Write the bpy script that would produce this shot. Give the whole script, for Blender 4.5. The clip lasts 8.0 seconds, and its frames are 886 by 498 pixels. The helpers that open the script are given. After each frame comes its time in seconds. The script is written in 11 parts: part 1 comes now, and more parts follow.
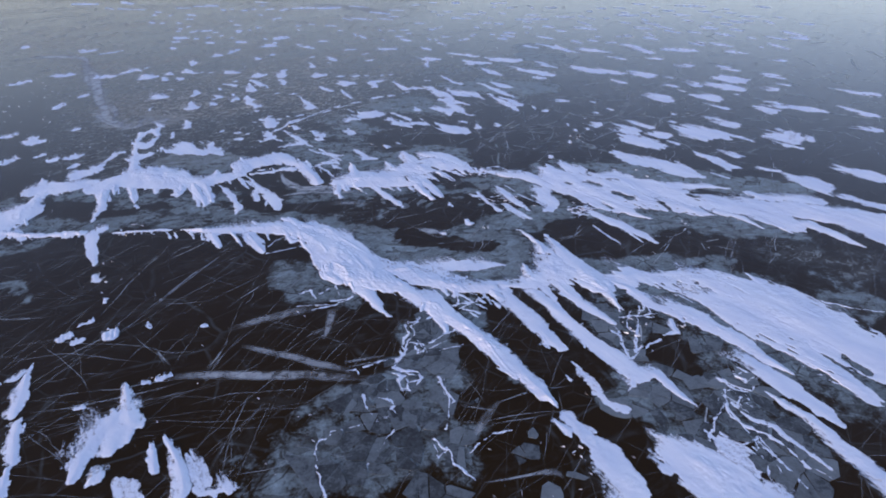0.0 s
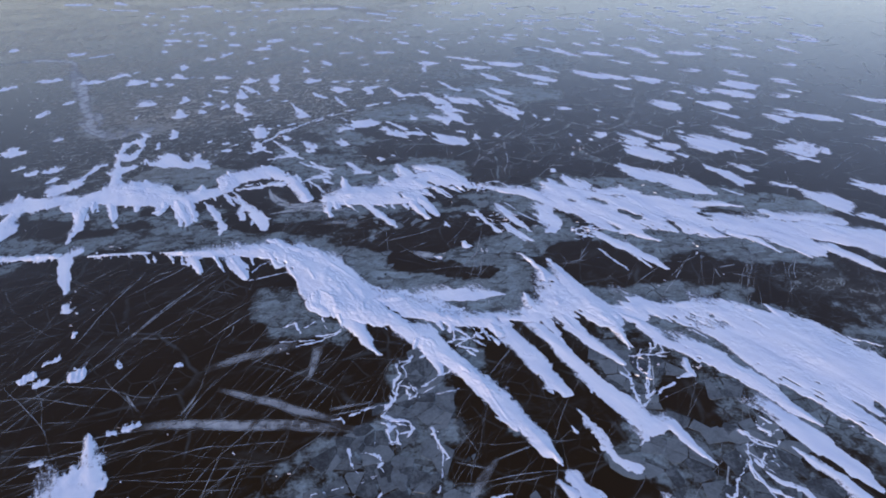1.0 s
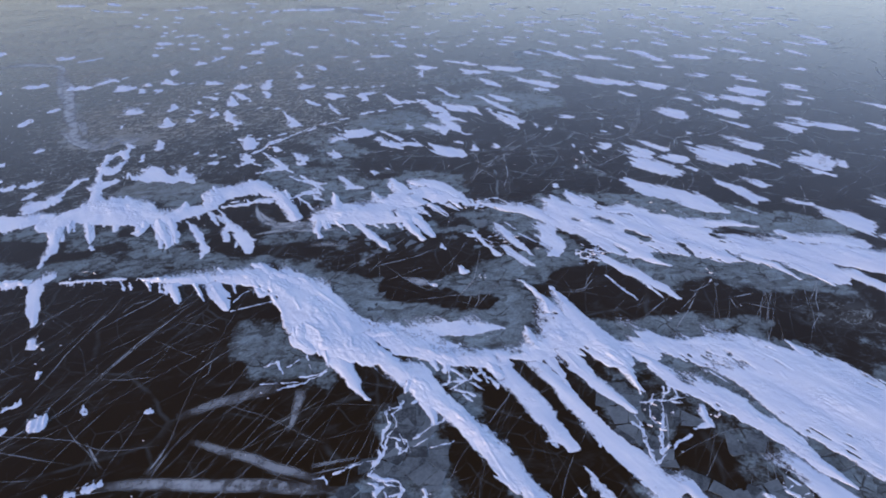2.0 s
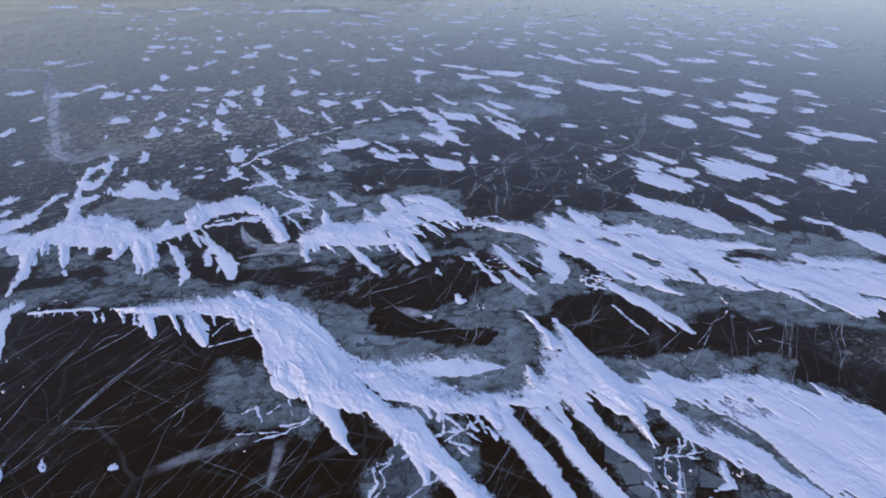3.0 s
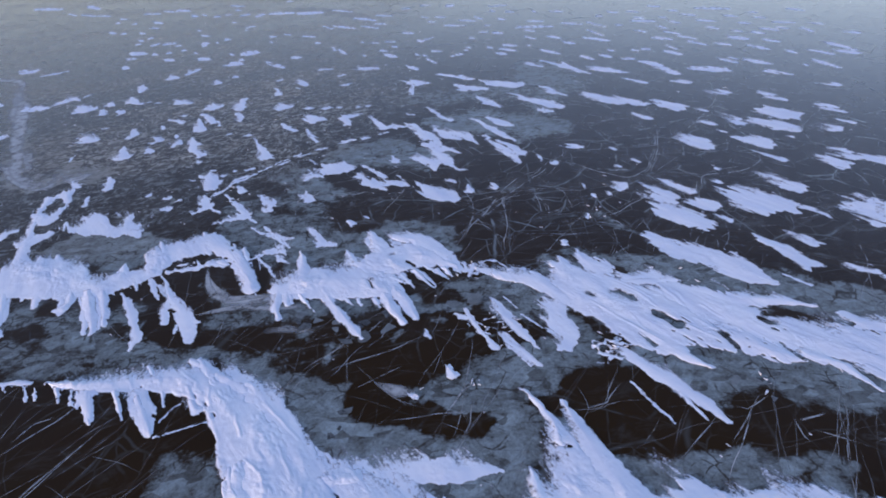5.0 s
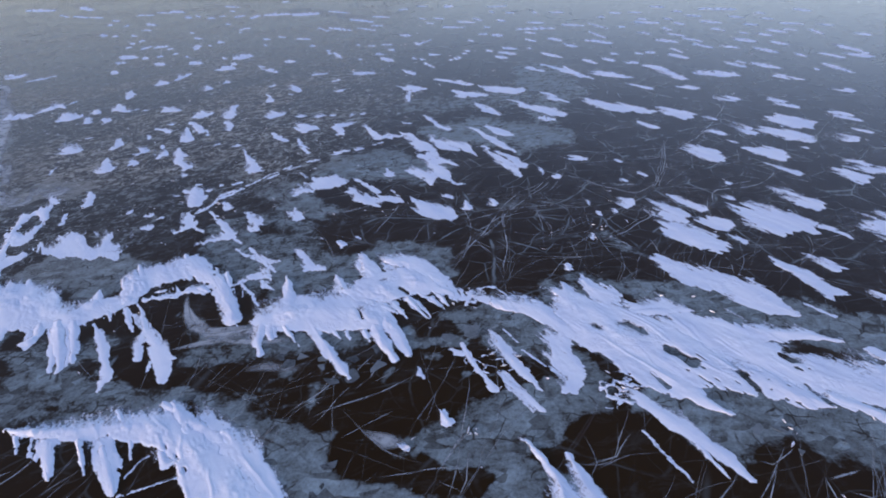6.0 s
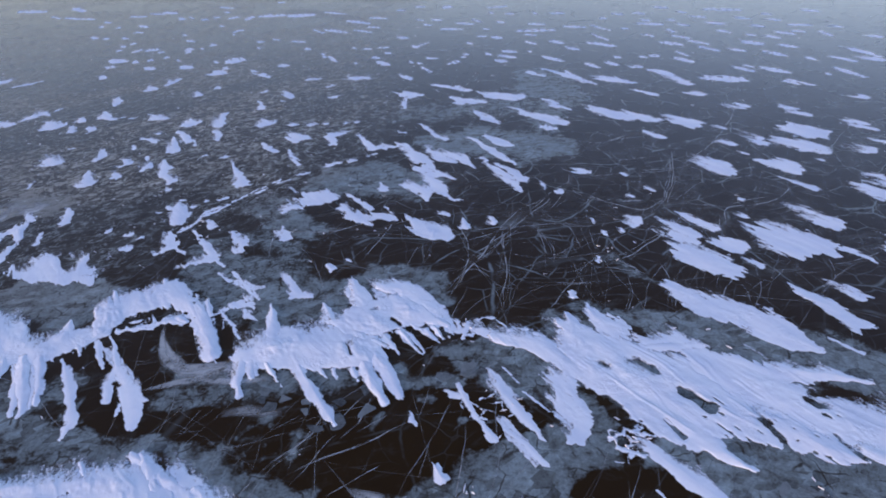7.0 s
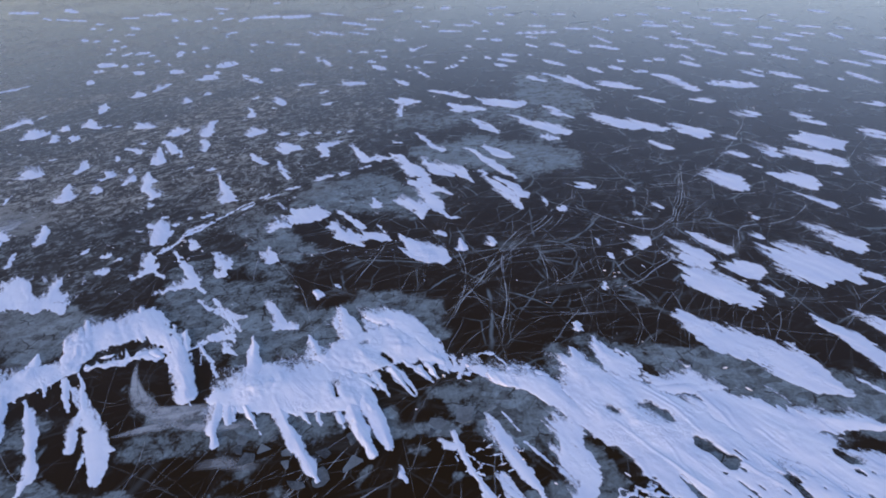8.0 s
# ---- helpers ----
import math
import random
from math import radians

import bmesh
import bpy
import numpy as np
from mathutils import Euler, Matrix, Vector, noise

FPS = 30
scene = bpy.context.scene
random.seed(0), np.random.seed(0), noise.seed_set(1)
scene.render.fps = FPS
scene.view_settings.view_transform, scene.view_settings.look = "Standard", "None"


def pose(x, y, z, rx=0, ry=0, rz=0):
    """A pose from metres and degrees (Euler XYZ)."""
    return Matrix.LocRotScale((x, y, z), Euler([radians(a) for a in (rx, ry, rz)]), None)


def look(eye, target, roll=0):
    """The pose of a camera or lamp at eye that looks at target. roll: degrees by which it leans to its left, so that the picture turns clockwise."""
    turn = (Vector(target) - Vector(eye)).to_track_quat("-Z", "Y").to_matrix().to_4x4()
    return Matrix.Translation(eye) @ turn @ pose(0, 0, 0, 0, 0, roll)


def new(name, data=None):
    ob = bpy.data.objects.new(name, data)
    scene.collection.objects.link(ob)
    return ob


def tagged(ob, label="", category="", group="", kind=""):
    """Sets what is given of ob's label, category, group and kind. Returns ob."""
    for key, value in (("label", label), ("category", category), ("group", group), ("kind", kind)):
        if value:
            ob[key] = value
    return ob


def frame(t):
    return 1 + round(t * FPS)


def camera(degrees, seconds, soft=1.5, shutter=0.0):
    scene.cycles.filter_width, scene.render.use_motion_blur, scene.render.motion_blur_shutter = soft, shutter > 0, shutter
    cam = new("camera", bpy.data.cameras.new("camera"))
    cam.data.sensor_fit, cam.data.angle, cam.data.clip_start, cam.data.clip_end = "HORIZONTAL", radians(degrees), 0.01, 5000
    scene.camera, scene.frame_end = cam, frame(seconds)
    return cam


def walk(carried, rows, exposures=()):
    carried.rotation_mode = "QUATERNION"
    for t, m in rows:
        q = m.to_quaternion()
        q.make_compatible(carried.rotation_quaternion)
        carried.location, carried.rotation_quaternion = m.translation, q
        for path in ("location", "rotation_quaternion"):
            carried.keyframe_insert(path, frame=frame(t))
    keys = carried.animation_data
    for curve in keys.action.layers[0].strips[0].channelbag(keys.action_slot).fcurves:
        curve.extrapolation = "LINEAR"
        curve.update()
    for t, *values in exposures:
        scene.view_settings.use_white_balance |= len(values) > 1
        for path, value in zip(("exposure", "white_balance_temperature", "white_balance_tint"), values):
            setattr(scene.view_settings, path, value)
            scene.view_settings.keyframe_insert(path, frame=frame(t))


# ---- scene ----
# ---------------------------------------------------------------- camera
cam = camera(78.0, 8.0, 1.8)
ROWS = [  # seconds, x, y, z, yaw, pitch, roll
    (0, 0.0000, 0.0000, 10.0000, 0.0000, -31.4888, -2.4540),
    (0.5, 0.1029, 0.7742, 10.0662, 0.0334, -31.5887, -2.5316),
    (1, 0.2059, 1.5472, 10.1301, 0.0667, -31.6886, -2.6092),
    (1.5, 0.3089, 2.3192, 10.1915, 0.1001, -31.7884, -2.6867),
    (2, 0.4120, 3.0901, 10.2505, 0.1334, -31.8883, -2.7643),
    (2.5, 0.5151, 3.8600, 10.3071, 0.1668, -31.9882, -2.8418),
    (3, 0.6182, 4.6287, 10.3613, 0.2001, -32.0881, -2.9194),
    (3.5, 0.7214, 5.3964, 10.4131, 0.2335, -32.1880, -2.9970),
    (4, 0.8246, 6.1630, 10.4625, 0.2668, -32.2878, -3.0745),
    (4.5, 0.9279, 6.9285, 10.5095, 0.3002, -32.3877, -3.1521),
    (5, 1.0312, 7.6929, 10.5540, 0.3335, -32.4876, -3.2296),
    (5.5, 1.1345, 8.4563, 10.5962, 0.3669, -32.5875, -3.3072),
    (6, 1.2379, 9.2186, 10.6359, 0.4002, -32.6874, -3.3848),
    (6.5, 1.3413, 9.9797, 10.6732, 0.4336, -32.7872, -3.4623),
    (7, 1.4447, 10.7399, 10.7081, 0.4669, -32.8871, -3.5399),
    (7.5, 1.5482, 11.4989, 10.7406, 0.5003, -32.9870, -3.6174),
    (8, 1.6517, 12.2568, 10.7707, 0.5336, -33.0869, -3.6950),
]
walk(cam, [(t, pose(x, y, z, 90 + pitch, 0, yaw) @ pose(0, 0, 0, 0, 0, roll)) for t, x, y, z, yaw, pitch, roll in ROWS],
     exposures=[(0, 1.37, 7750, 38), (8, 1.37, 7750, 38)])

# ---------------------------------------------------------------- sky and sun
SUN_HIGH, SUN_TURN = 10.0, -135.0   # degrees; the turn counts clockwise from +y
world = bpy.data.worlds.new("evening_sky")
scene.world = world
world.use_nodes = True
wn = world.node_tree
sky = wn.nodes.new("ShaderNodeTexSky")
sky.sky_type = "NISHITA"
sky.sun_disc = False
sky.sun_elevation, sky.sun_rotation = radians(SUN_HIGH), radians(SUN_TURN)
sky.air_density, sky.dust_density, sky.ozone_density = 1.0, 1.0, 3.2
wn.links.new(sky.outputs[0], wn.nodes["Background"].inputs[0])
wn.nodes["Background"].inputs[1].default_value = 0.15
sun_data = bpy.data.lights.new("sun", "SUN")
sun_data.energy, sun_data.angle, sun_data.color = 0.36, radians(14), (1.0, 0.80, 0.72)
sun = new("sun", sun_data)
az, el = radians(SUN_TURN), radians(SUN_HIGH)
toward = Vector((math.sin(az) * math.cos(el), math.cos(az) * math.cos(el), math.sin(el)))
sun.matrix_world = look(toward * 50, (0, 0, 0))


# ---------------------------------------------------------------- noise for shapes
def lattice(ix, iy, seed):
    """A fixed random number from 0 to 1 for each corner of a lattice."""
    h = (ix.astype(np.int64) * 374761393 + iy.astype(np.int64) * 668265263 + seed * 2246822519) & 0xFFFFFFFF
    h = ((h ^ (h >> 13)) * 1274126177) & 0xFFFFFFFF
    return ((h ^ (h >> 16)) & 0xFFFF) / 65535.0


def grain(x, y, seed):
    """Smooth noise from -1 to 1."""
    ix, iy = np.floor(x), np.floor(y)
    fx, fy = x - ix, y - iy
    fx, fy = fx * fx * (3 - 2 * fx), fy * fy * (3 - 2 * fy)
    a, b = lattice(ix, iy, seed), lattice(ix + 1, iy, seed)
    c, d = lattice(ix, iy + 1, seed), lattice(ix + 1, iy + 1, seed)
    return 2 * ((a * (1 - fx) + b * fx) * (1 - fy) + (c * (1 - fx) + d * fx) * fy) - 1


def inside(px, py, strokes):
    """How far inside a set of tapered strokes each place lies, in metres, and the breadth of the stroke there."""
    depth, broad = np.full(px.shape, -9.0), np.full(px.shape, 0.1)
    for stroke in strokes:
        for (ax, ay, ar), (bx, by, br) in zip(stroke[:-1], stroke[1:]):
            dx, dy = bx - ax, by - ay
            s = np.clip(((px - ax) * dx + (py - ay) * dy) / (dx * dx + dy * dy + 1e-9), 0, 1)
            r = ar + (br - ar) * s
            v = r - np.hypot(px - ax - s * dx, py - ay - s * dy)
            nearer = v > depth
            depth, broad = np.where(nearer, v, depth), np.where(nearer, r, broad)
    return depth, broad


# ---------------------------------------------------------------- materials
def material(name):
    mat = bpy.data.materials.new(name)
    mat.use_nodes = True
    return mat, mat.node_tree, mat.node_tree.nodes["Principled BSDF"]


def node(tree, kind, **values):
    n = tree.nodes.new(kind)
    for key, value in values.items():
        n.inputs[key.replace("_", " ")].default_value = value
    return n


def maths(tree, what, a, b=0.0, clamp=False):
    n = tree.nodes.new("ShaderNodeMath")
    n.operation, n.use_clamp = what, clamp
    for k, v in enumerate((a, b)):
        if isinstance(v, (int, float)):
            n.inputs[k].default_value = v
        else:
            tree.links.new(v, n.inputs[k])
    return n.outputs[0]


def blend(tree, factor, a, b):
    n = tree.nodes.new("ShaderNodeMix")
    n.data_type = "RGBA"
    for socket, v in ((n.inputs[0], factor), (n.inputs[6], a), (n.inputs[7], b)):
        if isinstance(v, (int, float)):
            socket.default_value = v
        elif isinstance(v, tuple):
            socket.default_value = (*v, 1)
        else:
            tree.links.new(v, socket)
    return n.outputs[2]


def ramp(tree, value, low, high):
    """0 below low, 1 above high."""
    n = tree.nodes.new("ShaderNodeMapRange")
    n.interpolation_type = "SMOOTHSTEP"
    n.inputs[1].default_value, n.inputs[2].default_value = low, high
    tree.links.new(value, n.inputs[0])
    return n.outputs[0]


def streaked(tree, along, across, turn):
    """Coordinates in metres, turned and stretched along the wind."""
    geo = tree.nodes.new("ShaderNodeNewGeometry")
    m = tree.nodes.new("ShaderNodeMapping")
    m.vector_type = "TEXTURE"
    m.inputs["Rotation"].default_value = (0, 0, radians(turn))
    m.inputs["Scale"].default_value = (along, across, 1)
    tree.links.new(geo.outputs["Position"], m.inputs[0])
    return m.outputs[0]


def cloud(tree, vector, scale, detail=4.0, rough=0.55, warp=0.0):
    n = node(tree, "ShaderNodeTexNoise", Scale=scale, Detail=detail, Roughness=rough, Distortion=warp)
    tree.links.new(vector, n.inputs["Vector"])
    return n.outputs["Fac"]


def relief(tree, bsdf, height, strength, distance):
    b = node(tree, "ShaderNodeBump", Strength=strength, Distance=distance)
    tree.links.new(height, b.inputs["Height"])
    tree.links.new(b.outputs[0], bsdf.inputs["Normal"])


WIND = -57.0


def make_ice():
    """Clear brown-black ice with clouds of frozen-in milk, floe seams and a web of healed cracks."""
    mat, tree, bsdf = material("lake_ice")
    flat = streaked(tree, 1, 1, 0)
    wind = streaked(tree, 3.0, 1, WIND + 35)
    zones = {}
    for name in ("frost", "rough", "web"):
        attribute = tree.nodes.new("ShaderNodeAttribute")
        attribute.attribute_name = name
        zones[name] = attribute.outputs["Fac"]
    level = zones["frost"]
    swept = ramp(tree, cloud(tree, streaked(tree, 2.0, 1, 20), 0.17, 3), 0.36, 0.60)   # stretches of smoother ice between
    rugged = maths(tree, "MULTIPLY", zones["rough"], maths(tree, "ADD", maths(tree, "MULTIPLY", swept, 0.7), 0.5))

    def centred(value, amount):
        return maths(tree, "MULTIPLY", maths(tree, "SUBTRACT", value, 0.5), amount)

    # milk in the ice: its border is ragged at three sizes, its body cloudy
    large, mid, fine = cloud(tree, flat, 0.8, 5, 0.6, 0.6), cloud(tree, flat, 2.8, 7, 0.66, 0.4), cloud(tree, flat, 11.0, 5, 0.7)
    edge = maths(tree, "ADD", level, maths(tree, "ADD", centred(large, 1.1), maths(tree, "ADD", centred(mid, 0.9), centred(fine, 0.5))))
    there = maths(tree, "MULTIPLY", ramp(tree, edge, 0.18, 0.54), ramp(tree, level, 0.02, 0.16))
    cells = tree.nodes.new("ShaderNodeTexVoronoi")
    cells.inputs["Scale"].default_value = 1.7
    tree.links.new(flat, cells.inputs["Vector"])
    tone = tree.nodes.new("ShaderNodeSeparateColor")
    tree.links.new(cells.outputs["Color"], tone.inputs[0])
    body = maths(tree, "ADD", maths(tree, "MULTIPLY", level, 0.48), maths(tree, "ADD", centred(mid, 1.4), maths(tree, "ADD", centred(large, 1.2), centred(fine, 1.0))))
    body = maths(tree, "ADD", maths(tree, "ADD", body, 0.19), centred(tone.outputs[0], 0.16), True)
    chips = tree.nodes.new("ShaderNodeTexVoronoi")
    chips.inputs["Scale"].default_value = 4.2
    tree.links.new(streaked(tree, 1.7, 1, WIND + 60), chips.inputs["Vector"])
    chip = tree.nodes.new("ShaderNodeSeparateColor")
    tree.links.new(chips.outputs["Color"], chip.inputs[0])
    cleared = maths(tree, "MULTIPLY", ramp(tree, chip.outputs[1], 0.62, 0.72), ramp(tree, large, 0.42, 0.56))
    body = maths(tree, "MULTIPLY", body, maths(tree, "SUBTRACT", 1.0, maths(tree, "MULTIPLY", cleared, 0.55)))
    seam = tree.nodes.new("ShaderNodeTexVoronoi")
    seam.feature = "DISTANCE_TO_EDGE"
    seam.inputs["Scale"].default_value = 1.7
    jog = node(tree, "ShaderNodeTexNoise", Scale=2.4, Detail=5.0)
    tree.links.new(flat, jog.inputs["Vector"])
    off = tree.nodes.new("ShaderNodeVectorMath")
    off.operation = "MULTIPLY_ADD"
    tree.links.new(jog.outputs["Color"], off.inputs[0])
    off.inputs[1].default_value = (0.3, 0.3, 0)
    tree.links.new(flat, off.inputs[2])
    tree.links.new(off.outputs[0], seam.inputs["Vector"])
    clear = maths(tree, "SUBTRACT", 1.0, ramp(tree, seam.outputs["Distance"], 0.005, 0.05))
    broken = ramp(tree, cloud(tree, flat, 1.1, 4, 0.6), 0.48, 0.6)
    body = maths(tree, "MULTIPLY", body, maths(tree, "SUBTRACT", 1.0, maths(tree, "MULTIPLY", clear, maths(tree, "MULTIPLY", broken, 0.8))))
    milky = maths(tree, "MULTIPLY", there, body, True)
    # rough ice: a crackle of pale wavering threads over a mottled ground
    threads = None
    for scale, wide, bright, turn in ((0.85, 0.042, 1.3, 38), (2.1, 0.05, 0.9, 28)):
        wavy = cloud(tree, streaked(tree, 1.5, 1, turn), scale, 5, 0.62, 0.9)
        thread = maths(tree, "SUBTRACT", 1.0, ramp(tree, maths(tree, "ABSOLUTE", maths(tree, "SUBTRACT", wavy, 0.5)), 0.0, wide))
        thread = maths(tree, "MULTIPLY", thread, maths(tree, "MULTIPLY", ramp(tree, cloud(tree, flat, 0.7 + scale, 5, 0.65), 0.42, 0.60), bright))
        threads = thread if threads is None else maths(tree, "MAXIMUM", threads, thread)
    mottle = maths(tree, "ADD", maths(tree, "MULTIPLY", ramp(tree, cloud(tree, streaked(tree, 2.2, 1, 32), 1.6, 7, 0.72, 0.5), 0.44, 0.66), 0.27), 0.02)
    crackle = maths(tree, "MULTIPLY", rugged, maths(tree, "MAXIMUM", threads, mottle))
    # faint milk and threads even in the clear ice
    haze = maths(tree, "MULTIPLY", ramp(tree, cloud(tree, streaked(tree, 2.0, 1, 14), 1.3, 7, 0.72, 0.8), 0.52, 0.72), maths(tree, "ADD", maths(tree, "MULTIPLY", zones["web"], 0.07), 0.055))
    wander = node(tree, "ShaderNodeTexNoise", Scale=0.5, Detail=3.0)
    tree.links.new(flat, wander.inputs["Vector"])
    bent = tree.nodes.new("ShaderNodeVectorMath")
    bent.operation = "MULTIPLY_ADD"
    tree.links.new(wander.outputs["Color"], bent.inputs[0])
    bent.inputs[1].default_value = (0.7, 0.7, 0)
    tree.links.new(flat, bent.inputs[2])
    lines = None
    for scale, wide, bright in ((0.30, 0.011, 0.46), (0.75, 0.014, 0.30)):
        v = tree.nodes.new("ShaderNodeTexVoronoi")
        v.feature = "DISTANCE_TO_EDGE"
        v.inputs["Scale"].default_value = scale
        tree.links.new(bent.outputs[0], v.inputs["Vector"])
        line = maths(tree, "MULTIPLY", maths(tree, "SUBTRACT", 1.0, ramp(tree, v.outputs["Distance"], 0.0, wide * 1.5)), bright)
        line = maths(tree, "MULTIPLY", line, ramp(tree, cloud(tree, flat, 0.8), 0.40, 0.6))
        lines = line if lines is None else maths(tree, "MAXIMUM", lines, line)
    lines = maths(tree, "MULTIPLY", lines, maths(tree, "ADD", maths(tree, "MULTIPLY", zones["web"], 0.9), 0.22))
    cover = maths(tree, "MAXIMUM", maths(tree, "MAXIMUM", milky, crackle), maths(tree, "MAXIMUM", haze, lines))
    deep = blend(tree, cloud(tree, flat, 0.25, 3), (0.019, 0.0095, 0.003), (0.030, 0.0155, 0.005))
    milk = blend(tree, maths(tree, "MULTIPLY", rugged, 0.85), (0.265, 0.37, 0.39), (0.36, 0.38, 0.34))
    tree.links.new(blend(tree, cover, deep, milk), bsdf.inputs["Base Color"])
    bsdf.inputs["IOR"].default_value = 1.31
    bsdf.inputs["Specular IOR Level"].default_value = 0.235
    bsdf.inputs["Specular Tint"].default_value = (1.0, 0.96, 0.85, 1)   # sky reflection tinted warm in the material, so dark ice looks browner
    rough = maths(tree, "ADD", maths(tree, "MULTIPLY", cloud(tree, flat, 2.0), 0.08), maths(tree, "MULTIPLY", cover, 0.45))
    tree.links.new(maths(tree, "ADD", rough, 0.12), bsdf.inputs["Roughness"])
    relief(tree, bsdf, maths(tree, "ADD", cloud(tree, wind, 2.5, 6, 0.6), maths(tree, "MULTIPLY", cover, 0.12)), 0.35, 0.02)
    return mat


def strewn(tree, bsdf, flat):
    """Snow thins out at its edges into streaks and grains, with bare ice between."""
    cover = tree.nodes.new("ShaderNodeAttribute")
    cover.attribute_name = "cover"
    drawn = cloud(tree, streaked(tree, 3.2, 1, WIND), 9.0, 5, 0.7)
    loose = maths(tree, "ADD", maths(tree, "MULTIPLY", drawn, 0.5), maths(tree, "MULTIPLY", cloud(tree, flat, 13.0, 5, 0.75), 0.5))
    there = maths(tree, "ADD", maths(tree, "MULTIPLY", cover.outputs["Fac"], 0.5), maths(tree, "MULTIPLY", loose, 1.6))
    tree.links.new(ramp(tree, there, 0.60, 0.96), bsdf.inputs["Alpha"])


def make_snow():
    """Wind-packed snow: long carved ridges, a crust of small scales, blue-white with age."""
    mat, tree, bsdf = material("wind_packed_snow")
    flat = streaked(tree, 1, 1, 0)
    strewn(tree, bsdf, flat)
    patchy = cloud(tree, streaked(tree, 3.0, 1, WIND), 1.2, 5, 0.6)
    tree.links.new(blend(tree, ramp(tree, patchy, 0.3, 0.7), (0.61, 0.735, 0.85), (0.763, 0.86, 0.925)), bsdf.inputs["Base Color"])
    bsdf.inputs["Roughness"].default_value = 0.65
    bsdf.inputs["Specular IOR Level"].default_value = 0.25

    def ridged(along, scale, turn):
        wave = cloud(tree, streaked(tree, along, 1, WIND + turn), scale, 5, 0.58, 0.5)
        return maths(tree, "SUBTRACT", 1.0, maths(tree, "MULTIPLY", maths(tree, "ABSOLUTE", maths(tree, "SUBTRACT", wave, 0.5)), 4.0), True)

    # soft carving everywhere, sharp scales and crumbs only where the crust broke
    carved = maths(tree, "MULTIPLY", cloud(tree, streaked(tree, 3.0, 1, WIND), 0.9, 3, 0.5, 0.3), 1.6)
    crisp = maths(tree, "MULTIPLY", ridged(3.6, 1.5, 6), ramp(tree, cloud(tree, flat, 0.55, 3), 0.52, 0.66))
    scales = maths(tree, "MULTIPLY", ridged(1.7, 6.0, 14), ramp(tree, cloud(tree, flat, 0.9, 4), 0.52, 0.66))
    height = maths(tree, "ADD", maths(tree, "ADD", carved, maths(tree, "MULTIPLY", crisp, 0.45)), maths(tree, "ADD", maths(tree, "MULTIPLY", scales, 0.34), maths(tree, "MULTIPLY", cloud(tree, flat, 16.0, 4, 0.7), 0.10)))
    relief(tree, bsdf, height, 0.36, 0.10)
    return mat


def make_vein():
    """Milky healed crack: dense in its middle, thinning to clear ice at its edges."""
    mat, tree, bsdf = material("healed_crack")
    flat = streaked(tree, 1, 1, 0)
    dense = tree.nodes.new("ShaderNodeAttribute")
    dense.attribute_name = "milk"
    broken = ramp(tree, cloud(tree, flat, 1.6, 6, 0.66), 0.34, 0.58)
    alpha = maths(tree, "MULTIPLY", dense.outputs["Fac"], maths(tree, "ADD", maths(tree, "MULTIPLY", broken, 1.0), 0.15), True)
    tree.links.new(alpha, bsdf.inputs["Alpha"])
    tree.links.new(blend(tree, cloud(tree, flat, 9.0), (0.30, 0.345, 0.355), (0.47, 0.535, 0.55)), bsdf.inputs["Base Color"])
    bsdf.inputs["Roughness"].default_value = 0.4
    bsdf.inputs["IOR"].default_value = 1.31
    return mat


def make_shard():
    mat, tree, bsdf = material("frosted_ice")
    flat = streaked(tree, 1, 1, 0)
    tree.links.new(blend(tree, cloud(tree, flat, 7.0, 5), (0.55, 0.62, 0.70), (0.86, 0.88, 0.90)), bsdf.inputs["Base Color"])
    bsdf.inputs["Roughness"].default_value = 0.28
    bsdf.inputs["IOR"].default_value = 1.31
    relief(tree, bsdf, cloud(tree, flat, 30.0, 4), 0.4, 0.01)
    return mat


def make_dusting():
    """Thin snow through which the ice still shows."""
    mat, tree, bsdf = material("thin_snow")
    wind = streaked(tree, 4.0, 1, WIND)
    tree.links.new(blend(tree, cloud(tree, wind, 1.5, 5, 0.65), (0.74, 0.76, 0.80), (0.88, 0.89, 0.90)), bsdf.inputs["Base Color"])
    bsdf.inputs["Roughness"].default_value = 0.7
    return mat


def make_floe():
    """Frozen-in plates, each of its own milkiness."""
    mat, tree, bsdf = material("milky_ice_plate")
    flat = streaked(tree, 1, 1, 0)
    info = tree.nodes.new("ShaderNodeObjectInfo")
    grains = maths(tree, "ADD", cloud(tree, flat, 2.2, 6, 0.7, 0.5), maths(tree, "MULTIPLY", cloud(tree, flat, 14.0, 4, 0.7), 0.5))
    milky = ramp(tree, maths(tree, "ADD", maths(tree, "MULTIPLY", info.outputs["Random"], 0.9), maths(tree, "MULTIPLY", grains, 2.2)), 1.3, 3.0)
    tree.links.new(blend(tree, milky, (0.035, 0.038, 0.037), (0.17, 0.215, 0.225)), bsdf.inputs["Base Color"])
    bsdf.inputs["IOR"].default_value = 1.31
    tree.links.new(maths(tree, "ADD", maths(tree, "MULTIPLY", milky, 0.4), 0.15), bsdf.inputs["Roughness"])
    relief(tree, bsdf, grains, 0.3, 0.01)
    return mat


ICE, SNOW, VEIN, SHARD, DUST, FLOE = make_ice(), make_snow(), make_vein(), make_shard(), make_dusting(), make_floe()


# ---------------------------------------------------------------- the lake's ice, one sheet to the horizon
FROST = []


def frost_zone(density, *strokes):
    FROST.append((density, strokes))


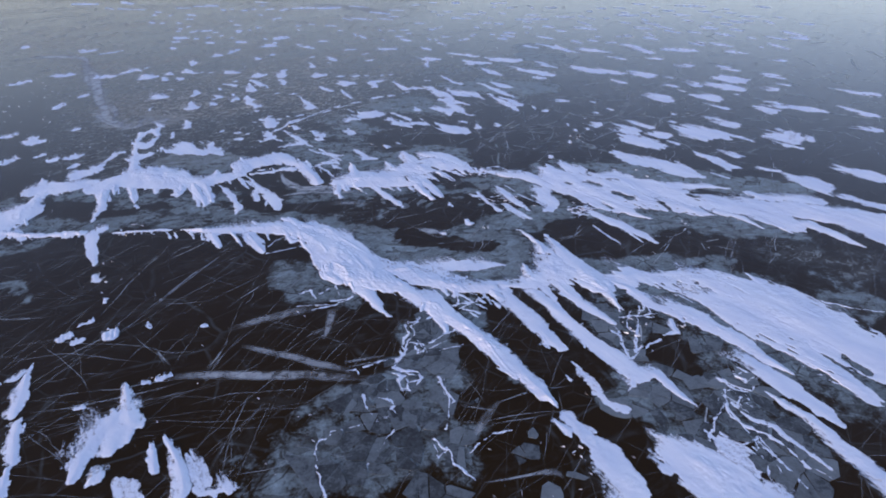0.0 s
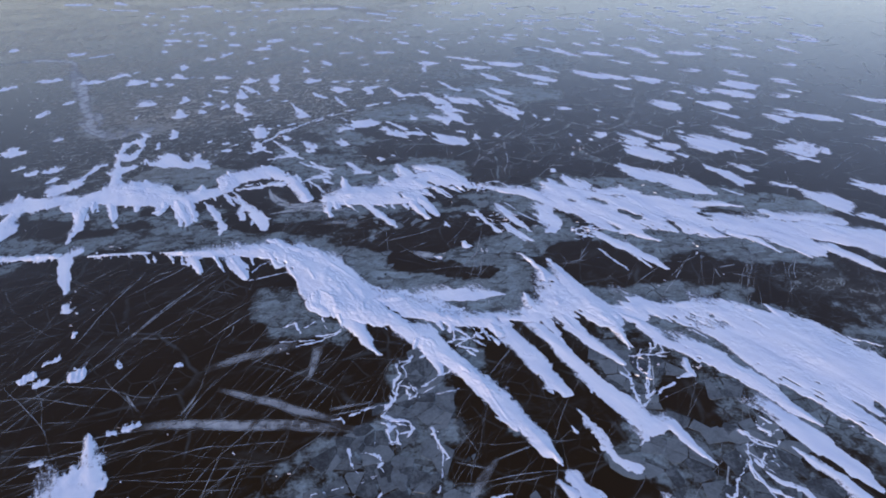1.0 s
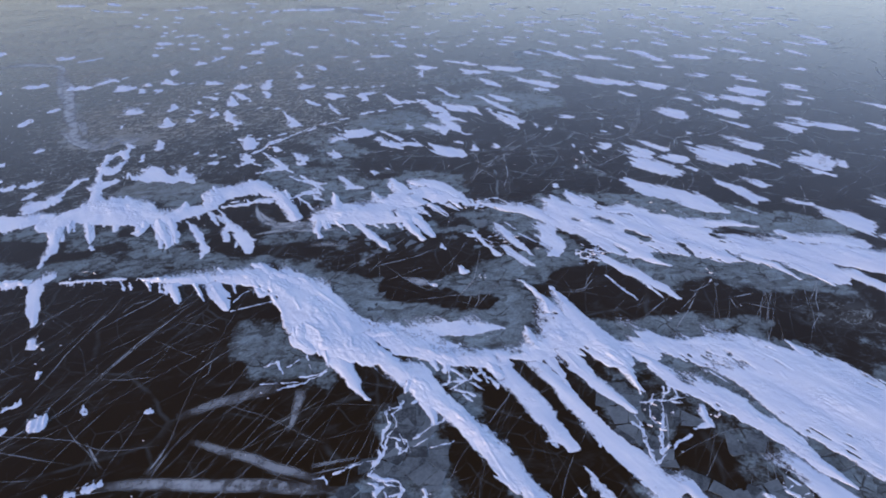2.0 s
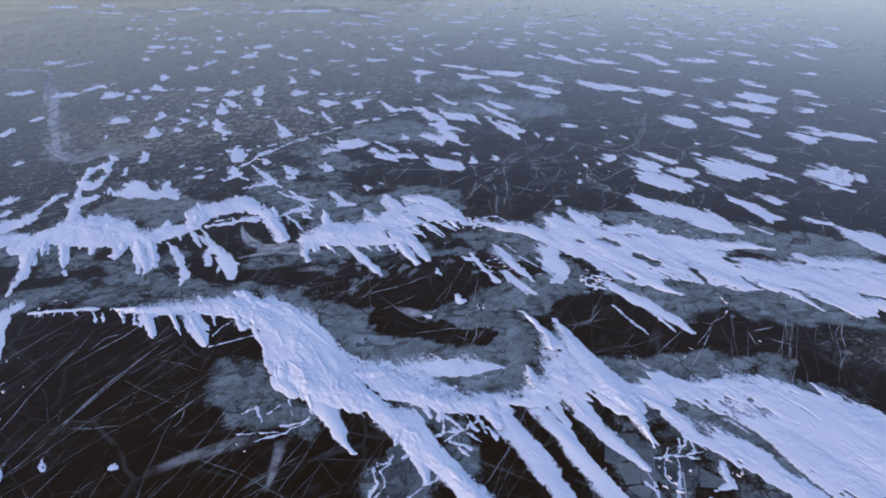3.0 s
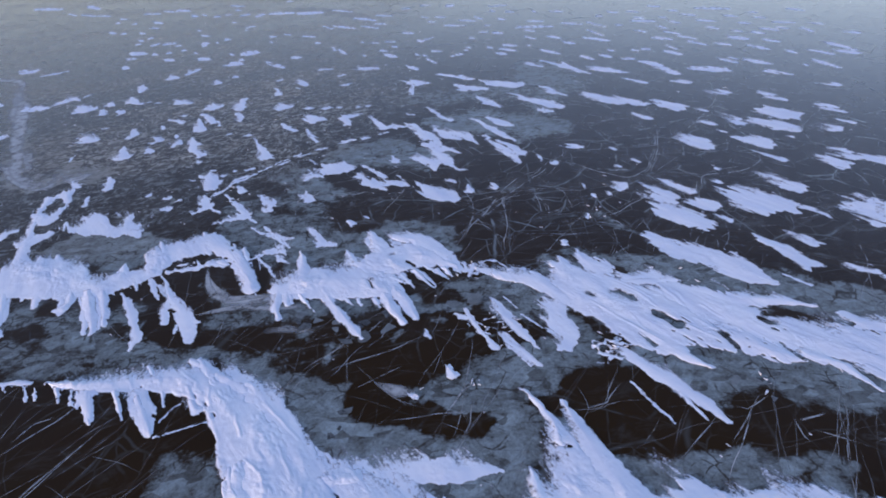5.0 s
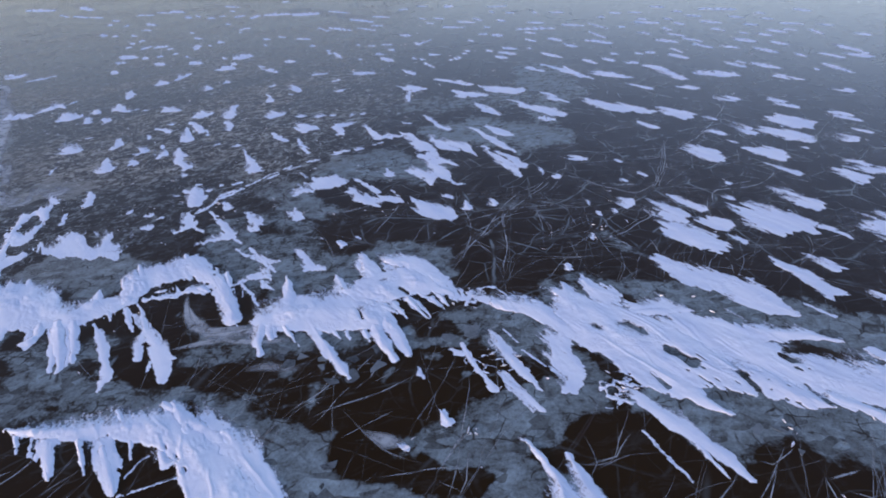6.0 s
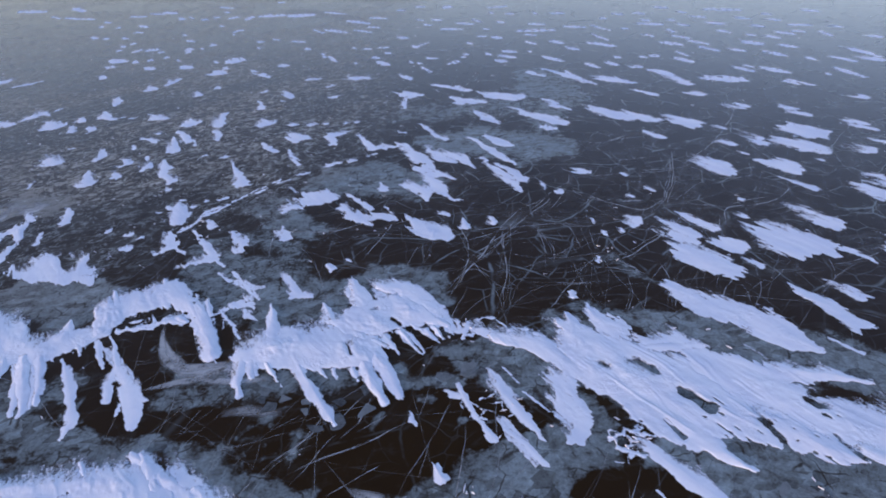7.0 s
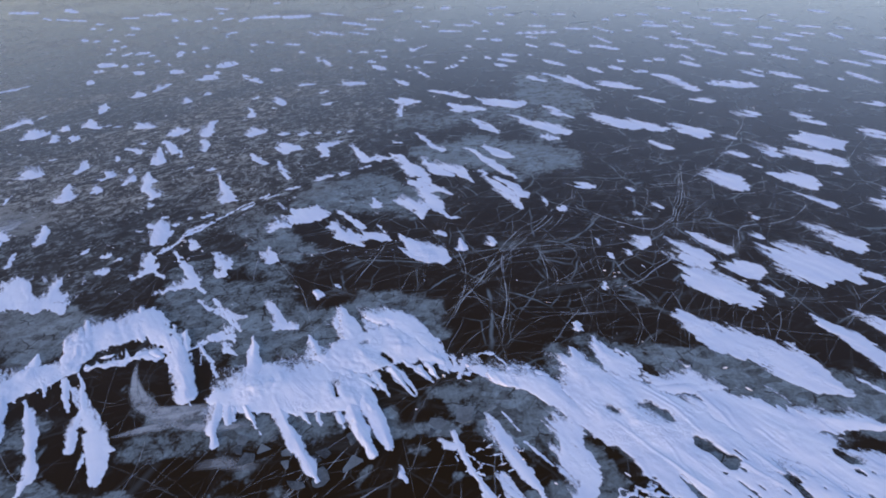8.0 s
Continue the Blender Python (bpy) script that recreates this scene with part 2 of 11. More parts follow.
frost_zone(0.10, [(-12, 28, 7), (-20, 60, 18), (-30, 110, 40)])
ROUGH = [[(-15, 31, 5), (-20, 60, 18), (-32, 110, 42)], [(-9, 33, 3), (-8, 45, 8)], [(10.97, 15.29, 0.508), (11.85, 14.81, 0.742), (12.81, 14.08, 0.951)]]   # crackled ice beyond the ridge
WEB = [[(4, 30, 7), (14, 40, 16), (32, 75, 34)]]   # netted with cracks
frost_zone(0.10, [(14, 30, 6), (30, 70, 20)])
frost_zone(0.62, [(-5.44, 15.53, 0.673), (-4.14, 14.13, 0.93), (-3, 13.61, 0.643)])
frost_zone(0.8, [(-3.41, 17.65, 0.688), (-1.27, 16.28, 1.13), (0.28, 15.26, 1.16), (1.96, 15.12, 1.098), (2.99, 16.31, 0.644)])
frost_zone(0.45, [(-3.45, 7.88, 1.162), (-2.01, 8.26, 1.186), (-0.48, 8.34, 0.959), (-0.02, 7.16, 0.655)])
frost_zone(0.5, [(-0.32, 11.6, 0.561), (-0.48, 10.71, 0.681), (-0.69, 9.18, 0.754)])
frost_zone(0.45, [(4.16, 12.68, 0.734), (5.41, 11, 1.129), (6.43, 9.88, 1.249), (6.99, 8.75, 1.142), (7.19, 7.49, 0.986)])
frost_zone(0.45, [(4.59, 9.42, 0.863), (5.07, 8.2, 0.955)])
frost_zone(0.7, [(0.05, 13.98, 0.424), (0.83, 12.51, 0.59)])
frost_zone(0.75, [(1.53, 10.18, 0.397), (1.73, 9.58, 0.306)])
frost_zone(0.75, [(5.22, 14.7, 0.637), (7.3, 14.88, 0.642)])
frost_zone(0.6, [(8.26, 14.97, 0.361), (9.58, 13.88, 0.41), (10.6, 12.92, 0.487), (11.9, 11.88, 0.614)])
frost_zone(0.5, [(-17.68, 19.55, 0.612), (-12.99, 19.23, 0.664), (-8.97, 19.25, 0.51), (-6.79, 18.59, 0.408)])
frost_zone(0.5, [(-16.45, 17.72, 0.746), (-15.38, 18.04, 0.504)])
frost_zone(0.55, [(-14.67, 15.06, 0.332), (-13.87, 14.69, 0.217)])
frost_zone(0.75, [(6.55, 18.51, 0.751), (7.8, 17.73, 0.934), (9.26, 17.62, 0.899), (10.58, 17.31, 0.841), (11.99, 16.41, 0.699)])
frost_zone(0.75, [(8.4, 21.75, 0.523), (9.73, 20.98, 0.83), (11.63, 20.5, 0.8), (14.37, 19.68, 0.925)])
frost_zone(0.75, [(2.91, 21.27, 1.013), (3.89, 20.58, 0.935), (4.58, 19.68, 0.602)])
frost_zone(0.75, [(2.2, 18.04, 0.649), (3.48, 18.28, 0.644), (4.51, 18.67, 0.533)])
frost_zone(0.6, [(0.03, 17.76, 0.258), (0.95, 17.8, 0.366), (2.16, 17.71, 0.428)])
frost_zone(0.5, [(-12.64, 19.74, 0.454), (-9.08, 19.47, 0.51), (-6.92, 19.56, 0.506), (-4.44, 19.12, 0.353)])
frost_zone(0.75, [(-13.26, 26.19, 0.639), (-11.18, 25.11, 1.135), (-10.04, 25, 0.819)])
frost_zone(0.6, [(-5.68, 25.84, 1.058), (-3.93, 24.8, 1.317), (-2.41, 24.65, 1.229)])
frost_zone(0.55, [(-1.19, 25.59, 0.837), (0.57, 24.97, 1.156), (1.2, 24.28, 0.473)])
frost_zone(0.45, [(-7.07, 23.18, 0.103), (-6.14, 22.08, 0.26), (-4.13, 21.58, 0.295)])
frost_zone(0.5, [(-12.41, 21.67, 0.441), (-10.89, 20.95, 0.426)])
frost_zone(0.55, [(-5.86, 21.12, 0.445), (-3.26, 20.9, 0.602), (-1.13, 21.32, 0.469)])
frost_zone(0.6, [(1.29, 21.74, 0.315), (2.25, 21.98, 0.319)])
frost_zone(0.6, [(-4.22, 24.03, 0.345), (-2.66, 21.77, 0.565), (-1.87, 21.38, 0.551)])
frost_zone(0.55, [(-4.17, 20.13, 0.294), (-3.54, 19.55, 0.19)])
frost_zone(0.6, [(7.01, 15.01, 0.449), (8.58, 15.07, 0.375)])
frost_zone(0.45, [(0.62, 16.8, 0.349), (0.9, 16.6, 0.374), (2.2, 16.7, 0.282)])
frost_zone(0.83, [(-3.92, 33.72, 1.092), (-1.68, 33.7, 1.731), (-0.17, 32.98, 1.393)])
frost_zone(0.75, [(-5.32, 30.37, 0.892), (-3.53, 28.99, 0.99), (-2.38, 28.15, 0.689)])
frost_zone(0.9, [(1.05, 37.28, 1.037), (3.56, 37.38, 1.932), (6.14, 36.17, 1.726), (6.92, 35.42, 0.817)])
frost_zone(0.68, [(7.55, 49, 1), (8.02, 45.26, 1.601)])
frost_zone(0.9, [(-17.26, 33.2, 0.968), (-16.21, 33.07, 0.578)])
frost_zone(0.9, [(-12.33, 26.15, 0.618), (-10.43, 25.71, 0.846)])
frost_zone(0.68, [(-7.14, 26.99, 0.775), (-5.21, 26.21, 0.747)])
frost_zone(0.45, [(8.21, 30.06, 0.312), (9.23, 30.24, 0.236)])
frost_zone(0.5, [(10.76, 20.41, 0.576), (13.88, 19.31, 0.552)])
frost_zone(0.2, [(10.02, 15.91, 0.79), (12.58, 15.33, 0.774), (14.44, 14.82, 0.761)])
frost_zone(0.25, [(10.76, 13.8, 0.651), (13.23, 13.31, 0.794)])
frost_zone(0.5, [(-18.59, 21.65, 0.685), (-16.24, 19.43, 0.42)])
frost_zone(0.5, [(-17.21, 22.64, 0.787), (-12.96, 21.66, 1.013)])
frost_zone(0.6, [(-0.73, 17.6, 0.272), (-0.04, 17.55, 0.188)])
frost_zone(0.55, [(-2.94, 19, 0.254), (-2.3, 19.15, 0.154)])
frost_zone(0.5, [(0.33, 16.82, 0.187), (1.19, 16.58, 0.24)])
frost_zone(0.5, [(-8.31, 33.5, 0.648), (-5.77, 31.28, 0.746)])
frost_zone(0.45, [(-0.83, 41.91, 1.362), (2.36, 42.26, 1.831), (5.61, 42.62, 1.848)])
frost_zone(0.5, [(8.65, 48.77, 1.281), (9.68, 44.93, 1.167)])
frost_zone(0.6, [(5.26, 14.21, 0.964), (7.01, 13.18, 1.661), (8.5, 11.74, 1.777), (9.64, 10.51, 1.769), (10.5, 9.45, 1.649)])
frost_zone(0.55, [(4.68, 22.79, 0.803), (6.74, 20.63, 1.188), (8.86, 19.07, 1.115), (10.94, 18.17, 0.92)])
frost_zone(0.95, [(-31.19, 50.98, 0.293), (-28.69, 46.85, 0.472), (-26.26, 43.25, 0.664), (-24.32, 40.15, 0.337), (-22.36, 36.83, 0.249)])
frost_zone(0.95, [(-21.81, 34.93, 0.394), (-19.83, 32.63, 0.283), (-18.2, 31.44, 0.334), (-17.4, 31.86, 0.531)])
frost_zone(0.8, [(-17.39, 32.58, 0.911), (-16.12, 32.42, 0.816)])
frost_zone(0.5, [(-53.65, 86.25, 5.373), (-51.16, 89.31, 5.839), (-46.12, 89.69, 4.187)])
frost_zone(0.5, [(-15.11, 81.25, 1.977), (-8.96, 75.64, 1.93), (-5.3, 69.84, 0.986)])
frost_zone(0.55, [(8.74, 48.91, 1.558), (9.21, 43.74, 1.353), (6.86, 38.35, 1.03)])
frost_zone(0.6, [(-2.62, 9.68, 0.628), (-1.67, 9.77, 0.632)])
frost_zone(0.6, [(-0.42, 12.13, 0.7), (-0.94, 11.01, 0.619), (-0.95, 9.87, 0.674)])
frost_zone(0.7, [(-3.94, 19.08, 0.421), (-2.7, 17.63, 0.456), (-1.93, 16.41, 0.448), (-0.76, 15.9, 0.319)])
frost_zone(-1, [(5.7, 10.79, 0.541), (6.16, 10.37, 0.525), (6.57, 10.05, 0.428)])
frost_zone(-1, [(0.79, 10.36, 0.397), (1.1, 9.63, 0.458), (1.75, 9.2, 0.261)])
frost_zone(-1, [(-2.42, 11.69, 0.385), (-1.83, 11.31, 0.375)])
frost_zone(-1, [(3.5, 12.88, 0.158), (3.83, 12.45, 0.25)])
frost_zone(-1, [(2.96, 10.47, 0.376), (3.48, 10.52, 0.302)])
frost_zone(-1, [(4.06, 17.57, 0.326), (5.24, 16.64, 0.586), (5.68, 15.7, 0.369)])
frost_zone(-0.8, [(-2.57, 28.13, 1.028), (-0.28, 27.35, 1.089), (1.67, 26.64, 0.93), (2.76, 25.89, 0.71)])
frost_zone(-0.7, [(3.28, 24.13, 0.603), (4.37, 24.57, 0.815), (6.33, 24.12, 0.674)])
frost_zone(-1, [(-1.48, 17.55, 0.294), (-0.26, 17.16, 0.575), (0.91, 16.78, 0.563), (1.75, 16.54, 0.407)])
frost_zone(0.75, [(4.71, 15.15, 0.266), (5.84, 15.16, 0.299), (6.96, 15.13, 0.398), (7.61, 14.84, 0.26), (8.72, 14.97, 0.295), (9.31, 14.33, 0.251), (9.92, 14.02, 0.185)])
frost_zone(-0.95, [(8.31, 16.29, 0.356), (9.25, 15.93, 0.836), (10.47, 15.66, 1.028), (11.21, 15.24, 1.201)])
frost_zone(0.7, [(0.13, 17.5, 0.083), (0.97, 17.54, 0.174), (1.78, 17.28, 0.206), (2.55, 16.84, 0.335), (3.31, 16.6, 0.264)])
frost_zone(0.7, [(1.71, 18.0, 0.286), (2.4, 18.39, 0.365), (3.22, 18.55, 0.368)])
frost_zone(0.75, [(-5.43, 18.88, 0.225), (-3.81, 18.31, 0.328), (-2.76, 17.71, 0.493), (-2.01, 16.78, 0.468), (-0.77, 16.25, 0.324), (0.2, 16.01, 0.223)])
frost_zone(-0.9, [(-1.51, 17.22, 0.171), (-0.68, 17.06, 0.238), (0.14, 16.73, 0.266), (1.07, 16.66, 0.332), (1.8, 16.7, 0.199)])
frost_zone(-0.8, [(-1.94, 18.61, 0.222), (-0.76, 18.63, 0.37), (0.42, 18.54, 0.442), (1.33, 18.93, 0.375), (2.01, 19.74, 0.313)])
frost_zone(0.8, [(-0.05, 21.17, 0.148), (0.67, 20.98, 0.188), (1.46, 20.99, 0.147)])
frost_zone(0.75, [(1.52, 21.51, 0.242), (1.62, 21.5, 0.242)])
frost_zone(0.75, [(2.23, 21.97, 0.199), (2.33, 21.97, 0.199)])
frost_zone(0.75, [(1.03, 20.29, 0.135), (1.12, 20.28, 0.134)])
frost_zone(0.75, [(-0.26, 19.57, 0.205), (-0.18, 19.57, 0.205)])
frost_zone(0.75, [(1.82, 19.56, 0.107), (1.91, 19.56, 0.107)])
frost_zone(0.48, [(-3.78, 8.48, 0.314), (-3.48, 7.66, 0.415), (-3.17, 6.99, 0.508), (-2.2, 6.94, 0.506)])
frost_zone(-0.9, [(-9.08, 30.46, 0.307), (-7.51, 32.5, 0.331), (-5.11, 34.71, 0.307), (-1.96, 36.71, 0.273)])
frost_zone(0.6, [(5.36, 23.95, 0.356), (5.89, 23.55, 0.443), (6.37, 23.06, 0.277)])
frost_zone(0.72, [(7.01, 22.69, 0.452), (8.28, 22.49, 0.535), (9.32, 22.2, 0.526), (10.61, 21.43, 0.585), (11.71, 20.82, 0.59)])
frost_zone(0.45, [(7.08, 25.92, 0.214), (7.75, 25.28, 0.277), (8.1, 24.84, 0.135)])
frost_zone(-0.7, [(-6.05, 20.35, 0.366), (-5.08, 20.09, 0.648), (-3.95, 19.65, 0.771), (-2.8, 19.22, 0.614)])
frost_zone(0.7, [(-10.64, 20.39, 0.441), (-8.87, 19.63, 0.421), (-7.26, 19.22, 0.342), (-6.13, 19.15, 0.245)])
frost_zone(0.5, [(-9.94, 20.83, 0.452), (-9.37, 21.3, 0.386), (-8.37, 20.42, 0.294)])
frost_zone(0.62, [(-5.32, 18.81, 0.266), (-3.93, 18.4, 0.389), (-3.05, 17.76, 0.435), (-2.69, 17.26, 0.42)])
frost_zone(0.7, [(1.52, 21.51, 0.273), (1.62, 21.5, 0.273)])
frost_zone(0.7, [(2.23, 21.97, 0.235), (2.33, 21.97, 0.235)])
frost_zone(0.7, [(1.03, 20.29, 0.161), (1.12, 20.28, 0.161)])
frost_zone(0.7, [(-0.26, 19.57, 0.241), (-0.18, 19.57, 0.24)])
frost_zone(0.7, [(1.82, 19.56, 0.134), (1.91, 19.56, 0.134)])
frost_zone(0.6, [(-3.8, 19.64, 0.182), (-3.65, 19.68, 0.128)])
frost_zone(0.6, [(-2.91, 19.1, 0.163), (-2.76, 19.14, 0.114)])
frost_zone(0.6, [(-4.24, 19.23, 0.123), (-4.09, 19.27, 0.086)])
frost_zone(0.6, [(-5.82, 20.73, 0.179), (-5.66, 20.78, 0.126)])
frost_zone(0.6, [(-3.37, 19.88, 0.114), (-3.21, 19.92, 0.08)])
frost_zone(0.5, [(-7.95, 26.15, 0.338), (-6.33, 26.39, 0.494), (-4.73, 26.88, 0.388)])
frost_zone(0.42, [(-7.7, 28.01, 0.498), (-5.48, 29.5, 0.681), (-4.22, 26.56, 0.519)])
frost_zone(0.3, [(-25.03, 40.84, 0.506), (-19.62, 32.95, 0.526), (-17.1, 32.62, 0.579)])
frost_zone(-0.9, [(10.01, 19.75, 0.18), (10.92, 19.77, 0.361), (11.88, 19.52, 0.386)])



def sheet_mesh(name, xs, ys, z, keep=None):
    """A mesh over the lattice xs by ys with heights z; keep says which cells are built."""
    nx, ny = len(xs), len(ys)
    gx, gy = np.meshgrid(xs, ys)
    co = np.stack([gx.ravel(), gy.ravel(), z.ravel()], 1)
    i = (np.arange(ny - 1)[:, None] * nx + np.arange(nx - 1)[None]).ravel()
    quads = np.stack([i, i + 1, i + nx + 1, i + nx], 1)
    if keep is not None:
        quads = quads[keep.ravel()]
        used, quads = np.unique(quads, return_inverse=True)
        co, quads = co[used], quads.reshape(-1, 4)
    me = bpy.data.meshes.new(name)
    me.vertices.add(len(co))
    me.vertices.foreach_set("co", co.ravel())
    me.loops.add(quads.size)
    me.loops.foreach_set("vertex_index", quads.ravel().astype(np.int32))
    me.polygons.add(len(quads))
    me.polygons.foreach_set("loop_start", np.arange(0, quads.size, 4, dtype=np.int32))
    me.polygons.foreach_set("use_smooth", np.ones(len(quads), dtype=bool))
    me.update(calc_edges=True)
    return me, co


def ground():
    far = [60.0 * 1.35 ** k for k in range(1, 15)]
    xs = np.array(sorted([-36 - f for f in far] + list(np.arange(-36, 28.01, 0.14)) + [28 + f for f in far]))
    ys = np.array(sorted([-f for f in far[:6]] + [-30, -15, -5] + list(np.arange(2, 58, 0.14)) + list(np.arange(58, 130, 1.5)) + [130 + f for f in far]))
    me, co = sheet_mesh("ground", xs, ys, np.zeros((len(ys), len(xs))))
    level = np.zeros(len(co))
    x, y = co[:, 0], co[:, 1]
    wx = x + 0.55 * grain(x / 1.3, y / 1.0, 71) + 0.3 * grain(x / 0.45, y / 0.4, 72)
    wy = y + 0.45 * grain(x / 1.2, y / 1.1, 73) + 0.25 * grain(x / 0.4, y / 0.45, 74)
    for density, strokes in FROST:
        depth, broad = inside(wx, wy, strokes)
        if density < 0:   # clear windows in the milky ice
            level = level * (1 + density * np.clip(0.5 + depth / (0.5 * np.maximum(broad, 0.2)), 0, 1))
            continue
        level = np.maximum(level, density * np.clip(0.5 + depth / (0.7 * np.maximum(broad, 0.25)), 0, 1))
    me.attributes.new("frost", "FLOAT", "POINT").data.foreach_set("value", level.astype(np.float32))
    for name, strokes in (("rough", ROUGH), ("web", WEB)):
        depth, broad = inside(wx, wy, strokes)
        share = np.clip(0.5 + depth / np.clip(1.2 * broad, 0.8, 6.0), 0, 1)
        me.attributes.new(name, "FLOAT", "POINT").data.foreach_set("value", share.astype(np.float32))
    me.materials.append(ICE)
    return tagged(new("ground", me), "dark clear lake ice with milky frost and healed cracks", "lake ice", kind="structure")


GROUND = ground()


# ---------------------------------------------------------------- snow
LABELS = {
    "ridge": ("thin broken line of snow along a pressure crack in dark ice", "snow ridge"),
    "rim": ("narrow crusted line of snow along a crack in the ice", "snow line"),
    "crest": ("curved white snow drift heaped behind a pressure ridge", "snow drift"),
    "field": ("broad wind-carved snow drift with long tongues over dark ice", "snow drift"),
    "tongue": ("narrow wind-drawn tongue of packed snow on dark ice", "snow tongue"),
    "patch": ("flat ragged patch of wind-packed snow on dark ice", "snow patch"),
    "dusting": ("thin dusting of loose snow grains on dark ice", "snow dusting"),
    "clump": ("peaked snow patch tapering to windward on bare ice", "snow patch"),
    "slab": ("thin ragged drift of snow with a feathered windward point", "snow drift"),
    "far": ("distant thin patch of snow on grey ice", "snow patch"),
    "lump": ("small lump of packed snow on dark ice", "snow lump"),
}
made = 0


CRESTS = []   # sharp wind-cut ridges on the drifts


def crest_line(*stroke):
    CRESTS.append([(x, y, 0.6 * r) for x, y, r in stroke])


crest_line((6.43, 21.84, 0.086), (6.85, 21.44, 0.112), (7.25, 20.72, 0.053))
crest_line((7.67, 21.56, 0.084), (7.99, 20.58, 0.106), (8.2, 19.95, 0.063))
crest_line((8.49, 20.39, 0.052), (8.91, 19.75, 0.087))
crest_line((5.4, 20.77, 0.08), (6.38, 19.49, 0.111), (6.87, 18.92, 0.071))
crest_line((8.13, 19.8, 0.075), (8.6, 19.08, 0.107))
crest_line((9.98, 20.61, 0.079), (10.41, 19.65, 0.099))
crest_line((6.37, 21.74, 0.063), (6.88, 21.18, 0.091), (7.2, 20.41, 0.073))
crest_line((7.47, 19.99, 0.071), (7.91, 19.39, 0.096), (8.36, 18.92, 0.053))
crest_line((8.56, 20.35, 0.058), (8.9, 19.74, 0.084))
crest_line((7.6, 21.46, 0.062), (7.85, 20.93, 0.06))
crest_line((8.11, 21.02, 0.06), (8.15, 20.59, 0.059))
crest_line((6.33, 20.22, 0.058), (6.63, 19.26, 0.082))
crest_line((9.38, 19.33, 0.068), (9.72, 18.74, 0.079))
crest_line((10.46, 18.99, 0.053), (10.59, 18.47, 0.078))
crest_line((9.82, 18.36, 0.051), (10.25, 17.94, 0.062))
crest_line((10.66, 19.19, 0.041), (11.12, 18.68, 0.066))
crest_line((7.26, 14.11, 0.037), (7.38, 13.74, 0.054))
crest_line((7.26, 13.4, 0.035), (7.47, 13.12, 0.052))
crest_line((8.51, 13.82, 0.042), (8.82, 13.44, 0.071), (9.06, 13.0, 0.046))
crest_line((8.72, 12.92, 0.045), (8.72, 12.7, 0.045))
crest_line((5.68, 14.21, 0.05), (5.75, 13.91, 0.049))
crest_line((6.47, 14.31, 0.038), (6.5, 14.08, 0.049))
crest_line((6.74, 14.07, 0.037), (6.82, 13.84, 0.049))
crest_line((7.7, 14.01, 0.037), (7.82, 13.78, 0.048))
crest_line((3.56, 13.96, 0.061), (3.73, 13.4, 0.071))
crest_line((-1.27, 14.49, 0.051), (-0.89, 13.81, 0.085), (-0.62, 13.32, 0.047))
crest_line((-1.83, 14.92, 0.066), (-1.36, 14.19, 0.1))
crest_line((-3.27, 14.84, 0.052), (-2.86, 14.13, 0.087))
crest_line((-2.42, 15.28, 0.067), (-2.25, 14.62, 0.09))
crest_line((-4.36, 17.0, 0.075), (-4.09, 16.39, 0.101))
crest_line((-3.77, 17.39, 0.092), (-3.2, 16.82, 0.133), (-2.65, 16.19, 0.071))
crest_line((-5.43, 18.07, 0.063), (-4.91, 16.84, 0.104))
crest_line((-3.12, 16.04, 0.085), (-2.61, 15.21, 0.121))
crest_line((-3.82, 15.72, 0.083), (-3.21, 15.17, 0.107))
crest_line((-6.56, 18.89, 0.054), (-6.11, 18.47, 0.078), (-5.74, 18.22, 0.051))
crest_line((-5.33, 17.69, 0.062), (-5.07, 17.27, 0.072))
crest_line((-7.72, 18.42, 0.052), (-7.27, 17.95, 0.088))
crest_line((-5.03, 17.88, 0.063), (-4.67, 17.58, 0.086))
crest_line((-7.37, 19.02, 0.068), (-7.34, 18.7, 0.079))
crest_line((-6.84, 24.64, 0.058), (-6.0, 23.39, 0.095), (-5.45, 22.55, 0.065))
crest_line((-3.06, 22.2, 0.051), (-2.74, 21.63, 0.073))
crest_line((-3.09, 22.21, 0.051), (-2.61, 21.47, 0.085), (-2.08, 20.57, 0.057))
crest_line((-1.14, 22.31, 0.064), (-0.6, 21.32, 0.096), (-0.24, 20.52, 0.057))
crest_line((-2.26, 21.82, 0.05), (-1.97, 21.42, 0.06))
crest_line((-1.64, 21.86, 0.05), (-1.19, 21.22, 0.06))
crest_line((1.07, 11.37, 0.06), (1.53, 10.28, 0.085), (1.96, 9.41, 0.053))


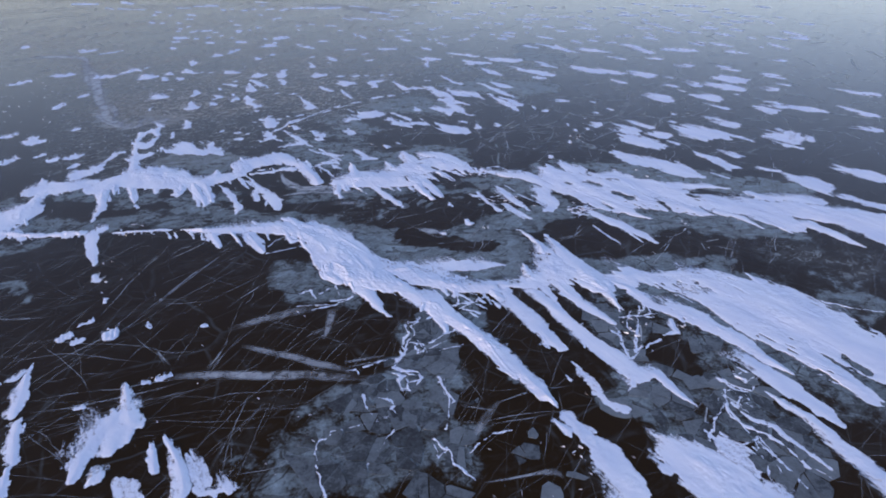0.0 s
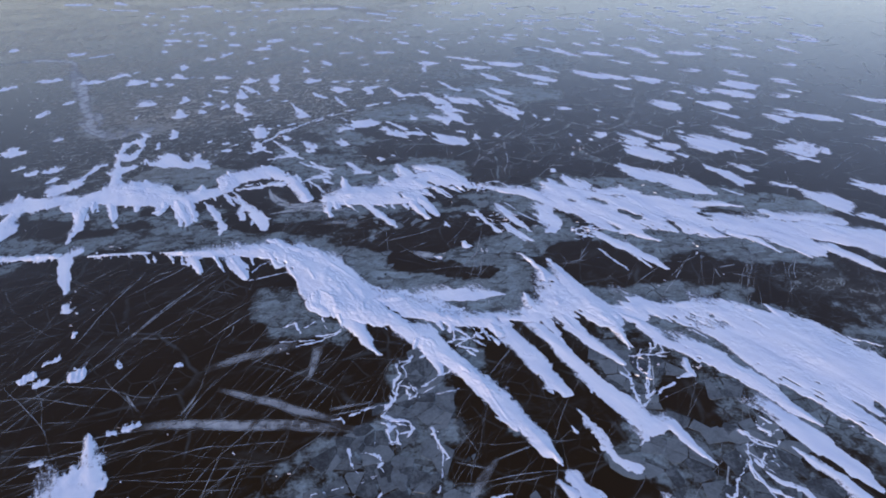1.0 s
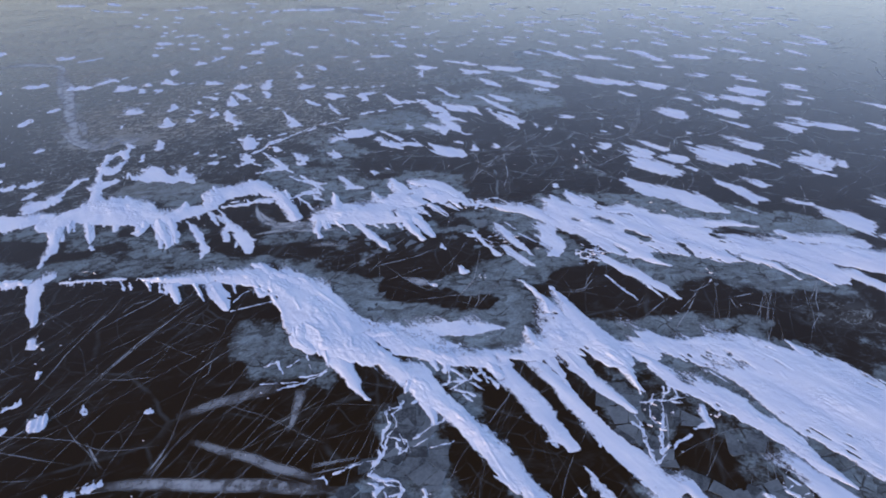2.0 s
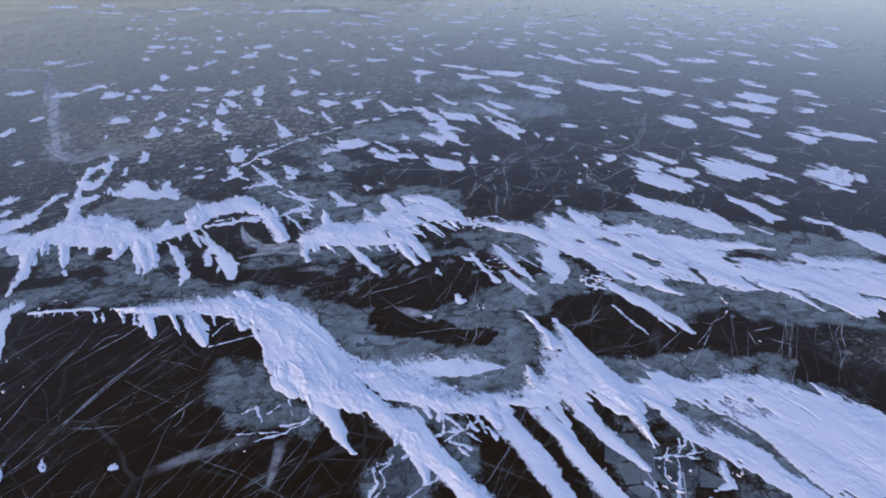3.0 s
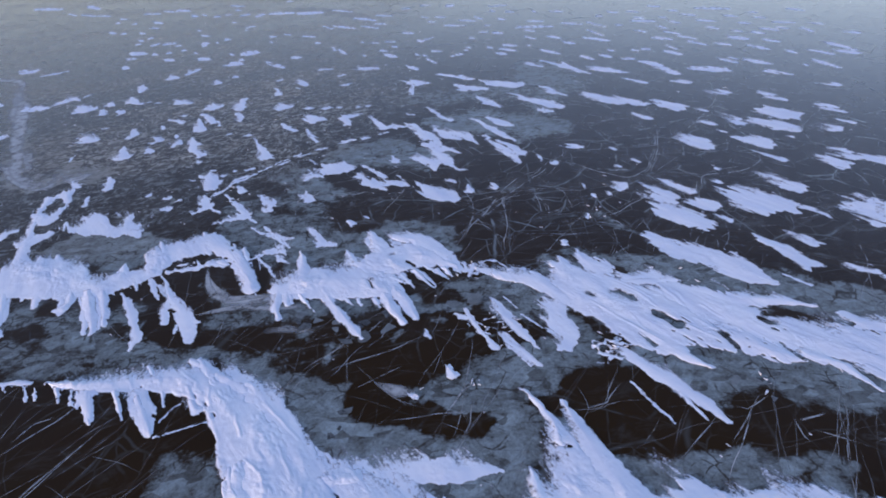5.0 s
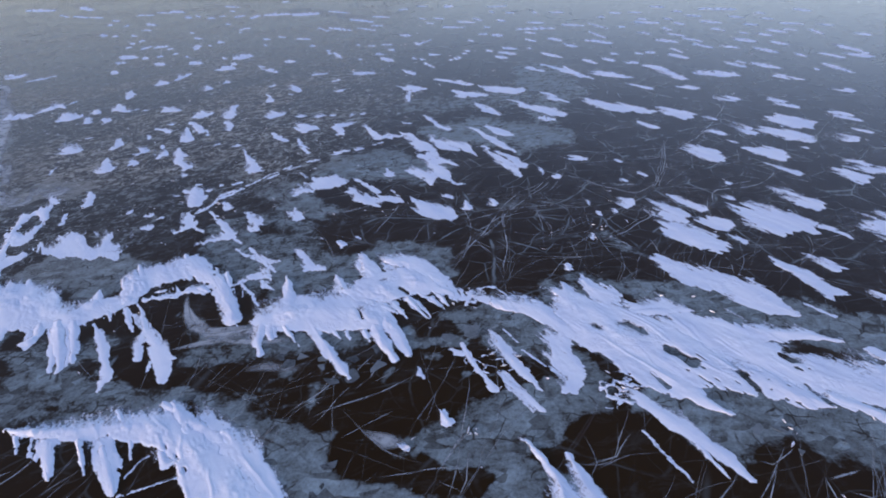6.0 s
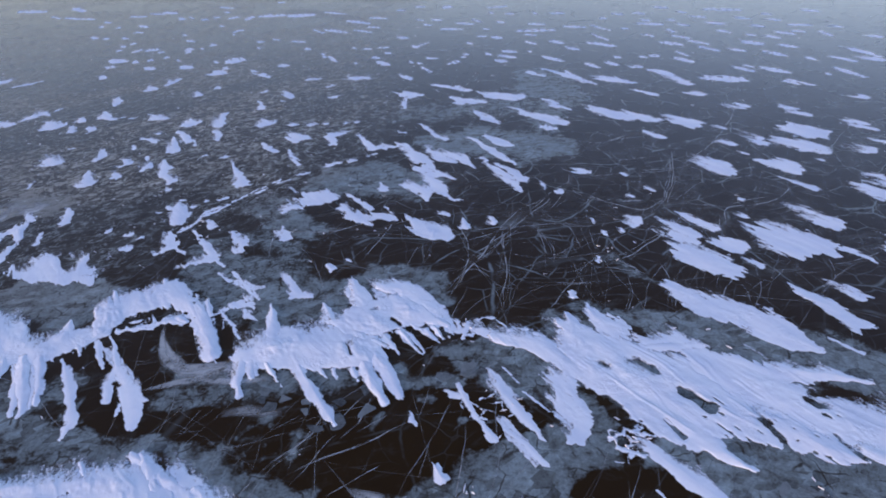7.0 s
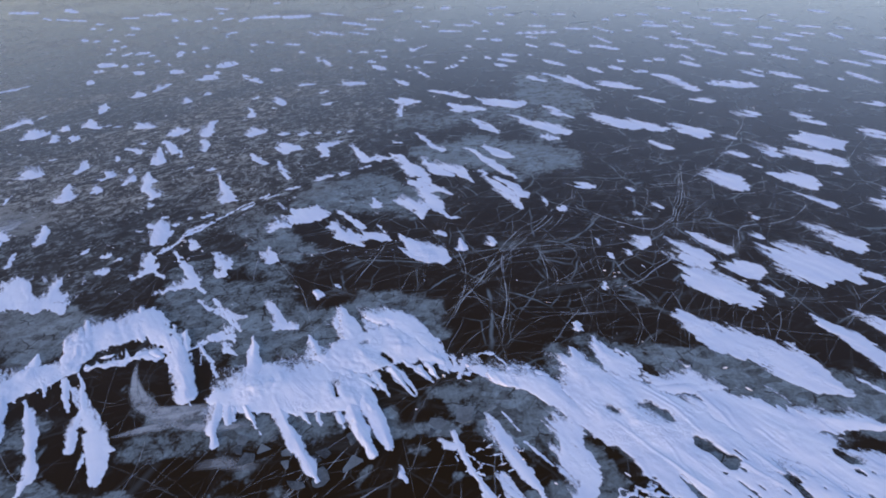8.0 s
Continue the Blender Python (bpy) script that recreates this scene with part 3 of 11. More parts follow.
def drift_mesh(high, strokes, cell, seed, fray=1.0, slits=0.0, chunks=0.0, wander=0.85, holes=(), sparse=0.0, wobble=0.0, feather=1.0):
    """A low drift: thickest along its strokes, its edges torn along the wind, its foot just under the ice."""
    c, s = math.cos(radians(WIND)), math.sin(radians(WIND))
    turned = [[(x * c + y * s, -x * s + y * c, r) for x, y, r in stroke] for stroke in strokes]
    flat = [p for stroke in turned for p in stroke]
    lo_u, hi_u = min(p[0] - p[2] for p in flat) - 0.8, max(p[0] + p[2] for p in flat) + 0.5
    lo_v, hi_v = min(p[1] - p[2] for p in flat) - 0.4, max(p[1] + p[2] for p in flat) + 0.4
    us, vs = np.arange(lo_u, hi_u, cell * 1.5), np.arange(lo_v, hi_v, cell)
    u, v = np.meshgrid(us, vs)
    # the outline wanders, is drawn out into teeth along the wind, then frays
    mean = min(0.45, max(0.02, sum(p[2] for p in flat) / len(flat)))
    plain, _ = inside(u, v, turned)
    slope = np.gradient(plain, axis=1) / (cell * 1.5)
    lee = np.clip(0.28 + 0.5 * slope, 0.06, 0.8)   # torn to windward, blunt to leeward
    wide = min(1.0, max(0.35, mean / 0.3))
    teeth = 0.7 * grain(u / 3.0, v / (0.34 * wide), seed + 9) + 0.40 * grain(u / 1.4, v / (0.15 * wide), seed + 10) + 0.18 * grain(u / 0.6, v / 0.05, seed + 11)
    teeth = teeth * lee * fray * (0.55 + 0.45 * grain(u / 1.7, v / 0.9, seed + 12))
    far, fine = min(0.9, max(0.12, 2.0 * mean)), min(1.0, mean / 0.15)
    wu = u + 2.4 * mean * teeth + wander * mean * grain(u / far, v / (0.8 * far), seed) + 0.05 * fine * grain(u / 0.25, v / 0.2, seed + 1)
    wv = v + 0.9 * wander * mean * grain(u / (1.2 * far), v / (0.7 * far), seed + 2) + 0.04 * fine * grain(u / 0.35, v / 0.16, seed + 3)
    if wobble:
        wu = wu + wobble * (grain(u / 0.22, v / 0.22, seed + 26) + 0.5 * grain(u / 0.08, v / 0.08, seed + 27))
        wv = wv + wobble * (grain(u / 0.22, v / 0.22, seed + 28) + 0.5 * grain(u / 0.08, v / 0.08, seed + 29))
    depth, broad = inside(wu, wv, turned)
    if wobble:
        depth = depth + np.minimum(broad, 0.045) * (0.6 * grain(u / 0.16, v / 0.16, seed + 30) + 0.4 * grain(u / 0.05, v / 0.05, seed + 31) - 0.15)
    size = np.clip(broad, 0.03, 0.5)
    torn = 0.34 * grain(u / 0.9, v / 0.15, seed + 4) + 0.26 * grain(u / 0.3, v / 0.07, seed + 5) + 0.24 * grain(u / 0.10, v / 0.05, seed + 6)
    depth = depth + fray * np.clip(broad, 0.03, 0.35) * (0.35 + 0.6 * lee) * torn
    if holes:
        gone, wide = inside(wu, wv, [[(x * c + y * s, -x * s + y * c, r) for x, y, r in stroke] for stroke in holes])
        depth = np.minimum(depth, -gone - 0.5 * np.clip(wide, 0.05, 0.3) * torn)
    groove = 0.65 * grain(u / 2.6, v / 0.48, seed + 13) + 0.35 * grain(u / 0.8, v / 0.12, seed + 14)
    depth = depth - slits * 2.5 * size * np.clip(-0.42 - groove, 0, 1)
    crumbled = np.clip(grain(u / 0.20, v / 0.075, seed + 20) + 0.5 * grain(u / 0.45, v / 0.12, seed + 21) - 0.42, 0, 1)
    depth = depth - slits * 5.0 * size * crumbled * np.clip(grain(u / 1.5, v / 0.8, seed + 22) - 0.05, 0, 0.5)
    swell = 0.85 + 0.25 * grain(u / 2.4, v / 0.8, seed + 7) + 0.07 * grain(u / 1.1, v / 0.22, seed + 8)
    rise = high * np.clip(swell, 0.25, 1.4)
    full = 0.28 * np.tanh(depth / 0.06) + 0.72 * np.tanh(np.maximum(plain, 0.3 * size) / np.maximum(0.12, 1.3 * size))
    rubble = 1.1 * np.abs(grain(u / 0.55, v / 0.32, seed + 19)) + np.abs(grain(u / 0.16, v / 0.11, seed + 15)) + 0.6 * np.abs(grain(u / 0.07, v / 0.05, seed + 16))
    rise = rise + chunks * rubble * np.clip(grain(u / 0.8, v / 0.6, seed + 17) + 0.2, 0, 1)
    combed = grain(u / 2.2, v / 0.45, seed + 23) + 0.25 * grain(u / 0.5, v / 0.2, seed + 24)
    sharp = np.exp(-(combed / 0.10) ** 2) * np.clip(grain(u / 1.1, v / 0.5, seed + 25) - 0.15, 0, 1)
    rise = rise + 0.28 * high * sharp   # a few sharp crest lines along the wind
    lo, hi = (us[0], vs[0]), (us[-1], vs[-1])
    near = [q for q in ([(x * c + y * s, -x * s + y * c, r) for x, y, r in stroke] for stroke in CRESTS) if lo[0] < q[0][0] < hi[0] and lo[1] < q[0][1] < hi[1]]
    if near and high > 0.015:
        away, wide = inside(u + 0.05 * grain(u / 0.4, v / 0.2, seed + 40), v + 0.03 * grain(u / 0.3, v / 0.3, seed + 41), near)
        rise = rise + 0.5 * np.clip(wide, 0.04, 0.1) * np.clip(away / wide, 0, 1) ** 1.6
    fuzz = np.clip(1.8 * size, 0.05, 0.42) * (0.05 + 0.5 * lee + 2.6 * np.clip(lee - 0.28, 0, 1))   # thin, strewn snow round the edge
    fuzz = feather * fuzz * np.clip(0.65 + 0.75 * grain(u / 0.9, v / 0.45, seed + 18), 0.12, 1.3)
    cover = np.clip(depth / fuzz, -1, 1) - sparse
    z = np.maximum(rise * full, 0) + 0.004
    wet = cover > -0.8
    keep = wet[:-1, :-1] | wet[1:, :-1] | wet[:-1, 1:] | wet[1:, 1:]
    me, co = sheet_mesh("snow", us, vs, z, keep)
    used = np.zeros(u.shape, dtype=bool)
    used[:-1, :-1] |= keep
    used[1:, :-1] |= keep
    used[:-1, 1:] |= keep
    used[1:, 1:] |= keep
    me.attributes.new("cover", "FLOAT", "POINT").data.foreach_set("value", cover[used].astype(np.float32))
    x, y = co[:, 0] * c - co[:, 1] * s, co[:, 0] * s + co[:, 1] * c
    return me, x, y, co[:, 2]


THICK = {"ridge": 0.6, "rim": 0.5, "crest": 0.36, "field": 0.25, "tongue": 0.2, "patch": 0.22, "lump": 0.6, "dusting": 0.2, "crust": 0.4, "far": 0.3, "slab": 0.22, "clump": 0.6}


CHUNKS = {"ridge": 0.08, "rim": 0.05, "crest": 0.042, "field": 0.02, "tongue": 0.006, "patch": 0.004, "lump": 0.03, "dusting": 0.0, "crust": 0.004, "far": 0.0, "slab": 0.003, "clump": 0.004}
FRAY = {"ridge": 1.6, "rim": 1.7, "crest": 0.55, "field": 0.8, "tongue": 0.45, "patch": 2.1, "lump": 1.8, "dusting": 1.2, "crust": 1.6, "far": 2.2, "slab": 2.0, "clump": 1.6}


PIECE = {"rim": "strand", "ridge": "tooth", "crest": "tongue", "field": "tongue", "tongue": "branch", "patch": "lobe"}


def drift_object(name, kind, high, strokes, mx, my, holes=()):
    global made
    made += 1
    px = [p for stroke in strokes for p in stroke]
    near = sum(p[1] for p in px) / len(px)
    cell = min(0.08, max(0.013 if kind in ("rim", "crust") else 0.022, 0.0017 * near * (0.6 if kind in ("rim", "crust") else 1.0)))
    if kind == "tongue":
        strokes = [[(x, y, 0.88 * r) for x, y, r in stroke] for stroke in strokes]
    if kind == "rim":
        strokes = [[(x, y, 0.62 * r) for x, y, r in stroke] for stroke in strokes]
    me, x, y, z = drift_mesh(high * THICK[kind], strokes, cell, made * 17, FRAY[kind], 0.5 if kind == "field" else 0.35 if kind == "crest" else 0.0, CHUNKS[kind], 0.7 if kind in ("patch", "lump", "dusting") else 0.3, holes, 0.75 if kind == "dusting" else 0.0, {"rim": 0.045, "crust": 0.045, "crest": 0.012, "ridge": 0.03, "field": 0.018, "tongue": 0.008, "patch": 0.012, "slab": 0.03, "far": 0.02, "clump": 0.02}.get(kind, 0.0), {"slab": 2.2, "far": 1.0 if near > 45 else 1.4, "clump": 2.0, "patch": 1.4, "crest": 1.6, "field": 1.3, "tongue": 1.2}.get(kind, 1.0))
    me.vertices.foreach_set("co", np.stack([x - mx, y - my, z], 1).ravel())
    me.update()
    me.materials.append(SNOW)
    return new(name, me)


fringe_rng = random.Random(77)


def fringe(spine):
    """Short teeth of snow on the lee side of a ridge."""
    teeth = []
    for (ax, ay, ar), (bx, by, br) in zip(spine[:-1], spine[1:]):
        far = math.hypot(bx - ax, by - ay)
        for _ in range(int(far / 0.22)):
            f = fringe_rng.random()
            x, y, r = ax + (bx - ax) * f, ay + (by - ay) * f, ar + (br - ar) * f
            a = radians(WIND + fringe_rng.gauss(-2, 9))
            long = 0.9 * r + fringe_rng.uniform(0.02, 0.5) * fringe_rng.random() + 0.05
            teeth.append([(x, y, min(0.5 * r, fringe_rng.uniform(0.04, 0.1))), (x + long * math.cos(a), y + long * math.sin(a), 0.021)])
    return teeth


def snow_drift(kind, high, *strokes, holes=()):
    """One drift; the large ones carry their tongues as parts."""
    if kind in ("crest", "ridge"):
        strokes = [list(stroke) for stroke in strokes]
        strokes[0:1] = [strokes[0], *fringe(strokes[0])]
    px = [p for stroke in strokes for p in stroke]
    mx, my = sum(p[0] for p in px) / len(px), sum(p[1] for p in px) / len(px)
    label, category = LABELS[kind]
    split = kind in ("crest", "field", "rim", "ridge", "tongue", "patch") and len(strokes) > 1
    ob = drift_object(category.replace(" ", "_"), kind, high, [q for q in strokes if len(q) == 2 and q[1][2] == 0.021 or q is strokes[0]] if split else strokes, mx, my, holes)
    ob.location = (mx, my, 0)
    if split:
        for stroke in strokes[1:]:
            if len(stroke) == 2 and stroke[1][2] == 0.021:
                continue
            peak = kind in ("crest", "field") and stroke[0][2] < 0.6 * stroke[-1][2]   # grows from a windward point
            piece = drift_object("peak" if peak else PIECE[kind], kind, high * 0.8, [stroke], mx, my, holes)
            piece.parent = ob
            if kind in ("crest", "field"):
                tagged(piece, "pointed feathered peak of snow facing the wind" if peak else "tapering tongue of snow drawn out by wind")
    return tagged(ob, label, category, group=category + "s on the ice")


snow_drift("ridge", 0.08, [(-12.64, 18.5, 0.072), (-11.95, 18.55, 0.085), (-11.25, 18.55, 0.072), (-10.98, 18.61, 0.085), (-10.47, 18.57, 0.093)])
snow_drift("ridge", 0.1, [(-9.98, 18.51, 0.074), (-9.46, 18.41, 0.139), (-8.97, 18.38, 0.157)], [(-10.49, 18.41, 0.037), (-10.2, 17.91, 0.029)], [(-10.22, 18.39, 0.044), (-9.93, 17.94, 0.036)], [(-9.58, 18.32, 0.059), (-9.27, 17.79, 0.029)], [(-9.15, 18.23, 0.075), (-8.83, 17.64, 0.044)])
snow_drift("crest", 0.22, [(-9.01, 18.38, 0.164), (-8.41, 18.39, 0.275), (-7.74, 18.41, 0.349), (-7.07, 18.47, 0.408), (-6.35, 18.39, 0.505), (-5.71, 18.23, 0.53), (-5.06, 17.73, 0.418), (-4.28, 16.91, 0.64), (-3.51, 15.83, 0.832), (-2.73, 14.97, 0.755), (-2.04, 14.46, 0.546), (-1.31, 13.99, 0.352), (-0.75, 13.45, 0.292)], [(-5.6, 18.59, 0.184), (-4.93, 18.28, 0.232), (-4.42, 17.92, 0.276)], [(-4.97, 18.47, 0.265), (-4.28, 17.89, 0.385), (-3.7, 17.24, 0.371)], [(-4.34, 18.13, 0.195), (-3.65, 17.34, 0.373), (-2.98, 16.26, 0.409), (-2.24, 15.26, 0.384)], [(-6.04, 19.18, 0.055), (-5.8, 18.84, 0.2), (-5.57, 18.43, 0.26)], [(-3.84, 15.61, 0.281), (-3.77, 14.97, 0.297), (-3.33, 14.54, 0.183)], [(-7.21, 17.92, 0.29), (-6.86, 17.32, 0.294), (-6.42, 16.7, 0.129)], [(-8.66, 18.02, 0.25), (-8.33, 17.51, 0.176), (-8.08, 17.12, 0.06)], [(-8.79, 18.16, 0.146), (-8.34, 17.48, 0.113), (-8.06, 17.04, 0.041)], [(-7.91, 18.09, 0.089), (-7.54, 17.52, 0.086), (-7.26, 17.1, 0.028)], [(-7.2, 17.84, 0.134), (-6.74, 17.13, 0.172), (-6.31, 16.56, 0.07)], [(-6.61, 17.99, 0.077), (-6.38, 17.48, 0.03)], [(-5.74, 17.63, 0.124), (-5.46, 17.25, 0.114), (-5.23, 17.35, 0.079)], [(-6.27, 19.09, 0.07), (-5.85, 18.89, 0.191), (-5.28, 18.23, 0.256)], [(-7.4, 18.99, 0.049), (-7.13, 18.63, 0.112)], [(-5.16, 17.34, 0.12), (-4.82, 16.7, 0.044)], [(-4.09, 15.55, 0.11), (-3.85, 14.93, 0.144), (-3.43, 14.55, 0.081)], [(-2.9, 14.64, 0.329), (-2.33, 13.73, 0.273), (-1.89, 12.96, 0.141), (-1.65, 12.65, 0.046)], [(-3, 14.47, 0.105), (-2.83, 13.96, 0.038)], [(-1.7, 15.11, 0.246), (-1.21, 15.13, 0.19)], [(-2.05, 14.5, 0.141), (-2.05, 14.33, 0.056)])
snow_drift("crest", 0.14, [(-0.59, 13.48, 0.477), (-0.09, 12.7, 0.385), (0.36, 12.23, 0.283), (0.88, 11.57, 0.257), (1.3, 10.96, 0.325), (1.62, 10.44, 0.3), (1.99, 9.93, 0.233), (2.31, 9.36, 0.21), (2.51, 9.06, 0.064)], [(-0.44, 13.14, 0.315), (-0.13, 12.4, 0.238), (-0, 11.9, 0.071)], [(1.35, 10.8, 0.207), (1.61, 10.05, 0.066)], [(-0.66, 13.2, 0.159), (-0.74, 12.84, 0.054)])
snow_drift("tongue", 0.07, [(-0.47, 15.26, 0.343), (0.28, 15.26, 0.429), (1.21, 15.18, 0.325), (2, 15.15, 0.085)])
snow_drift("crest", 0.14, [(-1.56, 15.23, 0.38), (-0.78, 14.63, 0.49), (-0.05, 14.23, 0.347), (0.74, 14.01, 0.353), (1.37, 13.92, 0.353), (2.08, 13.96, 0.28), (2.73, 14.06, 0.395)], [(0.27, 13.99, 0.159), (0.33, 13.48, 0.062)], [(1.39, 13.8, 0.188), (1.69, 13.3, 0.146)], [(-0.05, 14.01, 0.133), (0.1, 13.59, 0.049)], holes=[[(2.06, 13.8, 0.047), (2.43, 13.68, 0.104), (2.68, 13.69, 0.08)], [(1.69, 13.99, 0.027), (1.76, 13.8, 0.035)], [(2.13, 14.13, 0.036), (2.33, 14.09, 0.036)]])
snow_drift("rim", 0.05, [(0.38, 13.75, 0.078), (0.4, 13.08, 0.065), (0.92, 13.22, 0.072), (1.2, 13.42, 0.088)], [(0.53, 12.86, 0.059), (0.99, 12.63, 0.059)], [(0.03, 12.85, 0.049), (0.39, 13.08, 0.059)], [(0.88, 13.72, 0.07), (1.15, 13.16, 0.077)], [(1.18, 13.52, 0.085), (1.64, 12.9, 0.11)], [(0.74, 12.64, 0.045), (0.92, 12.47, 0.054)], [(0.41, 12.87, 0.048), (0.69, 13.06, 0.048)])
snow_drift("tongue", 0.12, [(1.8, 13.84, 0.223), (1.98, 13.2, 0.327), (2.38, 12.38, 0.349), (2.81, 11.3, 0.325), (2.97, 11, 0.187)], holes=[[(2.42, 11.55, 0.085), (2.46, 11.2, 0.097)], [(2.33, 13.44, 0.028), (2.38, 13.35, 0.028)]])
snow_drift("tongue", 0.14, [(2.67, 13.69, 0.193), (3.12, 12.86, 0.253), (3.46, 12.08, 0.273), (3.81, 11.36, 0.266), (4.1, 10.89, 0.31), (4.44, 10.31, 0.35), (4.75, 9.95, 0.363), (5.17, 9.93, 0.225), (5.38, 9.51, 0.163), (5.56, 9.11, 0.094), (5.75, 8.82, 0.043)], [(3.67, 11.48, 0.17), (3.68, 11.04, 0.055)], [(4.59, 10.04, 0.244), (4.5, 9.56, 0.122), (4.33, 9.35, 0.031)])
snow_drift("tongue", 0.07, [(2.98, 14, 0.189), (3.27, 13.24, 0.132), (3.39, 12.72, 0.033)])
snow_drift("crest", 0.18, [(3.71, 17.03, 0.044), (3.91, 16.19, 0.215), (4.21, 15.19, 0.406), (4.61, 14.27, 0.464), (4.9, 13.63, 0.328), (4.98, 13.08, 0.13), (5.08, 12.43, 0.033)], [(2.81, 17.43, 0.053), (3.18, 16.84, 0.098), (3.4, 16.29, 0.141), (3.38, 15.82, 0.124)], [(3.39, 16.23, 0.2), (3.58, 15.15, 0.413), (3.52, 14.45, 0.456)], [(2.65, 15.14, 0.044), (2.68, 14.69, 0.16), (2.78, 14.3, 0.309)], [(2.85, 14.35, 0.424), (3.53, 14.5, 0.696), (4.24, 14.4, 0.714), (4.69, 13.88, 0.505)], [(3.38, 14.14, 0.288), (3.66, 13.62, 0.276), (3.97, 12.98, 0.216), (4.35, 12.5, 0.233), (4.72, 11.91, 0.083)], holes=[[(3.18, 15.69, 0.086), (3.55, 15.63, 0.057)], [(3.1, 15.3, 0.039), (3.29, 15.34, 0.039)], [(3.29, 13.95, 0.039), (3.48, 13.52, 0.076)], [(4.02, 13.95, 0.04), (4.23, 13.44, 0.11), (4.52, 12.94, 0.165), (4.71, 12.49, 0.129)]])
def pocks(x0, x1, y0, y1, count, seed):
    """Small pits worn through thin snow, drawn out along the wind."""
    rng = random.Random(seed)
    c, s, pits = math.cos(radians(WIND)), math.sin(radians(WIND)), []
    for _ in range(count):
        x, y, far, r = rng.uniform(x0, x1), rng.uniform(y0, y1), rng.uniform(0.02, 0.13), rng.uniform(0.016, 0.036)
        y -= 0.16 * (x - x0)
        pits.append([(x, y, r), (x + far * c, y + far * s, 0.7 * r)])
    return pits


snow_drift("field", 0.2, [(5.25, 14.28, 0.175), (6.02, 14.2, 0.437), (6.84, 13.85, 0.478), (7.85, 13.66, 0.742), (8.63, 13.06, 0.872), (9.35, 12.5, 0.98), (9.91, 11.59, 1.019), (10.54, 10.76, 1.058), (11.16, 10.09, 1.01)], [(5.23, 13.94, 0.118), (5.63, 13.49, 0.159), (6.09, 12.88, 0.311), (6.6, 12.43, 0.415), (7.08, 11.91, 0.441), (7.53, 11.42, 0.361), (7.9, 10.78, 0.279), (8.2, 10.1, 0.195), (8.45, 9.71, 0.052)], [(7.57, 13.04, 0.47), (8.08, 12.42, 0.617), (8.52, 11.54, 0.614), (8.97, 10.74, 0.505), (9.43, 9.86, 0.377), (9.76, 8.92, 0.295)], [(6.3, 11.94, 0.076), (6.28, 11.46, 0.096), (5.9, 11.31, 0.029)], [(6.5, 14.22, 0.12), (7.3, 14.2, 0.3), (8.3, 14.05, 0.3)], [(9.55, 13.92, 0.073), (9.67, 13.58, 0.238)], holes=[[(6.09, 13.41, 0.031), (6.26, 12.93, 0.072), (6.45, 12.63, 0.021)], [(7.09, 13.21, 0.03), (7.37, 12.61, 0.06), (7.57, 12.11, 0.09), (7.75, 11.59, 0.05)], [(6.62, 13.51, 0.04), (6.67, 13.33, 0.03)], [(7.04, 13.67, 0.032), (7.09, 13.53, 0.021)], [(7.84, 13.4, 0.022), (7.92, 13.22, 0.022)], [(5.2, 13.84, 0.048), (5.35, 13.19, 0.133), (5.6, 12.54, 0.132)], [(9.97, 10.23, 0.079), (10.36, 9.69, 0.132)], [(7.85, 11.62, 0.029), (8.1, 11.04, 0.066)]] + pocks(5.9, 8.1, 13.3, 13.95, 34, 3))
snow_drift("rim", 0.05, [(-1.18, 12.21, 0.043), (-1.05, 11.88, 0.049), (-1.2, 11.62, 0.052), (-1.21, 11.36, 0.053), (-1.12, 11.14, 0.075), (-1.26, 10.86, 0.075), (-1.4, 10.7, 0.042), (-1.39, 10.53, 0.032)], [(-1.15, 12.17, 0.055), (-1.07, 12.36, 0.057), (-0.87, 12.37, 0.077), (-0.78, 12.52, 0.068)], [(-0.57, 12.49, 0.057), (-0.36, 12.61, 0.068)], [(-1.12, 11.14, 0.042), (-1.03, 11.45, 0.041), (-0.86, 11.39, 0.058)], [(-0.89, 11.36, 0.054), (-0.77, 11.05, 0.074), (-0.64, 11.17, 0.061), (-0.73, 11.42, 0.048)], [(-0.79, 11.25, 0.037), (-0.79, 11.2, 0.049)], [(-0.72, 11.29, 0.037), (-0.71, 11.21, 0.049)], [(-0.64, 11.28, 0.037), (-0.64, 11.26, 0.049)], [(-0.62, 11.31, 0.041), (-0.21, 11.65, 0.051), (0.24, 11.96, 0.043)], [(-0.55, 11.19, 0.033), (0, 11.52, 0.034)], [(-2.14, 10.6, 0.04), (-1.77, 10.78, 0.049), (-1.39, 10.87, 0.058)], [(-0.21, 11.08, 0.033), (0.43, 11.27, 0.034)])
snow_drift("rim", 0.05, [(-1.43, 10.53, 0.064), (-1.1, 10.37, 0.081), (-0.8, 10.37, 0.064), (-0.69, 10.17, 0.062), (-0.73, 9.99, 0.046), (-0.84, 9.85, 0.034)], [(-1.37, 10.33, 0.075), (-1.15, 10.2, 0.11), (-1.28, 10.1, 0.066)], [(-1.1, 10.31, 0.057), (-0.84, 10.21, 0.042)], [(-0.96, 10.01, 0.044), (-0.69, 10.07, 0.066)], [(-1.08, 10.09, 0.03), (-0.98, 9.73, 0.042)], [(-1.61, 9.79, 0.027), (-1.24, 9.72, 0.041), (-0.98, 9.71, 0.041)], [(-2.57, 10.47, 0.048), (-2.39, 10.56, 0.036), (-2.29, 10.38, 0.024)])
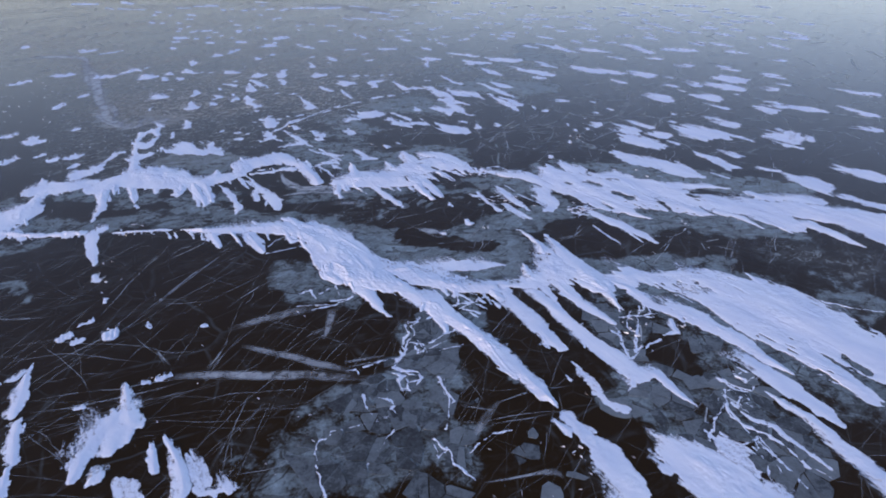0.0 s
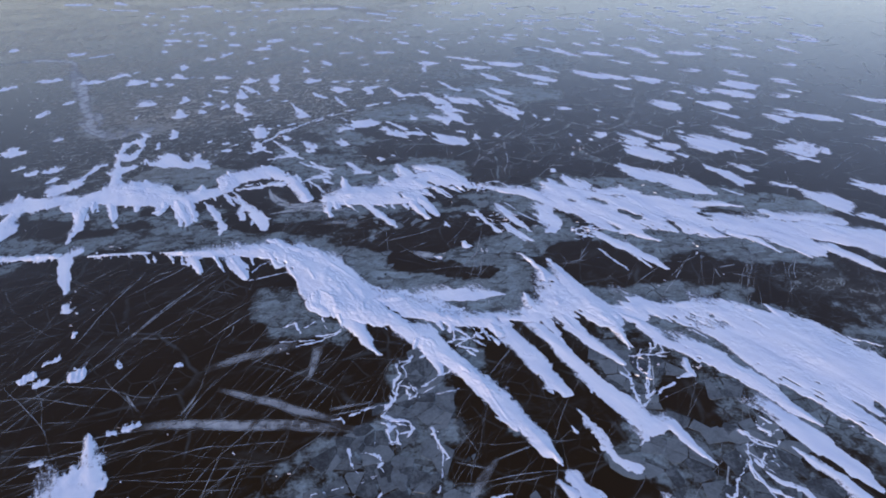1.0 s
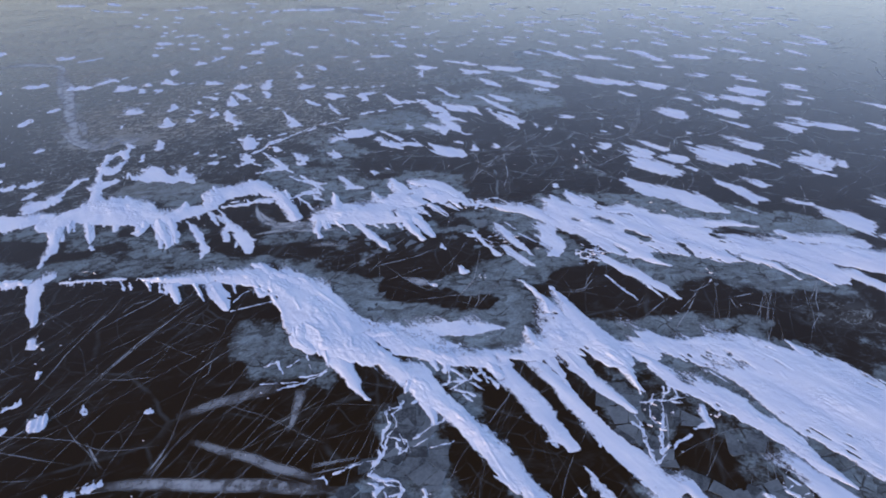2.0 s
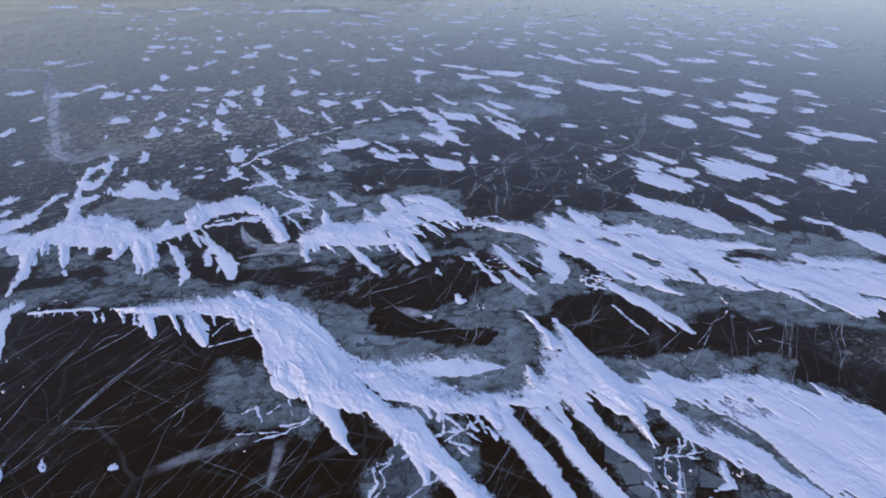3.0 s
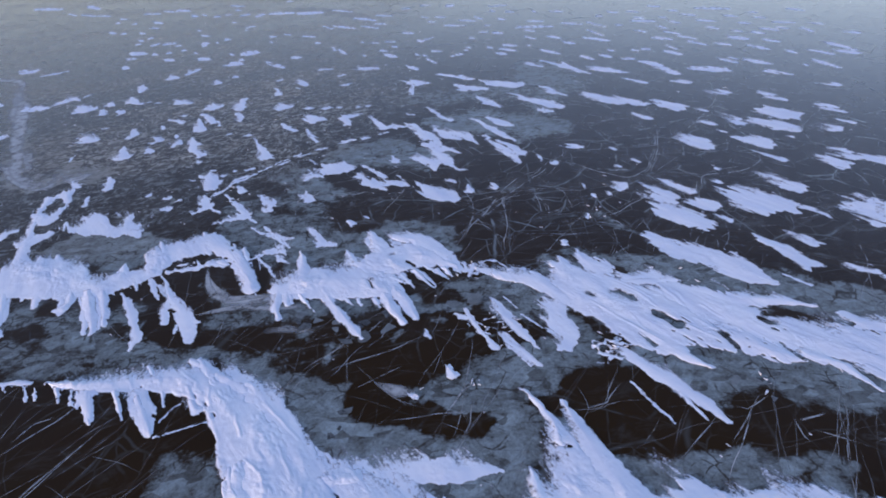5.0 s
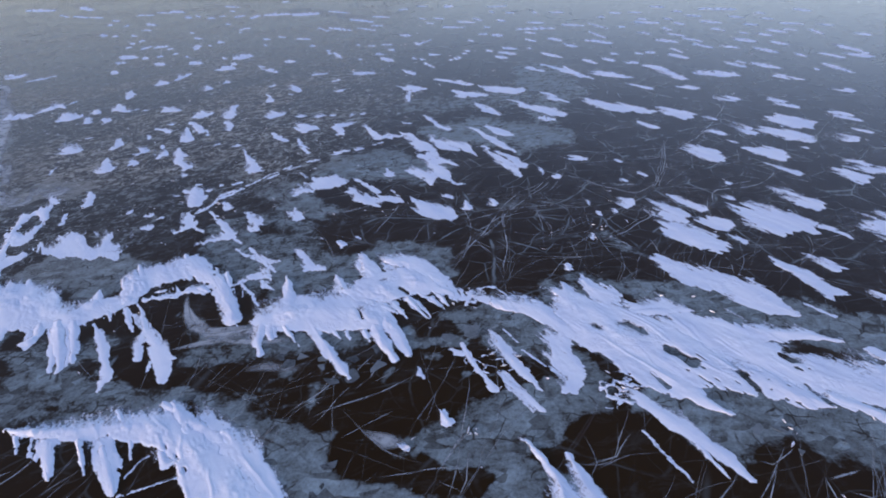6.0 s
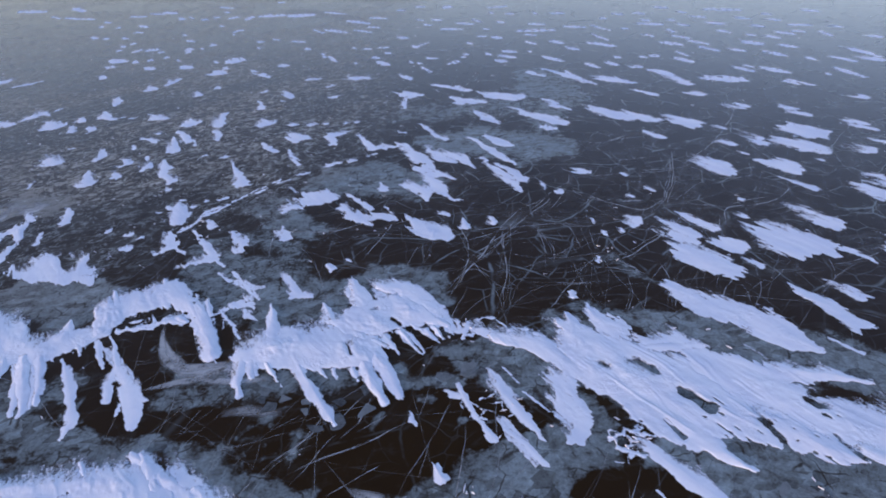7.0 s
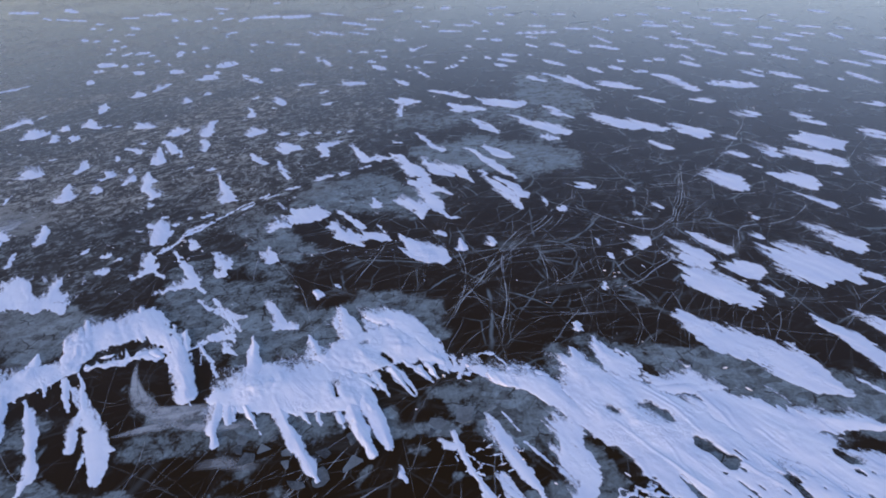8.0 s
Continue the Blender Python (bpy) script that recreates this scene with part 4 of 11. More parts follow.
snow_drift("rim", 0.05, [(-0.25, 10.08, 0.082), (-0.16, 9.89, 0.056), (-0.04, 9.62, 0.049), (0.08, 9.4, 0.048), (0.11, 9.27, 0.041)], [(-0.24, 9.97, 0.071), (-0.09, 10.04, 0.057)], [(0.01, 9.21, 0.038), (0.14, 9.3, 0.05)])
snow_drift("rim", 0.05, [(-2.14, 9.66, 0.041), (-2.07, 9.44, 0.046), (-1.98, 9.15, 0.056)], [(-1.7, 9.5, 0.045), (-1.52, 9.46, 0.054), (-1.3, 9.26, 0.08), (-1.43, 9.14, 0.072)], [(-1.52, 9.44, 0.071), (-1.37, 9.33, 0.059)])
snow_drift("rim", 0.05, [(4.57, 11.55, 0.066), (4.73, 11.41, 0.067), (4.72, 11.17, 0.041), (4.68, 10.85, 0.065), (4.75, 10.83, 0.06)], [(5.68, 12.64, 0.034), (5.33, 11.78, 0.032), (5.12, 11.25, 0.044), (4.92, 10.73, 0.056), (5.24, 10.92, 0.039)], [(5.4, 12.19, 0.05), (5.88, 12.12, 0.039), (5.88, 12.73, 0.054), (5.45, 12.19, 0.027)], [(5.35, 12.39, 0.04), (5.08, 11.98, 0.039), (5.04, 11.7, 0.046), (5.11, 11.59, 0.046)])
snow_drift("rim", 0.05, [(6.65, 9.66, 0.082), (6.75, 9.54, 0.073), (6.97, 9.38, 0.048), (7.08, 9.19, 0.047)], [(6.74, 9.54, 0.04), (6.51, 9.21, 0.032), (6.5, 8.94, 0.038)], [(7.09, 9.87, 0.03), (7.32, 10.17, 0.026)], [(7.06, 9.73, 0.042), (7.23, 9.59, 0.058)], [(6.56, 9.08, 0.038), (6.77, 8.79, 0.037)], [(6.42, 9.15, 0.024), (6.19, 8.82, 0.024)], [(7.28, 10.01, 0.044), (7.44, 9.85, 0.052)], [(6.57, 9.21, 0.021), (6.97, 9.38, 0.021)])
snow_drift("dusting", 0.05, [(3.24, 10.26, 0.087), (3.43, 9.85, 0.197), (3.63, 9.41, 0.15)])
snow_drift("tongue", 0.07, [(3.41, 9.98, 0.069), (3.58, 9.43, 0.094), (3.73, 9.05, 0.137), (4.08, 8.83, 0.162)])
snow_drift("rim", 0.05, [(2.95, 9.98, 0.036), (3.04, 9.84, 0.05)], [(3.69, 11.88, 0.033), (3.85, 11.94, 0.033)])
snow_drift("ridge", 0.1, [(-17.16, 18.87, 0.179), (-15.71, 18.57, 0.194), (-13.86, 18.58, 0.184)])
snow_drift("tongue", 0.08, [(-16.69, 19.01, 0.252), (-15.97, 18.3, 0.132)])
snow_drift("tongue", 0.1, [(-13.3, 18.92, 0.354), (-13.44, 18.51, 0.265), (-12.72, 17.21, 0.215), (-12.14, 16.23, 0.077)], [(-11.8, 15.57, 0.082), (-11.56, 15.25, 0.178)])
snow_drift("tongue", 0.13, [(7.59, 10.34, 0.262), (8.17, 9.21, 0.345), (8.46, 8.58, 0.25), (8.66, 8.11, 0.092)])
snow_drift("tongue", 0.11, [(7.51, 9.19, 0.061), (8.07, 8.36, 0.187), (8.26, 7.65, 0.223), (8.54, 7, 0.28), (8.73, 6.37, 0.308)])
snow_drift("field", 0.12, [(4.66, 8.03, 0.127), (4.99, 7.39, 0.54), (5.4, 6.86, 0.68)], [(5.3, 6.98, 0.66), (5.6, 6.6, 0.72), (6.1, 6.13, 0.74)])
snow_drift("tongue", 0.1, [(2.42, 8.53, 0.08), (2.66, 8.27, 0.157)], [(2.66, 8.73, 0.078), (3.19, 7.76, 0.36), (3.5, 6.99, 0.414), (3.56, 6.33, 0.377)])
snow_drift("tongue", 0.06, [(6.57, 8.88, 0.045), (6.83, 8.38, 0.075), (7.19, 8.13, 0.098), (7.44, 7.6, 0.094), (7.76, 7.07, 0.062)])
snow_drift("tongue", 0.05, [(6.65, 7.78, 0.048), (6.85, 7.28, 0.063), (7.04, 6.63, 0.038)])
snow_drift("rim", 0.05, [(6.73, 9.59, 0.047), (6.48, 8.97, 0.045), (6.38, 8.48, 0.063), (6.6, 8.16, 0.08), (6.88, 7.99, 0.091), (7.15, 7.61, 0.077), (7.34, 7.12, 0.063), (7.64, 6.78, 0.033)], [(6.75, 9.63, 0.054), (6.81, 9.4, 0.06), (7.05, 9.2, 0.053), (7.02, 8.94, 0.039)], [(6.48, 8.97, 0.032), (6.01, 8.42, 0.038), (5.51, 7.77, 0.042)], [(5.79, 8.28, 0.043), (6.01, 7.96, 0.055), (6.25, 7.69, 0.042)], [(6.46, 7.65, 0.053), (6.52, 7.3, 0.046), (6.42, 6.91, 0.039), (6.49, 6.71, 0.033)], [(7.29, 9.84, 0.041), (7.09, 9.7, 0.048), (7.2, 9.51, 0.047), (7.51, 9.59, 0.041)], [(6.9, 9.04, 0.046), (6.66, 8.8, 0.045), (6.79, 8.54, 0.044)], [(6.28, 7.17, 0.034), (6.49, 7.03, 0.04)], [(5.73, 7.61, 0.035), (5.87, 7.4, 0.041)])
snow_drift("rim", 0.05, [(5.41, 11.96, 0.039), (5.15, 11.33, 0.045), (4.92, 10.74, 0.051)], [(4.72, 11.59, 0.046), (4.7, 11.02, 0.052), (4.72, 10.49, 0.057)], [(4.75, 10.49, 0.057), (5.24, 10.88, 0.051), (5.77, 11.23, 0.052)], [(4.71, 11.95, 0.047), (4.76, 11.47, 0.045)])
snow_drift("clump", 0.08, [(-8.33, 10.42, 0.05), (-8.07, 9.89, 0.152), (-7.75, 9.34, 0.306), (-7.51, 9.03, 0.274)], [(-7.96, 9.44, 0.174), (-8.18, 8.95, 0.402), (-8.23, 8.25, 0.297), (-8.11, 7.51, 0.094)], [(-7.77, 8.77, 0.384), (-7.73, 8.3, 0.273)], [(-7.63, 7.62, 0.213), (-7.72, 7.46, 0.094)])
snow_drift("clump", 0.06, [(-11.27, 11.21, 0.037), (-11.06, 10.63, 0.087), (-10.77, 9.95, 0.208), (-10.61, 9.5, 0.175)], [(-11.63, 10.52, 0.064), (-11.35, 10.75, 0.08), (-11.25, 11.05, 0.052)], [(-10.31, 9.14, 0.131), (-10.0, 8.49, 0.164), (-9.67, 8.04, 0.098)], [(-9.75, 7.97, 0.085), (-9.59, 7.55, 0.129), (-9.43, 7.22, 0.103)])
snow_drift("clump", 0.05, [(-6.78, 8.4, 0.056), (-6.57, 8.02, 0.11), (-6.4, 7.67, 0.071)])
snow_drift("clump", 0.06, [(-6.55, 8.62, 0.032), (-6.24, 8.23, 0.093), (-5.87, 7.71, 0.155), (-5.59, 7.23, 0.172), (-5.61, 7.01, 0.147)])
snow_drift("patch", 0.04, [(-5.24, 7.09, 0.068), (-4.82, 7.18, 0.149), (-4.44, 7.08, 0.051)])
snow_drift("dusting", 0.03, [(-7.09, 7.5, 0.106), (-6.7, 7.15, 0.263), (-6.48, 7.05, 0.227)])
snow_drift("lump", 0.05, [(-11.13, 12.28, 0.06), (-11.05, 12.15, 0.08)], [(-11.08, 12.39, 0.06), (-10.96, 12.18, 0.08)], [(-11.01, 12.48, 0.06), (-10.9, 12.29, 0.08)], [(-10.91, 12.52, 0.061), (-10.85, 12.42, 0.081)])
snow_drift("lump", 0.05, [(-10.83, 12.8, 0.096), (-10.61, 13.06, 0.113)])
snow_drift("lump", 0.05, [(-10.63, 12.12, 0.05), (-10.58, 12.05, 0.067)], [(-10.57, 12.2, 0.05), (-10.5, 12.07, 0.067)], [(-10.49, 12.24, 0.051), (-10.43, 12.13, 0.067)], [(-10.4, 12.26, 0.051), (-10.38, 12.22, 0.068)])
snow_drift("lump", 0.07, [(-9.85, 12.44, 0.076), (-9.73, 12.21, 0.102)], [(-9.77, 12.6, 0.076), (-9.59, 12.22, 0.102)], [(-9.63, 12.62, 0.077), (-9.5, 12.35, 0.102)])
snow_drift("lump", 0.05, [(-7.54, 10.52, 0.053), (-7.51, 10.45, 0.071)], [(-7.46, 10.59, 0.053), (-7.41, 10.46, 0.071)], [(-7.37, 10.64, 0.054), (-7.32, 10.5, 0.071)], [(-7.27, 10.65, 0.054), (-7.24, 10.58, 0.072)])
snow_drift("lump", 0.04, [(-7.89, 10.39, 0.033), (-7.87, 10.34, 0.045)], [(-7.84, 10.42, 0.033), (-7.8, 10.33, 0.045)], [(-7.78, 10.43, 0.033), (-7.74, 10.34, 0.045)], [(-7.71, 10.42, 0.033), (-7.68, 10.37, 0.045)])
snow_drift("lump", 0.03, [(-9.16, 9.57, 0.075), (-9, 9.63, 0.086)])
snow_drift("lump", 0.03, [(-10.65, 14.01, 0.067), (-10.72, 14.19, 0.051)])
snow_drift("lump", 0.03, [(-7.18, 12.63, 0.033), (-7.17, 12.59, 0.045)], [(-7.12, 12.65, 0.033), (-7.09, 12.56, 0.045)], [(-7.06, 12.65, 0.033), (-7.02, 12.55, 0.045)], [(-6.98, 12.62, 0.033), (-6.96, 12.56, 0.045)])
snow_drift("lump", 0.03, [(-8.73, 12.67, 0.067), (-8.62, 12.63, 0.067)])
snow_drift("patch", 0.06, [(-13.98, 27.32, 0.425), (-13.15, 27.35, 0.513), (-12.08, 26.83, 0.466), (-11.62, 27.17, 0.568), (-10.92, 26.46, 0.169)])
snow_drift("tongue", 0.1, [(-9.87, 22.52, 0.052), (-9.48, 22.11, 0.139), (-9.07, 21.54, 0.195), (-8.67, 20.88, 0.164), (-8.32, 20.26, 0.203), (-8.29, 19.89, 0.11), (-8.28, 19.71, 0.043)])
snow_drift("tongue", 0.07, [(-9.17, 23.31, 0.108), (-8.85, 22.72, 0.118), (-8.43, 22.11, 0.044)])
snow_drift("lump", 0.04, [(-12.81, 20.83, 0.072), (-12.66, 20.65, 0.057)])
snow_drift("patch", 0.06, [(-4.18, 26.35, 0.055), (-3.84, 25.66, 0.142), (-3.48, 25.02, 0.24), (-3.08, 24.91, 0.136)])
snow_drift("field", 0.24, [(4.88, 23.33, 0.129), (4.93, 22.14, 0.687), (5.78, 21.02, 1.174), (6.8, 20.28, 1.231), (7.74, 19.56, 0.85), (8.91, 18.82, 0.546), (9.6, 18.28, 0.396), (10.3, 17.86, 0.064)], [(6.1, 19.69, 0.519), (6.94, 18.73, 0.418), (7.5, 18.04, 0.191), (7.82, 17.77, 0.06)], [(7.99, 21.14, 0.634), (9.01, 20.15, 0.752), (10.03, 19.11, 0.691), (11.3, 18.5, 0.643), (12.13, 17.85, 0.54), (12.54, 16.96, 0.535)], [(10.35, 18.22, 0.215), (11.09, 17.66, 0.153), (11.42, 16.8, 0.045)], [(9.94, 20.65, 0.253), (10.88, 20.42, 0.191), (11.8, 20.05, 0.095)], [(11.21, 18.88, 0.194), (12.44, 19.3, 0.319), (13.55, 19, 0.436), (14.4, 18.63, 0.438)], [(5.61, 23.45, 0.137), (6.07, 22.13, 0.387)], [(6.72, 21.74, 0.227), (8.2, 21.7, 0.227)], holes=[[(6.25, 21.07, 0.12), (6.62, 20.7, 0.147)], [(7.08, 20.08, 0.084), (7.58, 19.57, 0.137)], [(10.35, 19.82, 0.14), (11.0, 19.68, 0.31), (11.95, 19.35, 0.32)], [(8.47, 19.5, 0.044), (8.7, 18.3, 0.073)], [(9.95, 19.78, 0.073), (10.18, 19.49, 0.101)], [(11.91, 18.22, 0.069), (12.24, 18.03, 0.081)], [(10.05, 18.6, 0.057), (10.2, 17.95, 0.088)], [(5.37, 21.21, 0.058), (5.61, 20.94, 0.057)], [(6.31, 19.28, 0.06), (6.63, 18.75, 0.069)]])
snow_drift("patch", 0.08, [(3.91, 20.4, 0.102), (4.08, 19.81, 0.268), (4.34, 19.42, 0.399), (4.05, 18.88, 0.12)])
snow_drift("tongue", 0.1, [(2.45, 21.15, 0.122), (2.62, 20.6, 0.251), (2.9, 19.99, 0.214), (3.17, 19.42, 0.165), (3.46, 18.92, 0.06)], [(2.6, 19.28, 0.068), (3.01, 18.82, 0.106), (3.35, 18.28, 0.109)], [(2.77, 21.29, 0.031), (3.11, 20.72, 0.037)], [(3.18, 20.41, 0.037), (3.71, 19.74, 0.049)])
snow_drift("tongue", 0.08, [(1.52, 20.81, 0.067), (1.77, 20.07, 0.1), (2.07, 19.4, 0.089), (2.3, 19.0, 0.134)], [(1.25, 20.56, 0.074), (1.39, 20.44, 0.161), (1.64, 20.36, 0.102)])
snow_drift("tongue", 0.12, [(5.7, 18.58, 0.208), (6.41, 17.68, 0.305), (7.09, 16.75, 0.222), (7.41, 16.09, 0.132)], [(6.64, 17.08, 0.076), (6.97, 16.19, 0.036)])
snow_drift("rim", 0.05, [(4.96, 18.83, 0.15), (5.5, 19.04, 0.074), (5.98, 18.86, 0.077)], [(5.03, 18.61, 0.123), (5.55, 18.35, 0.072)])
snow_drift("dusting", 0.03, [(5.57, 17.51, 0.038), (5.91, 16.67, 0.065), (6.18, 16.17, 0.046)])
snow_drift("lump", 0.05, [(0.89, 18.41, 0.069), (1.05, 18.05, 0.135)])
snow_drift("lump", 0.03, [(0, 17.4, 0.075), (0.12, 17.33, 0.047)])
snow_drift("lump", 0.03, [(0.34, 19.76, 0.08), (0.39, 19.6, 0.062)])
snow_drift("tongue", 0.04, [(-6.08, 26.58, 0.067), (-5.12, 25.35, 0.078), (-4.7, 24.88, 0.053)])
snow_drift("crest", 0.16, [(-13.97, 24.1, 1.038), (-13.13, 23.94, 0.916), (-12.49, 23.8, 0.762), (-11.53, 23.26, 0.42), (-10.74, 22.96, 0.591), (-10.37, 23.24, 0.663), (-9.84, 23.41, 0.496), (-9.36, 23.7, 0.408)], [(-10.62, 24.44, 0.055), (-10.39, 23.85, 0.205), (-10.15, 23.36, 0.32)], [(-13.49, 25.19, 0.088), (-13.1, 24.46, 0.339)], [(-11.75, 22.97, 0.157), (-11.39, 22.27, 0.166), (-11.42, 21.85, 0.197), (-11.68, 21.8, 0.067)], [(-11.12, 22.79, 0.19), (-10.35, 21.54, 0.188), (-9.8, 20.57, 0.107)], [(-10.55, 22.69, 0.179), (-9.87, 21.5, 0.132), (-9.63, 20.86, 0.085)], [(-9.73, 23.19, 0.119), (-9.4, 22.7, 0.036)], [(-11.47, 23.02, 0.079), (-11.28, 22.65, 0.031)], [(-10.8, 22.76, 0.061), (-10.25, 21.76, 0.036)])
snow_drift("crest", 0.2, [(-9.36, 23.7, 0.254), (-9.3, 24.27, 0.524), (-9.23, 24.93, 0.815), (-8.63, 25.19, 0.718), (-8.07, 25.6, 0.698), (-7.23, 25.06, 0.428), (-6.46, 24.31, 0.373), (-5.91, 23.4, 0.309), (-5.43, 22.37, 0.263)], [(-9.87, 25.84, 0.069), (-9.39, 25.04, 0.251)], [(-8.39, 26.32, 0.073), (-8.06, 25.73, 0.303)], [(-6.44, 24.99, 0.106), (-6.06, 24.21, 0.119)], [(-7.11, 24.22, 0.16), (-6.78, 23.96, 0.099)])
snow_drift("rim", 0.05, [(-8.76, 23.68, 0.224), (-8.28, 23.8, 0.242), (-7.73, 23.95, 0.245), (-7.3, 24.09, 0.206), (-6.82, 23.9, 0.147)], [(-8.32, 23.81, 0.113), (-7.76, 23.76, 0.112)], [(-8.57, 24.07, 0.099), (-8.25, 24.16, 0.1)])
snow_drift("tongue", 0.1, [(-8.9, 23.52, 0.048), (-8.53, 22.95, 0.08), (-8.05, 22.16, 0.127), (-7.27, 21.2, 0.311), (-6.91, 20.56, 0.275), (-6.64, 19.97, 0.154)], [(-8.07, 22.09, 0.088), (-8.0, 21.54, 0.195), (-7.73, 20.88, 0.152)], [(-7.17, 21.12, 0.155), (-6.83, 20.86, 0.152), (-6.62, 20.84, 0.07)], [(-7.29, 20.72, 0.081), (-7.25, 20.39, 0.051)], holes=[[(-7.77, 21.51, 0.11), (-7.65, 21.42, 0.085)]])
snow_drift("patch", 0.06, [(-5.56, 24.67, 0.164), (-5.03, 24.73, 0.321), (-4.68, 24.45, 0.089)], [(-5.89, 24.37, 0.051), (-5.87, 24.31, 0.068)], [(-5.82, 24.47, 0.051), (-5.78, 24.34, 0.068)], [(-5.73, 24.53, 0.051), (-5.69, 24.4, 0.068)], [(-5.64, 24.56, 0.051), (-5.62, 24.49, 0.069)], [(-4.9, 24.23, 0.137), (-4.52, 23.81, 0.048)], [(-5.08, 24.43, 0.087), (-4.91, 24.05, 0.069)])
snow_drift("rim", 0.04, [(-5.75, 24.31, 0.092), (-5.32, 23.77, 0.078), (-4.85, 23.04, 0.066)], [(-5.47, 23.59, 0.042), (-5.72, 24.3, 0.052)])
snow_drift("crest", 0.2, [(-4.43, 22.44, 0.461), (-3.88, 22.6, 0.803), (-3.2, 22.59, 0.899), (-2.25, 22.51, 1), (-1.39, 22.34, 0.779), (-0.9, 21.95, 0.401)], [(-4.22, 24.65, 0.046), (-4.03, 23.8, 0.175), (-3.79, 22.95, 0.366)], [(-4.52, 22.2, 0.225), (-4.44, 21.42, 0.187), (-4.19, 20.79, 0.108)], [(-4.23, 22.1, 0.193), (-4.05, 21.41, 0.124)], [(-3.75, 21.9, 0.095), (-3.14, 21.03, 0.038)], [(-2.99, 21.98, 0.194), (-2.38, 20.98, 0.192), (-1.78, 20.07, 0.161), (-1.53, 19.71, 0.058)], [(-1.84, 21.6, 0.094), (-1.71, 21.21, 0.031)], [(-1.32, 21.56, 0.097), (-1.1, 21.1, 0.031)], [(-1.1, 21.92, 0.229), (-0.73, 21.02, 0.197), (-0.32, 20.24, 0.122)], [(-0.9, 22.3, 0.246), (-0.27, 21.21, 0.213), (0.07, 20.41, 0.108)], [(-2.29, 21.71, 0.116), (-1.99, 21.3, 0.041)], [(-4.05, 21.92, 0.094), (-3.91, 21.49, 0.061)], holes=[[(-1.63, 22.54, 0.035), (-1.38, 22.14, 0.043)], [(-1.04, 21.31, 0.024), (-0.95, 21.15, 0.024)]])
snow_drift("crest", 0.2, [(-2.56, 24.5, 0.047), (-2.15, 23.63, 0.291), (-1.33, 23.48, 0.806), (-0.37, 23.91, 0.893), (0.44, 23.75, 0.544), (1.06, 23.29, 0.274), (1.36, 23.13, 0.102)], [(-1.77, 25.66, 0.079), (-1.52, 24.94, 0.289), (-1.09, 23.83, 0.46)], [(-0.76, 25.23, 0.26), (-0.05, 25.09, 0.318), (0.44, 24.5, 0.401), (0.93, 23.88, 0.274)], [(-0.86, 22.65, 0.158), (-0.47, 22.41, 0.089)], [(-0.49, 22.8, 0.129), (-0.08, 22.06, 0.044)], [(-0.05, 22.95, 0.136), (0.58, 21.95, 0.037)], [(0.71, 22.97, 0.116), (0.96, 22.5, 0.057)], [(-1.37, 23.01, 0.285), (-0.98, 22.46, 0.148)], [(0.97, 23.08, 0.113), (1.21, 22.48, 0.064)], holes=[[(-0.32, 23.53, 0.086), (-0.06, 23.22, 0.074)], [(0.16, 22.93, 0.089), (0.54, 22.79, 0.076)], [(-1.34, 22.74, 0.048), (-1.11, 22.47, 0.057)], [(-0.96, 24.05, 0.044), (-0.82, 24.04, 0.044)]])
snow_drift("patch", 0.1, [(0.94, 23.17, 0.229), (1.21, 23.34, 0.295), (1.29, 22.78, 0.104)])
snow_drift("patch", 0.1, [(1.45, 23.15, 0.103), (1.44, 22.89, 0.137)], [(1.67, 23.27, 0.103), (1.65, 22.85, 0.137)], [(1.88, 23.24, 0.103), (1.86, 22.88, 0.137)], [(2.06, 22.77, 0.101), (2.05, 22.71, 0.135)], [(1.78, 22.85, 0.121), (1.79, 22.53, 0.068)])
snow_drift("rim", 0.05, [(2.12, 23.31, 0.069), (2.62, 23.38, 0.083), (2.96, 23.04, 0.057), (3.1, 22.76, 0.062)])
snow_drift("patch", 0.1, [(2.26, 22.88, 0.24), (2.51, 22.68, 0.245), (2.72, 22.35, 0.103)])
snow_drift("crest", 0.14, [(2.83, 22.49, 0.336), (3.31, 22.43, 0.383), (3.77, 22.16, 0.421), (4.24, 21.61, 0.346), (4.74, 20.99, 0.312), (5.2, 20.4, 0.18)], [(3.1, 22.73, 0.105), (3.61, 22.74, 0.079)], [(3.83, 22.51, 0.103), (4.09, 22.39, 0.051)], holes=[[(2.46, 23.32, 0.081), (2.76, 23.01, 0.159), (2.84, 22.78, 0.078)], [(3.29, 22.76, 0.065), (3.38, 22.68, 0.052)]])
snow_drift("patch", 0.12, [(5.75, 23.67, 0.071), (5.83, 23.03, 0.327), (6.15, 22.43, 0.413)], [(4.68, 22.72, 0.184), (4.67, 22.64, 0.245)], [(5.05, 22.66, 0.18), (4.93, 22.13, 0.241)])
snow_drift("patch", 0.1, [(8.28, 24.5, 0.131), (8.98, 23.76, 0.306), (9.78, 23.11, 0.469), (10.46, 22.41, 0.489), (11.23, 21.29, 0.086)])
snow_drift("patch", 0.1, [(12, 23.85, 0.136), (12.53, 23.1, 0.406), (12.9, 22.17, 0.349)])
snow_drift("patch", 0.06, [(13.36, 23.98, 0.114), (13.77, 23.33, 0.247)])
snow_drift("tongue", 0.04, [(11.72, 21.7, 0.057), (12.23, 21.08, 0.11)])
snow_drift("patch", 0.06, [(12.16, 47.02, 0.339), (12.87, 46.48, 0.561), (13.87, 45.76, 0.277)])
snow_drift("patch", 0.06, [(16.1, 48.06, 0.171), (16.78, 46.02, 0.441), (17.21, 44.53, 0.227)])
